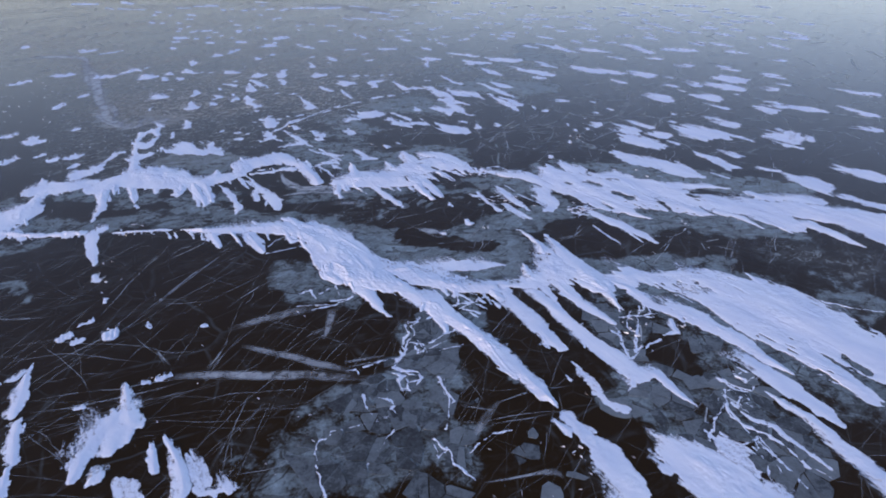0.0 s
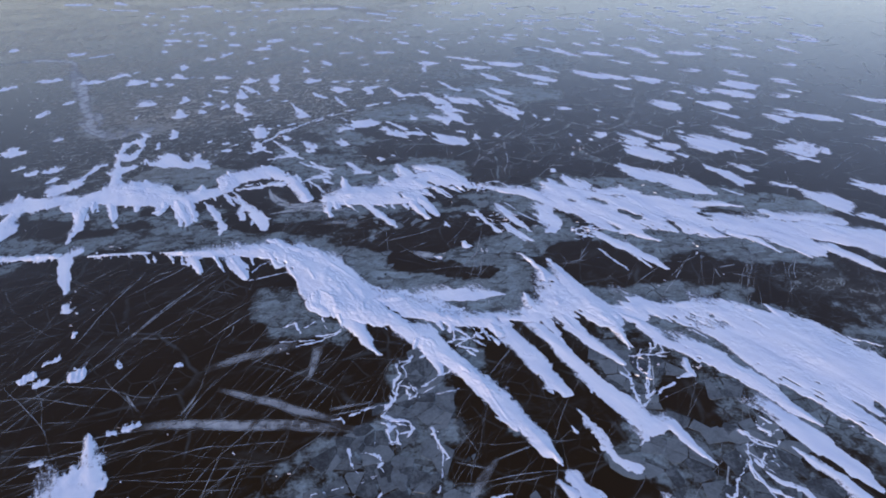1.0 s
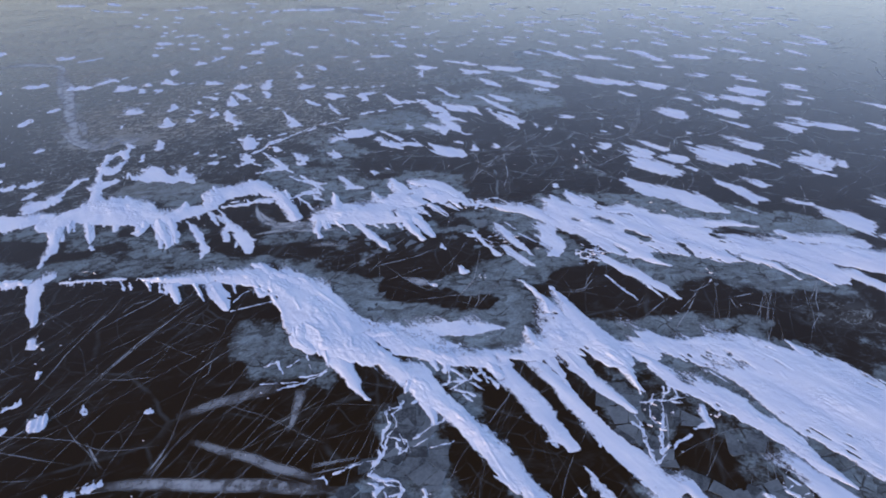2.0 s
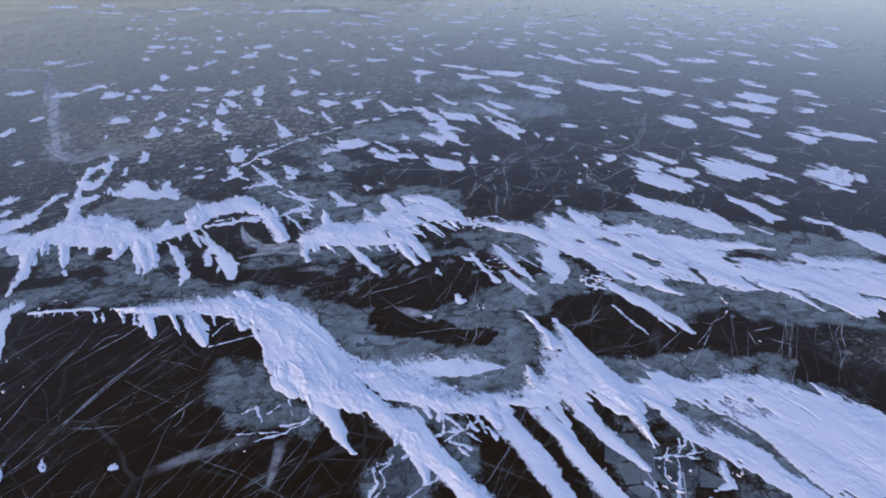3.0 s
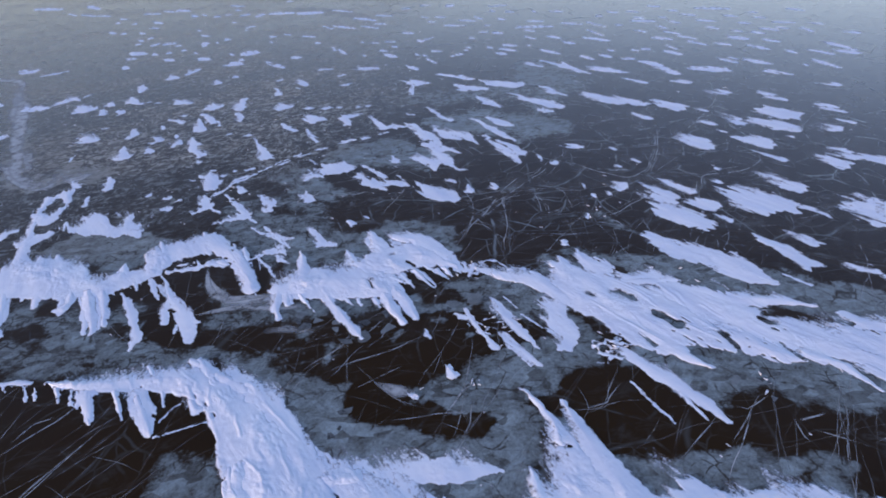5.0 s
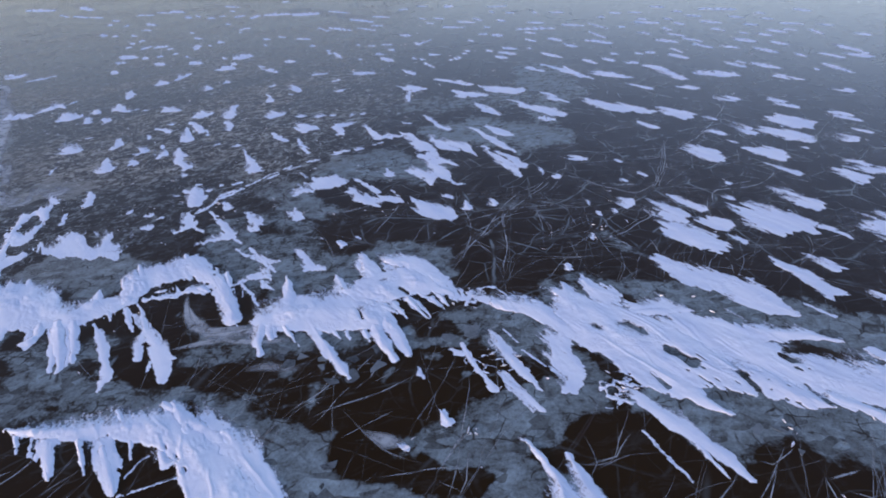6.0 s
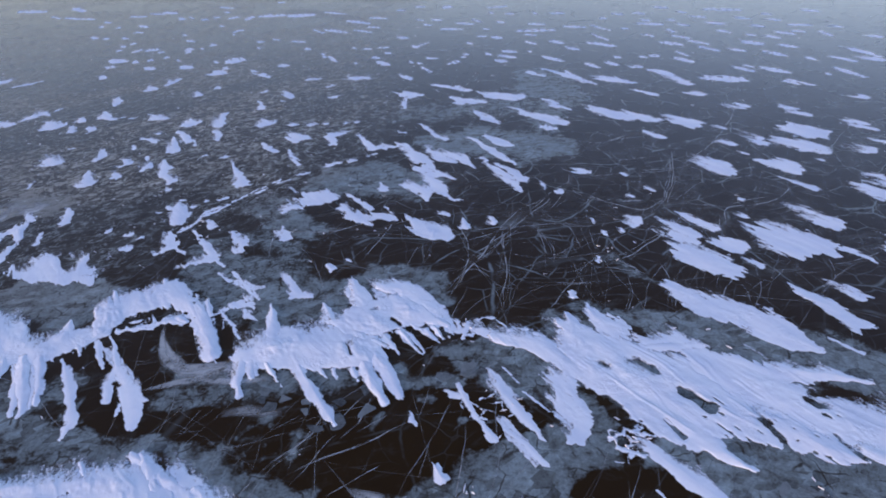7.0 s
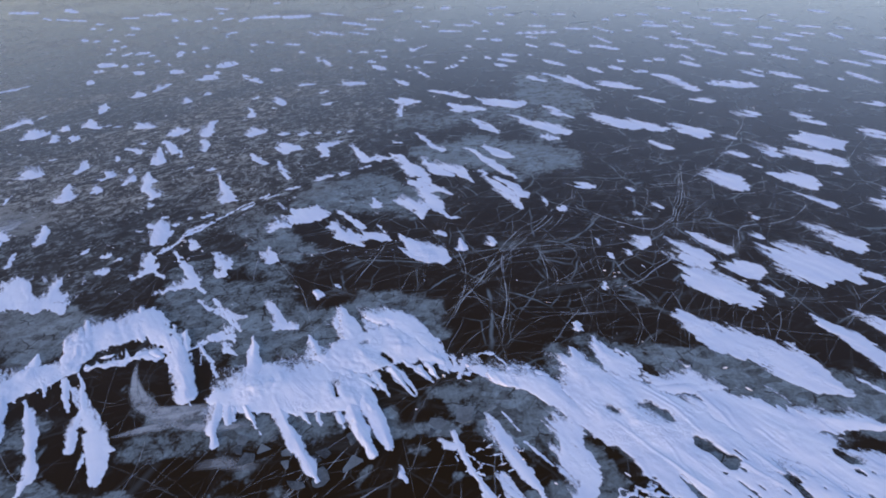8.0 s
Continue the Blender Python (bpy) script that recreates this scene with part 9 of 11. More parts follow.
def far_patches():
    """Snow patches scattered over the far ice, streaked where the wind had its way."""
    rng = random.Random(4)
    kinds = []
    for k in range(14):
        long = k < 9
        strokes, n = [], rng.randint(1, 3)
        for _ in range(n):
            x, y = rng.uniform(-0.7, 0.7), rng.uniform(-0.5, 0.5)
            far = rng.uniform(0.9, 2.2) if long else rng.uniform(0.4, 1.3)
            a = radians(WIND + (rng.uniform(-8, 16) if long else rng.uniform(-60, 30)))
            r = rng.uniform(0.16, 0.4) if long else rng.uniform(0.12, 0.34)
            strokes.append([(x, y, 0.1), (x + 0.6 * far * math.cos(a), y + 0.6 * far * math.sin(a), r), (x + far * math.cos(a), y + far * math.sin(a), 0.12)])
        me, x, y, z = drift_mesh(0.03, strokes, 0.10, 900 + 31 * k, 1.0)
        me.vertices.foreach_set("co", np.stack([x, y, z], 1).ravel())
        me.update()
        me.materials.append(SNOW)
        kinds.append(me)
    verts, faces, count, tries = [], [], 0, 0
    shapes = []
    for me in kinds:
        cover = np.zeros(len(me.vertices), dtype=np.float32)
        me.attributes["cover"].data.foreach_get("value", cover)
        quads = np.array([p.vertices[:] for p in me.polygons])
        shapes.append((np.array([v.co[:] for v in me.vertices]), quads[cover[quads].mean(1) > 0]))
    while tries < 1900:
        tries += 1
        y = rng.uniform(70, 150)
        x = rng.uniform(-0.95, 0.80) * y
        if y < 86 - 0.34 * x:
            continue
        right = x > -0.08 * y + 6 * math.sin(y * 0.2)
        if not right and rng.random() < 0.3:
            continue
        which = rng.randrange(9) if right else 9 + rng.randrange(5)
        grow = rng.uniform(0.3, 0.9)
        m = pose(x, y, 0, 0, 0, rng.uniform(-8, 18)) @ Matrix.Diagonal((grow, grow, 1, 1))
        if y < 90 and count < 15:
            count += 1
            ob = new("snow_patch", kinds[which])
            ob.matrix_world = m
            tagged(ob, "distant thin patch of snow on grey ice", "snow patch", group="snow patches on the ice")
        else:
            co, quads = shapes[which]
            faces.append(quads + sum(len(v) for v in verts))
            verts.append(co @ np.array(m.to_3x3()).T + np.array(m.translation))
    me = bpy.data.meshes.new("distant_snow")
    me.from_pydata(np.concatenate(verts).tolist(), [], np.concatenate(faces).tolist())
    me.polygons.foreach_set("use_smooth", np.ones(len(me.polygons), dtype=bool))
    me.materials.append(DUST)
    tagged(new("distant_snow", me), "countless thin snow patches on the far grey ice", "snow patches", kind="stuff")


far_patches()


def specks():
    """Crumbs of snow strewn between the patches, thickest over the rough ice."""
    rng = random.Random(12)
    verts, faces = [], []
    for _ in range(2600):
        y = 5 + 70 * rng.random() ** 1.2
        x = rng.uniform(-0.8, 0.65) * y
        if rng.random() > (0.95 if x < 0 and y > 28 else 0.13):
            continue
        a = radians(WIND + rng.gauss(20, 25))
        far, wide = rng.uniform(0.02, 0.2) * (0.3 + y / 50), rng.uniform(0.012, 0.05) * (0.3 + y / 50)
        base, n = len(verts), 7
        for k in range(n):
            b = 2 * math.pi * k / n
            r = rng.uniform(0.6, 1.2)
            du, dv = far * r * math.cos(b), wide * r * math.sin(b)
            verts.append((x + du * math.cos(a) - dv * math.sin(a), y + du * math.sin(a) + dv * math.cos(a), -0.002))
        verts.append((x, y, rng.uniform(0.004, 0.008)))
        faces += [(base + k, base + (k + 1) % n, base + n) for k in range(n)]
    me = bpy.data.meshes.new("snow_crumbs")
    me.from_pydata(verts, [], faces)
    me.materials.append(DUST)
    tagged(new("snow_crumbs", me), "small crumbs of snow strewn over dark ice", "snow crumbs", kind="stuff")


specks()


# ---------------------------------------------------------------- cracks in the ice
def ribbon(verts, faces, milk, points, strength, seed, wild=1.0):
    """A soft-edged vein along a line of (x, y, half breadth), wandering a little."""
    line = []
    for (ax, ay, ar), (bx, by, br) in zip(points[:-1], points[1:]):
        n = max(2, int(math.hypot(bx - ax, by - ay) / 0.25))
        line += [(ax + (bx - ax) * k / n, ay + (by - ay) * k / n, ar + (br - ar) * k / n) for k in range(n)]
    line.append(points[-1])
    xs, ys = np.array([p[0] for p in line]), np.array([p[1] for p in line])
    if len(line) > 6:   # round off the corners
        for _ in range(3):
            xs[1:-1], ys[1:-1] = (xs[:-2] + 2 * xs[1:-1] + xs[2:]) / 4, (ys[:-2] + 2 * ys[1:-1] + ys[2:]) / 4
    xs = xs + 0.05 * wild * grain(xs / 0.6, ys / 0.6, seed)
    ys = ys + 0.05 * wild * grain(xs / 0.6, ys / 0.6, seed + 1)
    xs = xs + 0.16 * min(wild, 1.0) * grain(xs / 2.2, ys / 2.2, seed + 2)
    ys = ys + 0.16 * min(wild, 1.0) * grain(xs / 2.2, ys / 2.2, seed + 3)
    tx, ty = np.gradient(xs), np.gradient(ys)
    size = np.hypot(tx, ty) + 1e-9
    nx, ny = -ty / size, tx / size
    base = len(verts)
    for k, (x, y, a, b, p) in enumerate(zip(xs, ys, nx, ny, line)):
        fade = min(1.0, 4 * min(k, len(line) - 1 - k) / len(line) + 0.1)
        r = p[2] * 1.35
        for side, m in ((-1, 0.0), (-0.4, 1.0), (0.4, 1.0), (1, 0.0)):
            verts.append((x + a * side * r, y + b * side * r, 0.002 + 0.000002 * (seed % 900)))
            milk.append(min(1.0, 1.5 * m * strength) * fade)
    for k in range(len(line) - 1):
        for j in range(3):
            q = base + 4 * k + j
            faces.append((q, q + 4, q + 5, q + 1))


def vein_object(name, verts, faces, milk, parent):
    me = bpy.data.meshes.new(name)
    me.from_pydata(verts, [], faces)
    me.attributes.new("milk", "FLOAT", "POINT").data.foreach_set("value", np.array(milk, dtype=np.float32))
    me.materials.append(VEIN)
    ob = new(name, me)
    ob.parent = parent
    return ob


cracks = 0


def crack(strength, *strokes):
    global cracks
    cracks += 1
    verts, faces, milk = [], [], []
    for stroke in strokes:
        stroke = [(x, y, r if r > 0.06 and (y < 23 or x < -6) else (0.62 if y > 20 else 0.85) * r) for x, y, r in stroke]
        if strength >= 0.4 or max(p[2] for p in stroke) > 0.09:
            ribbon(verts, faces, milk, stroke, strength, 300 + cracks, 1.2)
        else:   # a fine line
            ribbon(verts, faces, milk, [(x, y, 0.8 * r) for x, y, r in stroke], strength * 1.1, 300 + 40 * cracks, 1.0)
    vein_object("crack", verts, faces, milk, GROUND)


crack(0.55, [(-7.2, 10.5, 0.08), (-6.52, 10.57, 0.12), (-5.48, 10.55, 0.13), (-4.27, 10.42, 0.14), (-2.8, 10.27, 0.12), (-1.9, 10.1, 0.09)])
crack(0.4, [(-5.73, 11.66, 0.07), (-4.59, 11.14, 0.1), (-3.46, 10.79, 0.11), (-2.3, 10.45, 0.08)])
crack(0.3, [(-6.2, 12.4, 0.12), (-5.17, 12.87, 0.15), (-4.0, 13.25, 0.17)])
crack(0.4, [(-3.38, 13.21, 0.144), (-3.4, 12.29, 0.086), (-3.45, 11.8, 0.043)])
crack(0.3, [(-13.63, 13.5, 0.054), (-11.97, 13.33, 0.053)])
crack(0.3, [(-9.34, 13.21, 0.042), (-8.56, 15.19, 0.047), (-7.82, 16.7, 0.034)])
crack(0.3, [(-10.4, 13.28, 0.024), (-10.36, 14.43, 0.026), (-10.09, 17.59, 0.03)])
crack(0.3, [(-10.14, 9.52, 0.042), (-8.92, 9.82, 0.032), (-7.65, 10.12, 0.033), (-6.64, 10.5, 0.034)])
crack(0.22, [(-9.64, 8.5, 0.021), (-8.39, 9.34, 0.032), (-6.33, 10.05, 0.022), (-4.85, 10.98, 0.023)])
crack(0.2, [(-12.25, 11.43, 0.026), (-10.59, 11.78, 0.035), (-8.11, 11.18, 0.02)])
crack(0.25, [(-10.82, 11.13, 0.042), (-10.16, 11.87, 0.044), (-9.26, 12.68, 0.028), (-8.65, 14.94, 0.028)])
crack(0.25, [(-6.41, 9.5, 0.02), (-5.26, 9.8, 0.02), (-3.3, 9.87, 0.019)])
crack(0.2, [(-5.87, 8.78, 0.017), (-4.2, 8.94, 0.017)])
crack(0.22, [(-4.9, 7.39, 0.019), (-4.92, 8.26, 0.02), (-4.97, 9.78, 0.015)])
crack(0.2, [(-6.25, 10.24, 0.034), (-6.16, 11.28, 0.039), (-5.81, 12.2, 0.033)])
crack(0.2, [(-5.22, 12.41, 0.038), (-4.02, 13.98, 0.027)])
crack(0.25, [(-10.09, 9.01, 0.012), (-9.11, 8.47, 0.011), (-8.3, 7.84, 0.01)])
crack(0.25, [(-10.86, 12.28, 0.013), (-9.61, 10.84, 0.012), (-9.05, 10.21, 0.012)])
crack(0.22, [(-8.97, 12.4, 0.023), (-7.89, 11.39, 0.021), (-7.39, 10.92, 0.014)])
crack(0.25, [(-4.12, 11.84, 0.025), (-2.81, 12.76, 0.026)])
crack(0.25, [(0.8, 8.43, 0.023), (1.6, 8.63, 0.024), (2.47, 8.74, 0.024)])
crack(0.3, [(-2.58, 10.84, 0.066), (-1.54, 10.99, 0.055)])
crack(0.25, [(2.1, 10.14, 0.016), (2.38, 9.36, 0.014), (2.01, 8.05, 0.012)])
crack(0.25, [(0.86, 9.09, 0.025), (2.28, 9.55, 0.035), (2.83, 9.52, 0.019)])
crack(0.3, [(2.1, 6.92, 0.028), (2.96, 7.85, 0.012)])
crack(0.6, [(4.81, 10.18, 0.027), (5.14, 11.24, 0.029), (5.57, 12.32, 0.023)])
crack(0.6, [(5.5, 7.72, 0.027), (6.05, 8.63, 0.023), (6.63, 9.39, 0.018)])
crack(0.25, [(8, 12.02, 0.014), (10.57, 17.06, 0.027)])
crack(0.25, [(12.03, 16.93, 0.027), (10.29, 13.83, 0.015)])
crack(0.25, [(6.4, 6.47, 0.01), (8.46, 9.01, 0.011)])
crack(0.3, [(15.6, 24.24, 0.031), (14.75, 22.18, 0.026), (13.21, 19.51, 0.022)])
crack(0.25, [(10.96, 17.94, 0.014), (9.98, 15.99, 0.013), (9.67, 15.16, 0.012)])
crack(0.3, [(11.65, 16.82, 0.019), (10.87, 15.41, 0.017)])
crack(0.35, [(7.35, 15.47, 0.017), (7.93, 16.12, 0.024), (8.57, 16.84, 0.019)])
crack(0.25, [(3.79, 16.78, 0.029), (4.78, 16.71, 0.015), (5.19, 17.93, 0.015)])
crack(0.25, [(-3.24, 17.26, 0.018), (-2.86, 18.52, 0.021), (-1.97, 19.17, 0.025)])
crack(0.25, [(-2.28, 18.95, 0.032), (-1.42, 20.46, 0.036), (-0.74, 20.98, 0.028)])
crack(0.25, [(-1.59, 18.66, 0.018), (-0.57, 17.48, 0.027), (0.48, 17.01, 0.019)])
crack(0.3, [(-9.97, 15.72, 0.033), (-9.29, 16.9, 0.036), (-8.49, 18.26, 0.039)])
crack(0.25, [(-8.43, 16.13, 0.022), (-7.45, 17.35, 0.024)])
crack(0.3, [(-6.21, 16.51, 0.031), (-4.94, 16.99, 0.032)])
crack(0.32, [(9.62, 28.68, 0.04), (10.43, 30.01, 0.036), (11.53, 31.96, 0.032), (11.57, 33.28, 0.027)])
crack(0.24, [(8.46, 27.36, 0.024), (9.62, 28.68, 0.026)])
crack(0.24, [(15.86, 30.91, 0.036), (15.22, 29.64, 0.038), (15.39, 28.41, 0.039)])
crack(0.16, [(14.32, 33.74, 0.021), (15.49, 36.79, 0.015), (17.77, 40.41, 0.017)])
crack(0.24, [(-11.12, 27.31, 0.036), (-10.14, 28.09, 0.037), (-9.2, 28.93, 0.038)])
crack(0.16, [(-4.61, 56.3, 0.106), (0.26, 56.86, 0.108), (7.41, 56.87, 0.108)])
crack(0.6, [(-7.36, 23.76, 0.048), (-6.89, 22.74, 0.095), (-6.09, 21.91, 0.194), (-5.12, 21.83, 0.234), (-4.14, 22.09, 0.104)])
crack(0.5, [(-5.99, 21.9, 0.063), (-5, 21.35, 0.116), (-3.34, 21.36, 0.094)])
crack(0.3, [(-4.53, 20.16, 0.113), (-3.49, 20.21, 0.164), (-2.77, 20.01, 0.077)])
crack(0.4, [(0.77, 16.79, 0.024), (1.24, 17.56, 0.036), (1.71, 17.74, 0.031)])
crack(0.3, [(-2.37, 18.49, 0.024), (-0.98, 19.1, 0.037), (0.34, 19.76, 0.025)])
crack(0.3, [(-1.72, 19.93, 0.037), (-2.9, 18.76, 0.034), (-3.48, 17.69, 0.02)])
crack(0.3, [(1.53, 19.67, 0.017), (1.59, 18.19, 0.023), (1.19, 16.58, 0.022), (0.73, 15.72, 0.014)])
crack(0.3, [(-0.67, 16.7, 0.019), (0.62, 16.8, 0.029), (1.63, 16.74, 0.019)])
crack(0.35, [(5.75, 15.08, 0.018), (6.52, 15.69, 0.025), (7.21, 16.36, 0.019)])
crack(0.35, [(5.44, 17.47, 0.015), (4.83, 16.9, 0.024), (4.22, 16.75, 0.027)])
crack(0.8, [(-38.21, 52.93, 0.549), (-36.95, 53.31, 0.654), (-35.18, 53.39, 0.521), (-31.85, 52.32, 0.318), (-30.25, 49.65, 0.135), (-29.19, 46.94, 0.159)])
crack(0.8, [(-22.44, 36.84, 0.117), (-20.86, 35, 0.109), (-19.78, 33.66, 0.152)])
crack(0.9, [(-20.9, 34, 0.086), (-19.38, 32.21, 0.14), (-18.15, 31.35, 0.261), (-17.37, 31.6, 0.214), (-18.24, 33.07, 0.073)])
crack(0.3, [(-6.19, 55.11, 0.178), (-4.47, 55.76, 0.181), (-1.8, 56.58, 0.187), (0.96, 57.04, 0.19), (3.77, 57.7, 0.187), (5.22, 58.34, 0.296), (8.07, 58.42, 0.202)])
crack(0.35, [(-1.67, 26.48, 0.037), (-1.11, 27.8, 0.039), (-0.57, 29.08, 0.039), (-0.36, 29.98, 0.025)])
crack(0.38, [(1.23, 23.92, 0.028), (1.6, 24.82, 0.029), (2.11, 25.96, 0.043), (2.64, 26.71, 0.055), (3.14, 27.9, 0.046), (3.66, 28.81, 0.039), (4.42, 29.77, 0.048), (5.14, 30.13, 0.048), (6.18, 31.43, 0.03)])
crack(0.3, [(1.07, 24.33, 0.021), (1.72, 25.39, 0.022), (2.41, 26.24, 0.024), (3.28, 27.34, 0.035), (3.84, 28.59, 0.024), (4.67, 29.96, 0.026)])
crack(0.35, [(3.83, 29.41, 0.022), (3.44, 27.86, 0.03), (3.38, 26.47, 0.029), (3.36, 25.53, 0.027), (3.14, 24.41, 0.026), (2.88, 23.65, 0.017)])
crack(0.35, [(5.06, 28.45, 0.022), (5.16, 27.32, 0.03), (4.96, 25.99, 0.028)])
crack(0.25, [(-3.17, 28.01, 0.038), (-1.61, 28.79, 0.04), (-0.33, 28.46, 0.037), (0.91, 28.14, 0.037)])
crack(0.25, [(1.75, 28.43, 0.039), (2.99, 28.49, 0.039), (4.86, 28.47, 0.038), (7.23, 28.81, 0.038)])
crack(0.25, [(5.57, 26.92, 0.029), (6.69, 27.52, 0.03), (7.81, 27.95, 0.038), (8.94, 27.27, 0.037)])
crack(0.25, [(2.73, 25.59, 0.028), (4.08, 26.08, 0.028), (5.53, 26.75, 0.028), (6.69, 27.52, 0.028)])
crack(0.3, [(6.19, 25.56, 0.029), (6.94, 25.64, 0.047), (7.55, 25.28, 0.046), (8.15, 25.07, 0.03)])
crack(0.25, [(4.4, 25.73, 0.03), (5.23, 25.35, 0.03), (6.01, 25.58, 0.022), (7.65, 27.41, 0.024), (9.33, 28.37, 0.029)])
crack(0.35, [(3.63, 23.11, 0.031), (4.35, 23.53, 0.028), (5.05, 24.51, 0.028), (5.92, 25.59, 0.02)])
crack(0.25, [(6.38, 22.65, 0.015), (6.75, 23.32, 0.015), (7.23, 24.31, 0.016)])
crack(0.25, [(3.1, 23.39, 0.017), (3.44, 24.12, 0.02), (4.42, 24.85, 0.026), (5.8, 24.72, 0.028), (6.98, 24.61, 0.028)])
crack(0.25, [(0.7, 31.62, 0.041), (1.66, 32.52, 0.042), (2.7, 33.49, 0.041), (3.27, 34.29, 0.038)])
crack(0.22, [(6.52, 31.38, 0.039), (7.35, 30.09, 0.046), (9.05, 30.58, 0.041)])
crack(0.3, [(4.86, 28.47, 0.024), (6.1, 30.47, 0.037), (6.96, 32.36, 0.024), (7.21, 34.04, 0.025)])
crack(0.22, [(0.51, 27.81, 0.02), (0.62, 26.1, 0.019)])
crack(0.22, [(0.31, 27.83, 0.023), (-0.22, 26.18, 0.022)])
crack(0.3, [(7.06, 22.82, 0.015), (7.82, 24.53, 0.024), (8.47, 25.34, 0.018), (9.16, 26.21, 0.018)])
crack(0.45, [(7.16, 26.09, 0.043), (7.59, 25.42, 0.063), (7.66, 24.83, 0.042)])
crack(0.3, [(9.9, 22.35, 0.013), (11.11, 24.22, 0.022), (11.52, 25.34, 0.016), (12.25, 26.23, 0.017)])
crack(0.3, [(9.54, 23.58, 0.015), (9.93, 24.61, 0.015), (10.57, 25.44, 0.016)])
crack(0.25, [(8.83, 23.64, 0.017), (7.92, 22.98, 0.017)])
crack(0.25, [(5.93, 23.9, 0.02), (6.98, 24.61, 0.023), (7.7, 24.68, 0.026)])
crack(0.25, [(3.61, 26.78, 0.033), (5.43, 26.27, 0.032), (7.35, 26.4, 0.034), (8.93, 25.6, 0.033)])
crack(0.25, [(1.69, 26.98, 0.028), (3.41, 25.23, 0.025), (4.28, 24.04, 0.023)])
crack(0.3, [(11.58, 20.43, 0.012), (12.52, 21.92, 0.013), (13.18, 23.25, 0.015)])
crack(0.75, [(-31.19, 50.98, 0.209), (-28.69, 46.85, 0.314), (-26.26, 43.25, 0.516), (-24.32, 40.15, 0.236), (-22.44, 36.84, 0.156)])
crack(0.75, [(-21.89, 34.94, 0.258), (-19.83, 32.63, 0.206), (-18.2, 31.44, 0.26), (-17.4, 31.86, 0.424)])
crack(0.6, [(-17.39, 32.58, 0.547), (-16.12, 32.42, 0.453)])
crack(0.25, [(-11.6, 10.47, 0.011), (-10.33, 10.49, 0.011), (-9.41, 10.79, 0.011), (-8.03, 10.81, 0.011)])
crack(0.42, [(-10.44, 9.75, 0.014), (-9.89, 9.99, 0.014), (-8.58, 10.15, 0.014), (-7.56, 10.38, 0.014), (-6.65, 10.62, 0.014)])
crack(0.35, [(-9.77, 8.48, 0.011), (-8.98, 8.99, 0.011), (-8.14, 9.53, 0.012), (-7.29, 9.75, 0.012), (-6.52, 10.27, 0.012)])
crack(0.4, [(-9.94, 8.96, 0.01), (-9.26, 8.69, 0.01), (-8.5, 8.12, 0.009)])
crack(0.35, [(-11.64, 12.3, 0.012), (-10.96, 11.57, 0.011), (-9.97, 10.87, 0.011), (-9.26, 10.24, 0.011), (-8.82, 9.66, 0.01)])
crack(0.3, [(-12.55, 11.89, 0.014), (-11.77, 12.13, 0.014), (-10.27, 11.98, 0.014), (-8.85, 11.95, 0.014), (-7.57, 11.47, 0.013), (-6.29, 11.72, 0.013)])
crack(0.35, [(-9.02, 10.32, 0.011), (-8.69, 11.43, 0.011), (-8.4, 12.33, 0.012), (-8.05, 13.07, 0.012)])
crack(0.42, [(-8.29, 11.74, 0.031), (-7.71, 11.26, 0.03), (-7.35, 10.92, 0.029)])
crack(0.45, [(-6.21, 11.95, 0.031), (-6.25, 11.61, 0.031), (-6.38, 10.86, 0.029)])
crack(0.3, [(-7.31, 10.81, 0.011), (-7.15, 11.55, 0.011), (-7.03, 12.74, 0.012)])
crack(0.4, [(-5.02, 10.18, 0.011), (-5.06, 8.94, 0.01), (-5.04, 8.24, 0.009), (-5.24, 7.41, 0.009)])
crack(0.3, [(-4.28, 10.04, 0.01), (-4.43, 8.99, 0.01), (-4.45, 8.13, 0.009), (-4.51, 7.31, 0.009)])
crack(0.4, [(-4.75, 7.52, 0.012), (-4.01, 7.62, 0.012), (-3.74, 7.74, 0.012)])
crack(0.3, [(-7.33, 9.23, 0.01), (-6.52, 9.19, 0.01), (-5.66, 8.97, 0.01), (-4.77, 9.05, 0.01), (-4.16, 9.23, 0.01)])
crack(0.35, [(-5.05, 8.47, 0.009), (-4.8, 7.59, 0.009)])
crack(0.3, [(-4.72, 10.97, 0.011), (-4.31, 11.83, 0.012), (-3.84, 12.65, 0.012)])
crack(0.25, [(-7.8, 10.95, 0.011), (-7.82, 11.71, 0.012), (-7.42, 12.27, 0.012), (-6.94, 12.73, 0.012)])
crack(0.25, [(-9.84, 7.84, 0.009), (-8.82, 7.65, 0.009), (-8.2, 7.49, 0.009)])
crack(0.3, [(-9.03, 9.67, 0.014), (-9.59, 9.02, 0.013), (-9.9, 8.49, 0.013)])
crack(0.3, [(-5.5, 7.49, 0.009), (-5.12, 7.74, 0.009), (-4.83, 8.15, 0.009)])
crack(0.3, [(-10.24, 8.43, 0.009), (-9.71, 8.79, 0.01), (-9.32, 9.01, 0.01), (-8.54, 9.13, 0.01)])
crack(0.3, [(-3.57, 9.28, 0.01), (-2.88, 10.06, 0.01), (-2.13, 11.69, 0.011)])
crack(0.3, [(-4.22, 8.98, 0.01), (-3.86, 9.74, 0.01), (-3.41, 10.68, 0.011), (-2.82, 11.73, 0.012), (-2.19, 12.41, 0.012)])
crack(0.45, [(-2.59, 10.53, 0.021), (-2.03, 10.65, 0.022), (-1.46, 10.82, 0.022)])
crack(0.5, [(0.12, 8.66, 0.011), (0.89, 8.7, 0.011), (1.87, 8.81, 0.011), (2.81, 8.72, 0.011)])
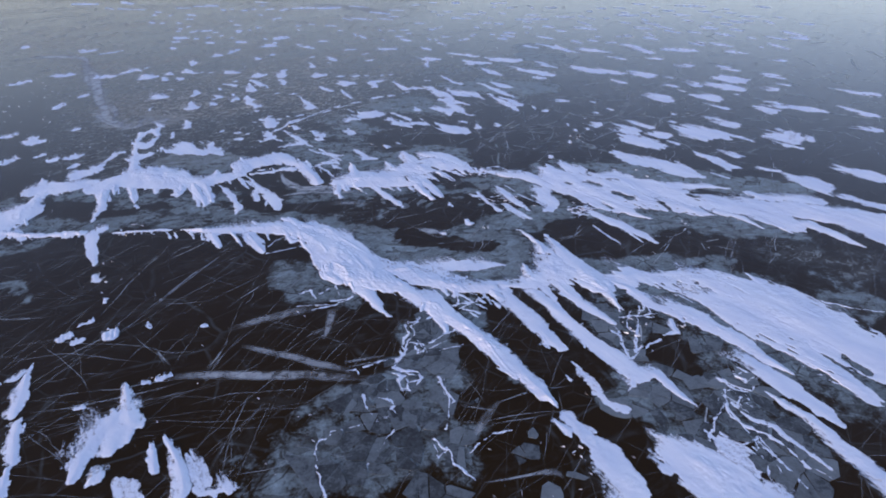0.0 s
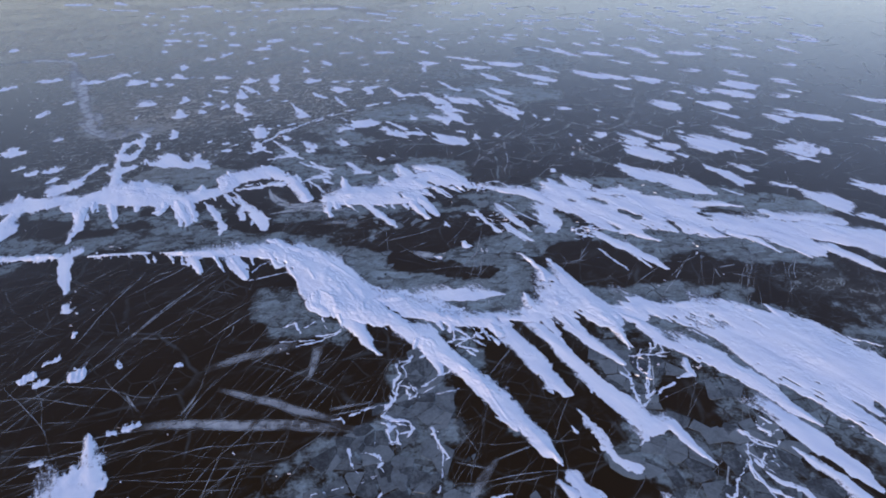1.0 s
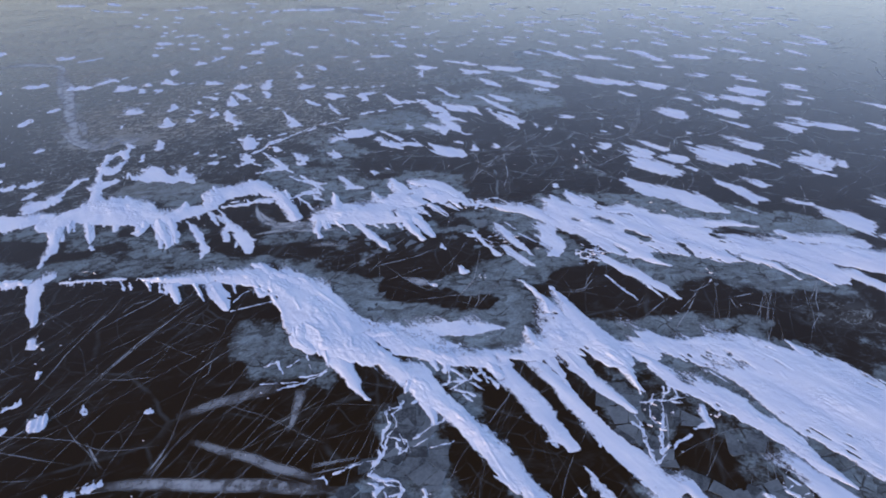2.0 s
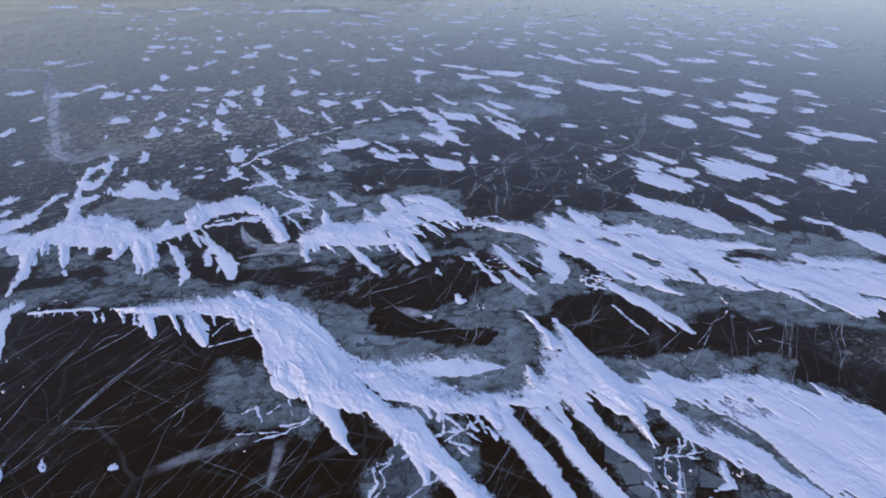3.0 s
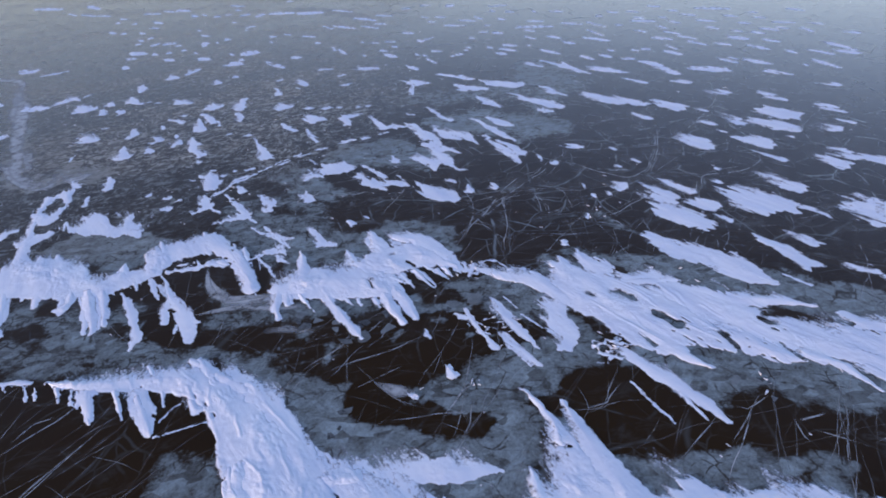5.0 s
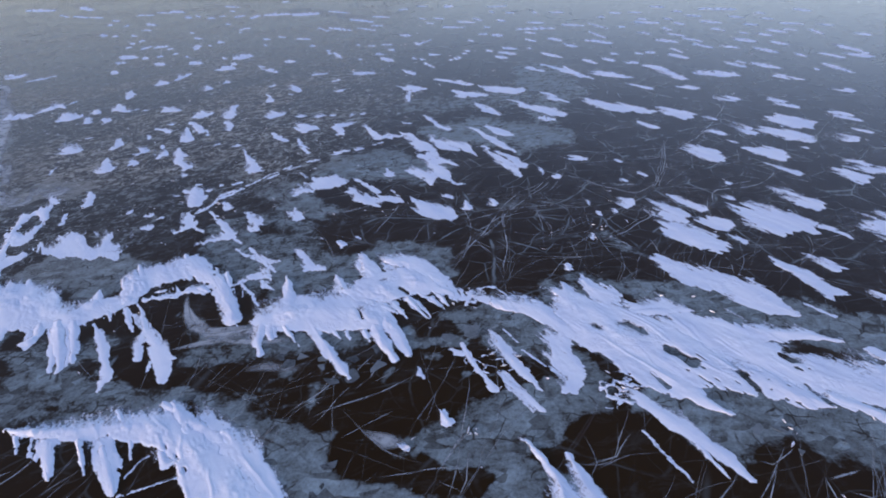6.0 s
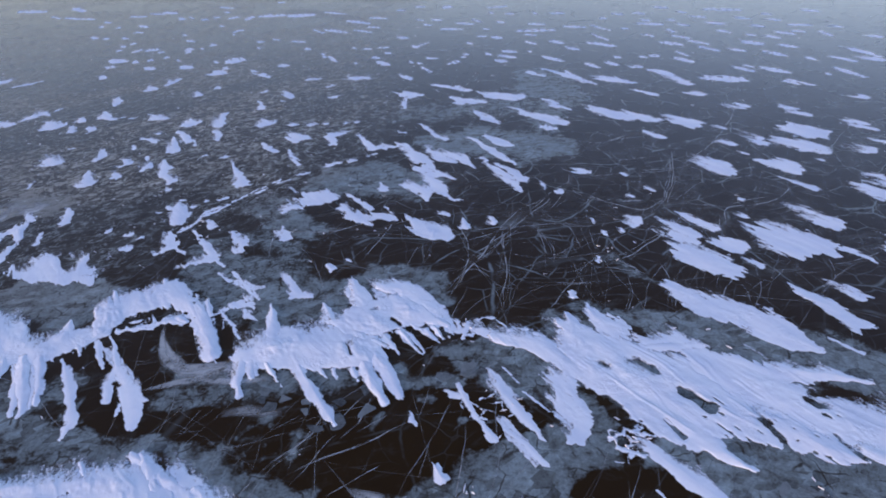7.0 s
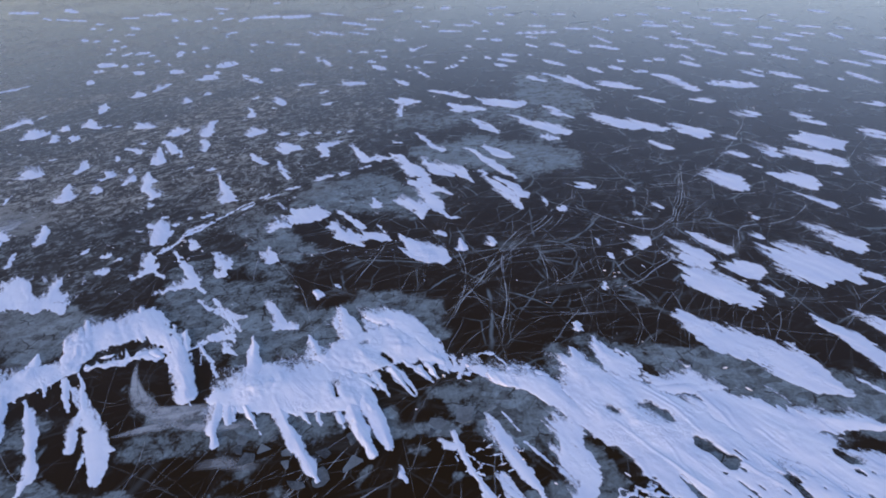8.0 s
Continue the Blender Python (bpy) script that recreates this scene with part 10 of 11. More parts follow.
crack(0.5, [(0.68, 7.06, 0.023), (1.48, 7.08, 0.034), (2.14, 7.25, 0.069), (2.2, 6.98, 0.045)])
crack(0.3, [(2.19, 8.47, 0.009), (2.0, 7.39, 0.009)])
crack(0.3, [(0.2, 10.56, 0.011), (0.66, 9.94, 0.01), (1.05, 9.02, 0.01)])
crack(0.3, [(1.02, 8.15, 0.009), (1.7, 7.75, 0.009), (2.26, 7.58, 0.009)])
crack(0.4, [(0.21, 9.24, 0.02), (0.99, 9.03, 0.02)])
crack(0.42, [(1.28, 9.27, 0.053), (0.9, 8.78, 0.103), (0.34, 7.96, 0.048)])
crack(0.55, [(11.83, 16.75, 0.015), (11.34, 15.88, 0.014), (10.71, 14.76, 0.013), (10.12, 13.94, 0.012)])
crack(0.6, [(8.08, 16.4, 0.014), (7.49, 15.49, 0.014), (6.93, 14.92, 0.013), (6.66, 14.45, 0.013)])
crack(0.3, [(10.24, 16.66, 0.011), (9.03, 14.54, 0.01)])
crack(0.28, [(10.27, 16.66, 0.011), (10.08, 15.97, 0.01), (9.43, 14.84, 0.01)])
crack(0.36, [(4.18, 16.58, 0.011), (4.97, 16.83, 0.011), (5.67, 16.94, 0.011)])
crack(0.36, [(4.71, 16.95, 0.015), (5.24, 17.81, 0.016), (5.42, 18.15, 0.016)])
crack(0.3, [(5.16, 15.56, 0.01), (5.84, 16.36, 0.011)])
crack(0.42, [(9.13, 15.7, 0.021), (9.55, 15.49, 0.02), (9.99, 15.33, 0.02)])
crack(0.6, [(8.86, 16.25, 0.018), (8.76, 15.73, 0.017), (8.82, 15.58, 0.017)])
crack(0.6, [(9.14, 15.98, 0.028), (9.46, 16.06, 0.028), (9.79, 16.13, 0.028)])
crack(0.4, [(10.28, 15.35, 0.017), (10.83, 15.59, 0.017)])
crack(0.6, [(7.89, 16.62, 0.015), (8.1, 16.45, 0.014), (8.74, 16.87, 0.015)])
crack(0.3, [(4.15, 17.43, 0.011), (4.27, 16.67, 0.011), (4.06, 16.09, 0.011)])
crack(0.3, [(6.09, 16.65, 0.011), (6.9, 16.69, 0.011), (7.72, 16.23, 0.011)])
crack(0.4, [(3.83, 28.49, 0.013), (4.89, 28.61, 0.013), (6.54, 28.27, 0.013), (8.15, 28.49, 0.013), (9.14, 28.87, 0.013)])
crack(0.5, [(3.89, 28.97, 0.018), (4.92, 29.88, 0.018), (5.79, 31.09, 0.019), (7.04, 32.38, 0.02), (7.19, 32.81, 0.02)])
crack(0.45, [(7.04, 32.38, 0.015), (6.91, 30.95, 0.014), (7.77, 30.27, 0.014), (8.38, 29.83, 0.014)])
crack(0.3, [(6.64, 30.6, 0.014), (5.78, 29.6, 0.014)])
crack(0.5, [(7.47, 35.78, 0.023), (8.6, 35.75, 0.023), (10.08, 36.53, 0.023), (11.3, 37.09, 0.024)])
crack(0.55, [(9.06, 28.88, 0.018), (9.83, 29.31, 0.018), (10.49, 30.32, 0.019), (11.15, 31.43, 0.019), (12.32, 34.27, 0.022), (12.5, 35.58, 0.023)])
crack(0.4, [(9.71, 28.98, 0.013), (11.27, 30.41, 0.014), (12.84, 31.84, 0.015)])
crack(0.5, [(10.28, 29.79, 0.014), (11.16, 29.5, 0.014), (12.19, 29.21, 0.013)])
crack(0.5, [(12.19, 29.21, 0.018), (13.49, 29.49, 0.018), (14.57, 29.82, 0.018)])
crack(0.5, [(8.2, 32.56, 0.02), (9.51, 32.84, 0.021), (11.09, 32.97, 0.021), (12.5, 32.9, 0.021)])
crack(0.35, [(10.66, 31.28, 0.014), (11.47, 33.16, 0.016), (11.68, 34.88, 0.017), (11.81, 36.86, 0.018)])
crack(0.3, [(14.84, 35.79, 0.017), (14.03, 34.02, 0.016)])
crack(0.4, [(4.87, 28.53, 0.013), (5.04, 27.59, 0.012), (5.0, 26.48, 0.012), (4.87, 25.85, 0.011)])
crack(0.35, [(4.79, 26.24, 0.012), (6.32, 27.03, 0.012), (6.86, 27.55, 0.012)])
crack(0.3, [(6.35, 29.71, 0.014), (7.31, 28.59, 0.013)])
crack(0.5, [(11.96, 28.72, 0.017), (11.36, 27.37, 0.016)])
crack(0.5, [(6.85, 25.78, 0.027), (7.6, 26.22, 0.027), (8.63, 26.93, 0.028), (9.52, 27.57, 0.029)])
crack(0.3, [(6.05, 26.92, 0.012), (6.8, 26.17, 0.012), (7.73, 25.7, 0.011)])
crack(0.25, [(3.66, 27.16, 0.012), (4.53, 27.5, 0.012), (5.71, 27.23, 0.012)])
crack(0.3, [(5.9, 32.76, 0.015), (7.2, 34.49, 0.016), (8.48, 34.82, 0.016)])
crack(0.45, [(8.46, 30.1, 0.037), (9.11, 30.11, 0.148), (9.68, 30.14, 0.046)])
crack(0.35, [(-2.49, 18.32, 0.011), (-2.24, 19.22, 0.011), (-1.74, 19.54, 0.012)])
crack(0.4, [(-2.32, 18.09, 0.014), (-1.41, 19.39, 0.015)])
crack(0.36, [(0.06, 17.81, 0.011), (0.35, 18.55, 0.011), (0.89, 19.33, 0.011), (1.44, 20.73, 0.012)])
crack(0.3, [(0.49, 17.99, 0.011), (0.81, 19.09, 0.011)])
crack(0.6, [(-1.5, 17.82, 0.011), (-0.6, 18.29, 0.011), (-0.31, 18.49, 0.011)])
crack(0.3, [(-2.92, 19.64, 0.012), (-1.77, 19.92, 0.012), (-0.68, 20.22, 0.012)])
crack(0.5, [(1.58, 17.29, 0.014), (1.51, 16.45, 0.013), (1.15, 15.87, 0.013)])
crack(0.36, [(0.73, 16.59, 0.01), (1.43, 16.19, 0.01)])
crack(0.3, [(1.16, 17.13, 0.01), (1.38, 16.46, 0.01)])
crack(0.55, [(-0.93, 17.83, 0.057), (-0.35, 17.48, 0.195), (0.06, 17.45, 0.069)])
crack(0.3, [(-6.12, 19.65, 0.012), (-5.53, 20.63, 0.012), (-5.03, 21.29, 0.013)])
crack(0.6, [(-9.1, 13.63, 0.011), (-8.69, 14.57, 0.011), (-8.19, 15.67, 0.012), (-7.96, 16.34, 0.013), (-7.65, 16.92, 0.013)])
crack(0.42, [(-8.13, 15.56, 0.011), (-7.65, 16.07, 0.011), (-7.04, 16.7, 0.011)])
crack(0.36, [(-9.66, 14.39, 0.01), (-9.26, 14.83, 0.01), (-8.67, 15.22, 0.01), (-8.32, 15.57, 0.011)])
crack(0.36, [(-7.78, 13.56, 0.011), (-7.42, 13.77, 0.011), (-7.14, 14.19, 0.011), (-6.73, 14.62, 0.011), (-6.18, 15.21, 0.012), (-5.7, 15.86, 0.012)])
crack(0.5, [(-6.72, 13.44, 0.016), (-6.2, 14.2, 0.017), (-5.83, 14.63, 0.017), (-5.24, 15.08, 0.018)])
crack(0.3, [(-8.15, 15.48, 0.009), (-7.59, 15.08, 0.009), (-6.88, 14.69, 0.009), (-6.23, 14.39, 0.008)])
crack(0.3, [(-8.29, 16.11, 0.009), (-7.26, 16.05, 0.009), (-6.05, 15.65, 0.009)])
crack(0.3, [(-10.47, 15.7, 0.009), (-10.21, 16.48, 0.01), (-10.16, 16.82, 0.01)])
crack(0.4, [(-9.65, 16.61, 0.026), (-9.46, 17.22, 0.027), (-8.99, 17.46, 0.027)])
crack(0.36, [(-11.44, 17.08, 0.01), (-11.19, 17.52, 0.01), (-10.6, 17.67, 0.01)])
crack(0.36, [(-5.67, 13.44, 0.009), (-5.18, 13.83, 0.009), (-4.78, 14.24, 0.01)])
crack(0.38, [(-6.26, 13.47, 0.016), (-6.12, 13.76, 0.016), (-6.12, 14.25, 0.017)])
crack(0.3, [(-9.04, 13.62, 0.008), (-9.06, 13.98, 0.008), (-9.5, 14.58, 0.008)])
crack(0.3, [(-8.75, 13.67, 0.024), (-8.11, 13.66, 0.024), (-7.47, 13.77, 0.024)])
crack(0.22, [(-7.72, 13.73, 0.008), (-7.56, 14.47, 0.008), (-7.36, 15.21, 0.009)])
crack(0.55, [(-7.49, 23.99, 0.042), (-7.16, 23.03, 0.08), (-6.95, 22.41, 0.116), (-6.42, 22.01, 0.138), (-5.8, 21.88, 0.137), (-5.1, 22.03, 0.113), (-4.56, 22.32, 0.051)])
crack(0.5, [(-6.9, 21.18, 0.036), (-6.28, 21.28, 0.108), (-5.63, 21.45, 0.146), (-5.05, 21.87, 0.075)])
crack(0.36, [(-6.06, 19.58, 0.008), (-5.58, 20.47, 0.009), (-4.74, 21.54, 0.009)])
crack(0.36, [(-5.31, 19.59, 0.008), (-4.99, 20.43, 0.009), (-4.64, 21.24, 0.009)])
crack(0.3, [(-7.13, 21.41, 0.009), (-6.63, 22.06, 0.009), (-6.16, 22.95, 0.01)])
crack(0.3, [(-8.01, 22.4, 0.013), (-7.42, 22.24, 0.013), (-7.09, 22.5, 0.013)])
crack(0.36, [(-3.1, 19.57, 0.011), (-2.39, 20.01, 0.011)])
crack(0.42, [(-0.13, 21.59, 0.009), (0.4, 22.03, 0.009), (1.1, 22.43, 0.01)])
crack(0.36, [(0.9, 19.16, 0.008), (1.35, 20.22, 0.008)])
crack(0.36, [(0.13, 20.1, 0.008), (0.96, 20.57, 0.009)])
crack(0.3, [(0.02, 19.98, 0.008), (0.9, 19.83, 0.008), (1.78, 19.87, 0.008)])
crack(0.3, [(-2.58, 19.78, 0.011), (-2.1, 20.12, 0.011)])
crack(0.4, [(-1.52, 19.3, 0.021), (-1.1, 19.75, 0.022), (-0.76, 20.62, 0.023)])
crack(0.36, [(-1.48, 19.71, 0.022), (-0.87, 20.56, 0.023)])
crack(0.36, [(-0.99, 19.27, 0.01), (-0.39, 19.64, 0.011), (-0.03, 19.92, 0.011)])
crack(0.5, [(1.61, 20.95, 0.018), (2.23, 21.35, 0.018), (3.01, 21.83, 0.019)])
crack(0.4, [(1.21, 21.5, 0.009), (0.91, 22.07, 0.009)])
crack(0.6, [(-6.27, 55.47, 0.029), (-3.96, 55.7, 0.029), (-1.51, 56.24, 0.029), (1.45, 56.57, 0.03), (3.71, 57.2, 0.03), (5.27, 57.92, 0.03), (7.57, 58.09, 0.03), (8.83, 58.41, 0.031)])
crack(0.45, [(1.23, 24.18, 0.021), (2.49, 26.62, 0.024), (4.13, 28.82, 0.026), (6.77, 31.57, 0.029), (7.34, 33.02, 0.031)])
crack(0.36, [(1.26, 25.39, 0.015), (3.1, 27.3, 0.016), (4.79, 29.33, 0.018)])
crack(0.6, [(3.0, 23.56, 0.014), (3.4, 25.84, 0.015), (3.56, 28.31, 0.017)])
crack(0.42, [(1.31, 27.36, 0.025), (3.64, 28.44, 0.026), (5.72, 28.78, 0.026), (7.48, 28.29, 0.026)])
crack(0.5, [(4.85, 25.69, 0.015), (5.02, 27.35, 0.016), (4.91, 28.73, 0.017)])
crack(0.36, [(4.85, 25.69, 0.015), (6.45, 25.98, 0.016), (7.6, 26.33, 0.016), (9.03, 27.44, 0.017), (10.62, 28.65, 0.017)])
crack(0.6, [(6.66, 31.06, 0.029), (7.97, 30.05, 0.028), (9.04, 29.13, 0.027), (10.63, 30.21, 0.028)])
crack(0.42, [(6.81, 32.5, 0.02), (9.33, 32.55, 0.02), (11.38, 32.66, 0.02), (13.95, 33.54, 0.021)])
crack(0.5, [(8.6, 35.7, 0.022), (10.12, 36.45, 0.023), (11.73, 36.71, 0.023)])
crack(0.36, [(8.23, 36.49, 0.034), (9.44, 36.06, 0.034), (11.63, 36.99, 0.035)])
crack(0.45, [(9.23, 28.81, 0.017), (9.92, 29.34, 0.018), (11.14, 31.36, 0.019), (11.98, 33.83, 0.021), (13.07, 35.5, 0.022)])
crack(0.42, [(9.92, 29.34, 0.018), (11.3, 32.68, 0.02), (11.8, 34.29, 0.021)])
crack(0.45, [(11.55, 32.25, 0.03), (12.97, 33.68, 0.031), (15.4, 36.38, 0.034), (17.47, 39.14, 0.037), (18.42, 40.92, 0.039)])
crack(0.36, [(6.47, 22.65, 0.013), (7.07, 24.03, 0.014), (7.32, 25.44, 0.015)])
crack(0.6, [(8.15, 23.02, 0.013), (8.59, 24.48, 0.014), (8.65, 25.99, 0.016)])
crack(0.42, [(9.44, 22.91, 0.02), (10.03, 24.34, 0.022), (10.81, 25.1, 0.022)])
crack(0.5, [(10.66, 24.28, 0.014), (10.72, 23.69, 0.014), (10.56, 23.16, 0.014)])
crack(0.36, [(10.3, 23.54, 0.014), (10.9, 24.06, 0.014), (11.77, 24.58, 0.014)])
crack(0.6, [(11.55, 27.69, 0.025), (12.18, 29.06, 0.026), (12.66, 29.32, 0.027), (14.13, 29.29, 0.027), (15.38, 29.95, 0.027), (16.04, 31.26, 0.029)])
crack(0.42, [(15.38, 29.95, 0.018), (16.18, 29.52, 0.018), (16.78, 28.81, 0.017)])
crack(0.5, [(10.45, 29.75, 0.018), (11.53, 29.45, 0.018), (12.52, 29.02, 0.018)])
crack(0.36, [(13.24, 24.03, 0.021), (13.96, 25.0, 0.022), (14.11, 25.65, 0.023)])
crack(0.6, [(13.96, 25.0, 0.015), (15.04, 25.33, 0.015), (16.23, 25.9, 0.015)])
crack(0.42, [(11.76, 24.79, 0.015), (12.91, 24.68, 0.015), (13.6, 24.82, 0.015)])
crack(0.5, [(12.8, 31.7, 0.029), (14.02, 31.53, 0.029), (15.26, 31.74, 0.029)])
crack(0.36, [(5.33, 25.0, 0.015), (6.51, 26.21, 0.016), (8.13, 28.08, 0.017)])
crack(0.6, [(2.04, 25.75, 0.015), (2.29, 27.64, 0.017), (1.95, 29.07, 0.018)])
crack(0.42, [(3.72, 24.94, 0.022), (5.29, 24.79, 0.022), (6.54, 24.88, 0.022)])
crack(0.5, [(22.82, 37.61, 0.024), (21.2, 35.7, 0.022), (18.63, 33.29, 0.021)])
crack(0.36, [(2.71, 27.6, 0.017), (4.19, 28.24, 0.017), (6.2, 28.3, 0.017)])
crack(0.6, [(14.8, 36.74, 0.035), (16.28, 37.04, 0.035), (17.07, 34.88, 0.033)])
crack(0.42, [(1.28, 26.05, 0.016), (2.33, 26.17, 0.016), (3.09, 24.8, 0.015), (4.38, 24.48, 0.014)])
crack(0.5, [(4.79, 29.33, 0.018), (6.06, 28.31, 0.017), (6.32, 26.47, 0.016)])
crack(0.36, [(11.8, 34.29, 0.032), (9.97, 34.12, 0.032), (8.17, 33.94, 0.032)])
crack(0.6, [(-30.09, 49.55, 0.394), (-27.01, 44.73, 0.435), (-23.57, 38.56, 0.342), (-21.82, 35.59, 0.284), (-19.88, 32.98, 0.293), (-18.38, 31.8, 0.282), (-17.62, 31.98, 0.256), (-17.67, 32.7, 0.232), (-18.64, 33.95, 0.181)])
crack(0.5, [(-21.83, 36.89, 0.163), (-20.27, 34.56, 0.184), (-19.66, 33.32, 0.148)])
crack(0.4, [(-17.67, 32.7, 0.232), (-16.79, 32.58, 0.405), (-16.26, 32.8, 0.233)])
crack(0.3, [(-5.96, 29.25, 0.104), (-2.81, 28.99, 0.077), (-1.31, 29.93, 0.08)])



def hairlines():
    """The web of fine healed cracks between the large ones: long, nearly straight, crossing."""
    rng = random.Random(9)
    verts, faces, milk = [], [], []
    for k in range(1300):
        y = 4 + 54 * rng.random() ** 1.1
        x = rng.uniform(-0.75, 0.75) * (y + 9)
        if k >= 1000:   # thickest on the clear ice beyond the upper ridge
            x, y = rng.uniform(-2, 24), rng.uniform(23, 46)
        a = radians(rng.choice((60, 62, 64, 66, 56, 40, 84, 96, 22, 6, -6, 150, 171) if y > 22 else (60, 61, 63, 64, 66, 57, 68, 46, 88, 18, 4, 160)) + rng.gauss(0, 4))
        bend = rng.gauss(0, 0.015) if rng.random() < 0.75 else rng.gauss(0, 0.06)
        step, n = rng.uniform(0.35, 0.7), rng.choice((5, 7, 10, 14, 20, 28) if k < 1000 else (12, 16, 22, 30))
        x, y = x - 0.5 * n * step * math.cos(a), y - 0.5 * n * step * math.sin(a)
        r = rng.uniform(0.005, 0.011) + 0.00035 * y
        points = []
        for _ in range(n):
            points.append((x, y, r * rng.uniform(0.5, 1.3)))
            x, y = x + step * math.cos(a), y + step * math.sin(a)
            a += bend + rng.gauss(0, 0.04)
        ribbon(verts, faces, milk, points, rng.choice((0.04, 0.06, 0.08, 0.10, 0.13, 0.17, 0.24)) , 1000 + k, 1.0)
    ob = vein_object("hairline_cracks", verts, faces, milk, GROUND)
    tagged(ob, "web of fine white healed cracks", kind="stuff")


hairlines()


# ---------------------------------------------------------------- upturned ice shards along the ridges
def shard_mesh(rng):
    """A broken plate of ice: an uneven polygon with thickness and chipped upper edge."""
    bm = bmesh.new()
    n = rng.randint(3, 5)
    ring = []
    for k in range(n):
        a = 2 * math.pi * (k + rng.uniform(-0.3, 0.3)) / n
        r = rng.uniform(0.5, 1.0)
        ring.append((r * math.cos(a), 0.55 * r * math.sin(a)))
    low = [bm.verts.new((x, y, -0.5)) for x, y in ring]
    top = [bm.verts.new((x * 0.93 + rng.uniform(-0.04, 0.04), y * 0.93, 0.5 + rng.uniform(-0.1, 0.1))) for x, y in ring]
    bm.faces.new(low[::-1])
    bm.faces.new(top)
    for k in range(n):
        bm.faces.new((low[k], low[(k + 1) % n], top[(k + 1) % n], top[k]))
    me = bpy.data.meshes.new("ice_shard")
    bm.to_mesh(me)
    bm.free()
    me.materials.append(SHARD)
    return me


shard_rng = random.Random(21)
SHARD_MESHES = [shard_mesh(shard_rng) for _ in range(10)]


def shard_cluster(x, y, n, spread):
    """Splinters and slabs pushed up where plates met, most of them thin and on edge."""
    for _ in range(n):
        long = shard_rng.uniform(0.04, 0.14)
        px, py = x + shard_rng.gauss(0, 0.6) * spread, y + shard_rng.gauss(0, 0.6) * spread
        if shard_rng.random() < 0.7:
            wide, lean = long * shard_rng.uniform(0.2, 0.45), shard_rng.uniform(10, 60)
        else:
            wide, lean = long * shard_rng.uniform(0.5, 0.8), shard_rng.uniform(4, 20)
        ob = new("ice_shard", shard_rng.choice(SHARD_MESHES))
        ob.matrix_world = pose(px, py, 0.4 * wide * math.sin(radians(lean)) + 0.01, lean, 0, shard_rng.choice((20, 65, 110, 150)) + shard_rng.gauss(0, 20)) @ Matrix.Diagonal((long, wide, 0.025, 1))
        tagged(ob, "broken plate of white frosted ice jutting from the ice", "ice shard", group="ice shards along the ridges")


# ---------------------------------------------------------------- broken plates frozen into the sheet
def clipped(poly, px, py, nx, ny):
    """The part of a polygon on the near side of the line through (px, py) with normal (nx, ny)."""
    out = []
    for k, (x, y) in enumerate(poly):
        x2, y2 = poly[(k + 1) % len(poly)]
        d1, d2 = (x - px) * nx + (y - py) * ny, (x2 - px) * nx + (y2 - py) * ny
        if d1 <= 0:
            out.append((x, y))
        if d1 * d2 < 0:
            f = d1 / (d1 - d2)
            out.append((x + (x2 - x) * f, y + (y2 - y) * f))
    return out


def snow_crust(x, y, spread):
    """Lacy snow caught along the edges of small broken plates: uneven ribs round angular cells."""
    rng = shard_rng
    cell = rng.uniform(0.2, 0.3)
    reach = 1.3 * spread + 0.12
    seeds = [(rng.uniform(-reach, reach), rng.uniform(-reach, reach)) for _ in range(int((2 * reach / cell) ** 2) + 3)]
    ribs = []
    for sx, sy in seeds:
        if rng.random() > 1.1 - (math.hypot(sx, sy) / reach) ** 2:
            continue
        poly = [(-cell, -cell), (cell, -cell), (cell, cell), (-cell, cell)]
        for ox, oy in seeds:
            ex, ey = ox - sx, oy - sy
            if 0 < ex * ex + ey * ey < 9 * cell * cell and poly:
                poly = clipped(poly, ex * 0.5, ey * 0.5, ex, ey)
        start = rng.randrange(9)
        run = rng.choice((1, 1, 2, 3))
        for k in range(min(run, len(poly))):
            ax, ay = poly[(start + k) % len(poly)]
            bx, by = poly[(start + k + 1) % len(poly)]
            w = rng.uniform(0.012, 0.055) if rng.random() < 0.3 else rng.uniform(0.010, 0.022)
            mx, my = 0.5 * (ax + bx) + rng.gauss(0, 0.03), 0.5 * (ay + by) + rng.gauss(0, 0.03)
            ribs.append([(x + sx + ax, y + sy + ay, w * rng.uniform(0.5, 1)), (x + sx + mx, y + sy + my, w), (x + sx + bx, y + sy + by, w * rng.uniform(0.4, 1))])
        if rng.random() < 0.12:
            ribs.append([(x + sx, y + sy, 0.05), (x + sx + rng.gauss(0, 0.06), y + sy + rng.gauss(0, 0.06), 0.03)])
    ob = drift_object("snow_crust", "crust", 0.06, ribs, x, y)
    ob.location = (x, y, 0)
    tagged(ob, "lacy crust of snow caught between broken ice plates", "snow crust", group="snow crusts between the plates")


shard_cluster(5.18, 11.24, 6, 0.33)
shard_cluster(5.17, 12.09, 5, 0.31)
shard_cluster(3.41, 15.9, 7, 0.35)
shard_cluster(2.59, 7.72, 6, 0.22)
shard_cluster(-3.63, 16.21, 3, 0.16)
shard_cluster(-15.8, 18.71, 6, 0.69)
shard_cluster(-12.19, 18.49, 6, 0.68)
shard_cluster(-11.44, 15.31, 4, 0.28)
shard_cluster(-7.6, 10.52, 4, 0.21)
shard_cluster(6.41, 11.63, 4, 0.21)
shard_cluster(2.5, 19.99, 12, 0.58)
shard_cluster(5.38, 18.8, 12, 0.38)
shard_cluster(-1.02, 22.62, 9, 0.67)
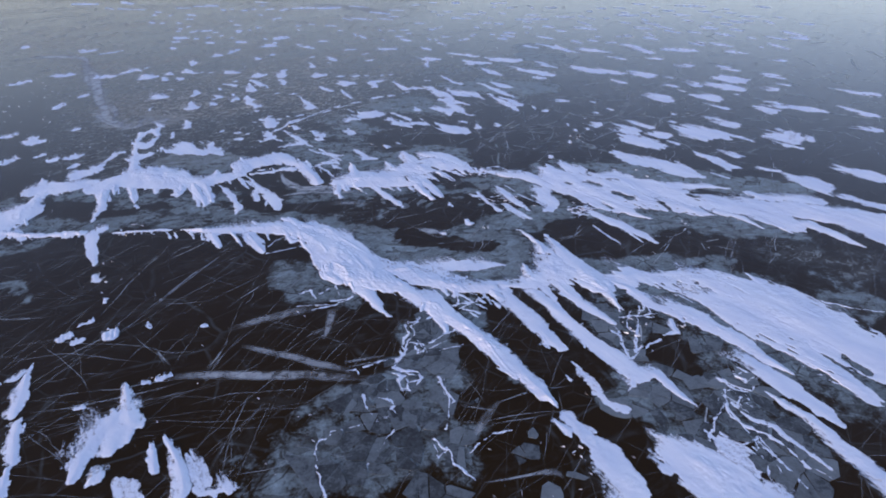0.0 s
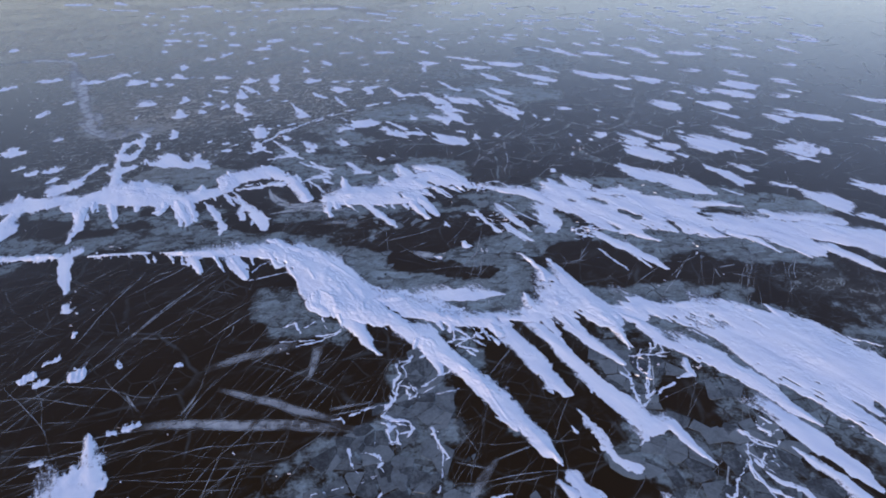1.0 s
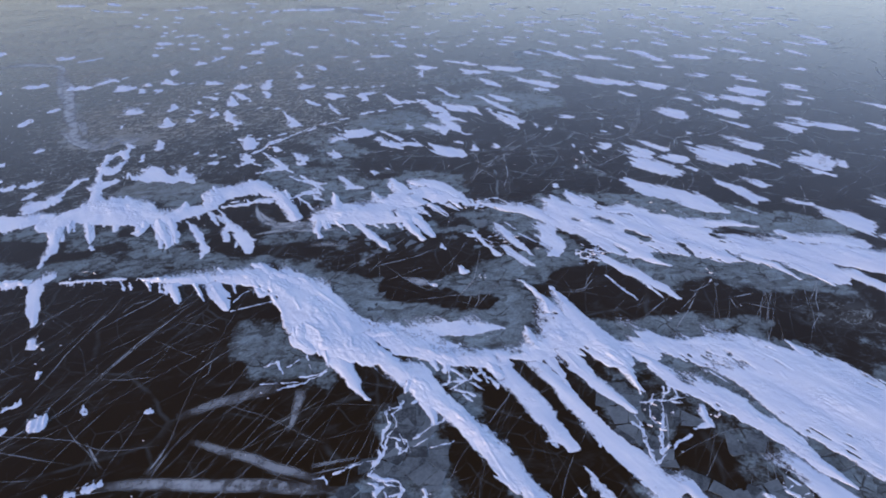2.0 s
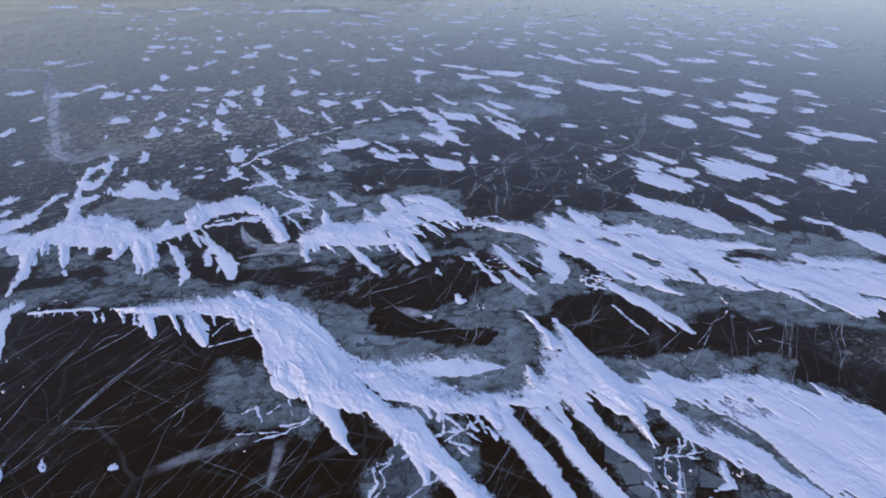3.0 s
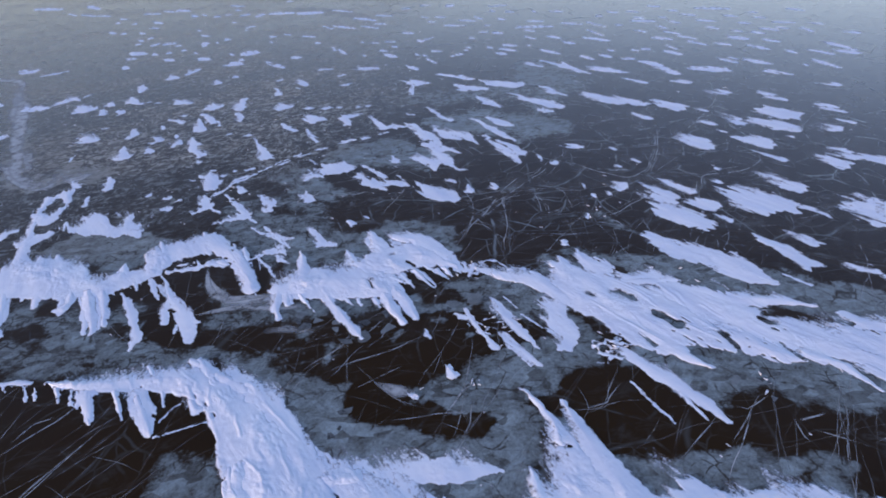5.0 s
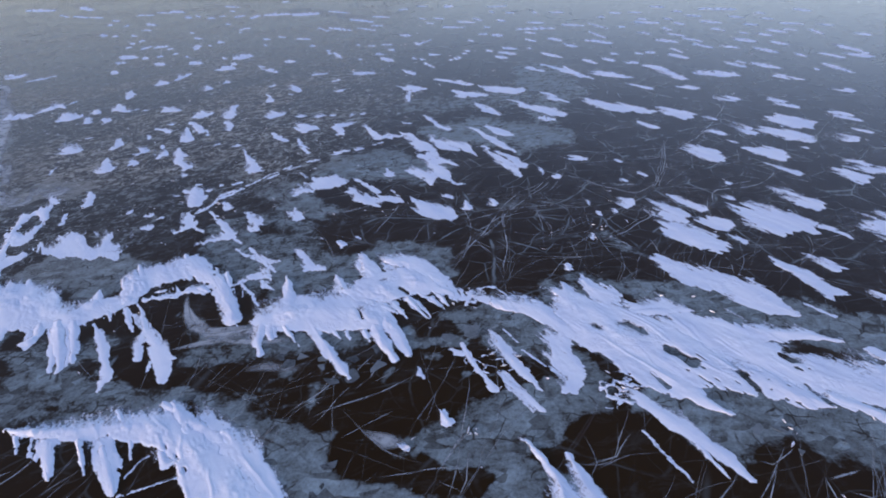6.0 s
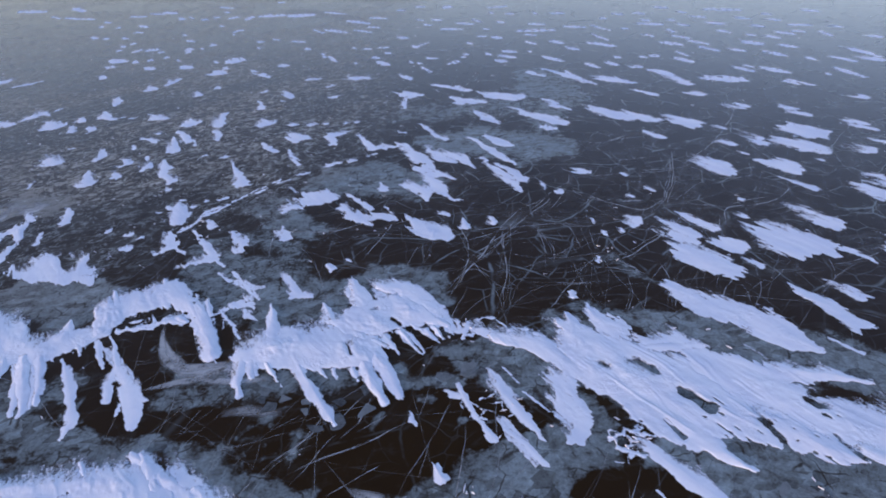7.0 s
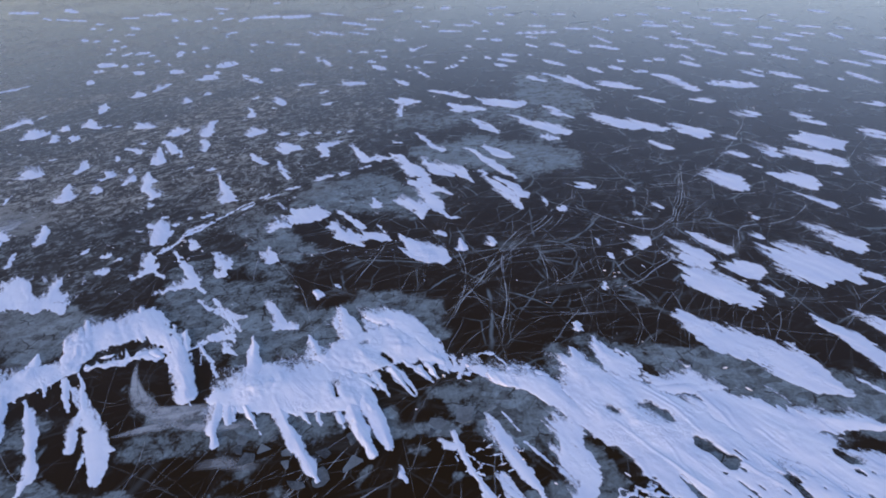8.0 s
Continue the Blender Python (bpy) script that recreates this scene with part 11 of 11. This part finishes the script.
shard_cluster(0.75, 23.1, 6, 0.44)
shard_cluster(1.94, 23.05, 6, 0.32)
shard_cluster(-8.32, 23.85, 8, 0.86)
shard_cluster(1.63, 17.75, 4, 0.15)
shard_cluster(0.03, 17.61, 4, 0.21)
shard_cluster(10.81, 17.95, 6, 0.5)
shard_cluster(8.76, 17.23, 4, 0.34)
shard_cluster(8.1, 21.44, 8, 0.71)
shard_cluster(6.99, 26.23, 6, 0.42)
shard_cluster(-8.36, 30.3, 6, 0.46)
shard_cluster(-8.3, 39.43, 5, 0.63)
snow_crust(2.49, 19.91, 0.41)
snow_crust(5.36, 18.73, 0.32)


plate_rng = random.Random(33)


def plate_field(spacing, *strokes, keep=0.8, least=0.9):
    """Angular plates, each bounded by the lines half way to its neighbours."""
    flat = [p for stroke in strokes for p in stroke]
    x0, x1 = min(p[0] - p[2] for p in flat), max(p[0] + p[2] for p in flat)
    y0, y1 = min(p[1] - p[2] for p in flat), max(p[1] + p[2] for p in flat)
    count = int((x1 - x0 + 2 * spacing) * (y1 - y0 + 2 * spacing) / spacing ** 2)
    seeds = [(plate_rng.uniform(x0 - spacing, x1 + spacing), plate_rng.uniform(y0 - spacing, y1 + spacing)) for _ in range(count)]
    depth, _ = inside(np.array([q[0] for q in seeds]), np.array([q[1] for q in seeds]), strokes)
    bare, _ = inside(np.array([q[0] for q in seeds]), np.array([q[1] for q in seeds]), [q for density, zone in FROST if density < 0 for q in zone])
    for (sx, sy), d, open_ice in zip(seeds, depth, bare):
        if d < -0.1 * spacing or open_ice > 0 or plate_rng.random() > keep:
            continue
        h = spacing * 1.2
        poly = [(-h, -h), (h, -h), (h, h), (-h, h)]
        for ox, oy in seeds:
            ex, ey = ox - sx, oy - sy
            if 0 < ex * ex + ey * ey < 9 * spacing * spacing and poly:
                poly = clipped(poly, ex * 0.485, ey * 0.485, ex, ey)
        if len(poly) < 3:
            continue
        small = plate_rng.uniform(least, 1.03)
        poly = [(x * small, y * small) for x, y in poly]
        bm = bmesh.new()
        lift = plate_rng.uniform(0.004, 0.008)
        tip = (plate_rng.gauss(0, 0.006), plate_rng.gauss(0, 0.006))
        top = [bm.verts.new((x * 0.985, y * 0.985, max(0.003, lift + x * tip[0] + y * tip[1]))) for x, y in poly]
        low = [bm.verts.new((x, y, -0.02)) for x, y in poly]
        bm.faces.new(top)
        for k in range(len(poly)):
            bm.faces.new((low[k], low[(k + 1) % len(poly)], top[(k + 1) % len(poly)], top[k]))
        me = bpy.data.meshes.new("ice_plate")
        bm.to_mesh(me)
        bm.free()
        me.materials.append(FLOE)
        ob = new("ice_plate", me)
        ob.matrix_world = pose(sx, sy, 0, 0, 0, plate_rng.gauss(0, 4))
        ob.parent = GROUND


plate_field(0.85, [(-3.34, 8.45, 0.176), (-3.24, 7.79, 0.269), (-3.08, 7.11, 0.285), (-2.68, 7.48, 0.293)], keep=1.0, least=0.99)
plate_field(0.4, [(-2.35, 7.97, 0.774), (-1.76, 8.32, 0.944), (-0.49, 8.03, 0.904), (-0.13, 7.16, 0.654)])
plate_field(0.36, [(-0.32, 11.6, 0.481), (-0.48, 10.71, 0.605), (-0.69, 9.18, 0.686)])
plate_field(0.44, [(4.39, 12.27, 0.605), (5.41, 11, 0.923), (6.32, 10.29, 0.904)])
plate_field(0.4, [(6.72, 9.29, 0.802), (6.95, 8.42, 0.841), (7.19, 7.49, 0.866)])
plate_field(0.44, [(4.59, 9.42, 0.691), (5.07, 8.2, 0.796)])
plate_field(0.36, [(-0.49, 12.04, 0.534), (-0.94, 10.93, 0.482), (-1.07, 9.88, 0.7), (-2.36, 9.53, 0.419)])
plate_field(0.3, [(-7.34, 19.34, 0.547), (-5.44, 19.7, 0.7), (-3.82, 20.1, 0.574)], keep=0.2, least=0.35)
plate_field(0.3, [(-3.63, 17.7, 0.528), (-1.98, 16.79, 0.667)], keep=0.2, least=0.35)
plate_field(0.3, [(8.66, 17.03, 0.686), (9.79, 16, 0.858)], keep=0.2, least=0.35)
plate_field(0.32, [(0.55, 10.65, 0.491), (1.56, 8.39, 0.707), (2.1, 7.19, 0.389)], keep=0.2, least=0.35)
plate_field(0.32, [(-4.8, 20.66, 0.67), (-2.78, 20.07, 0.772), (-0.61, 20.38, 0.787), (1.53, 21.38, 0.698), (2.52, 21.49, 0.422)], keep=0.22, least=0.4)
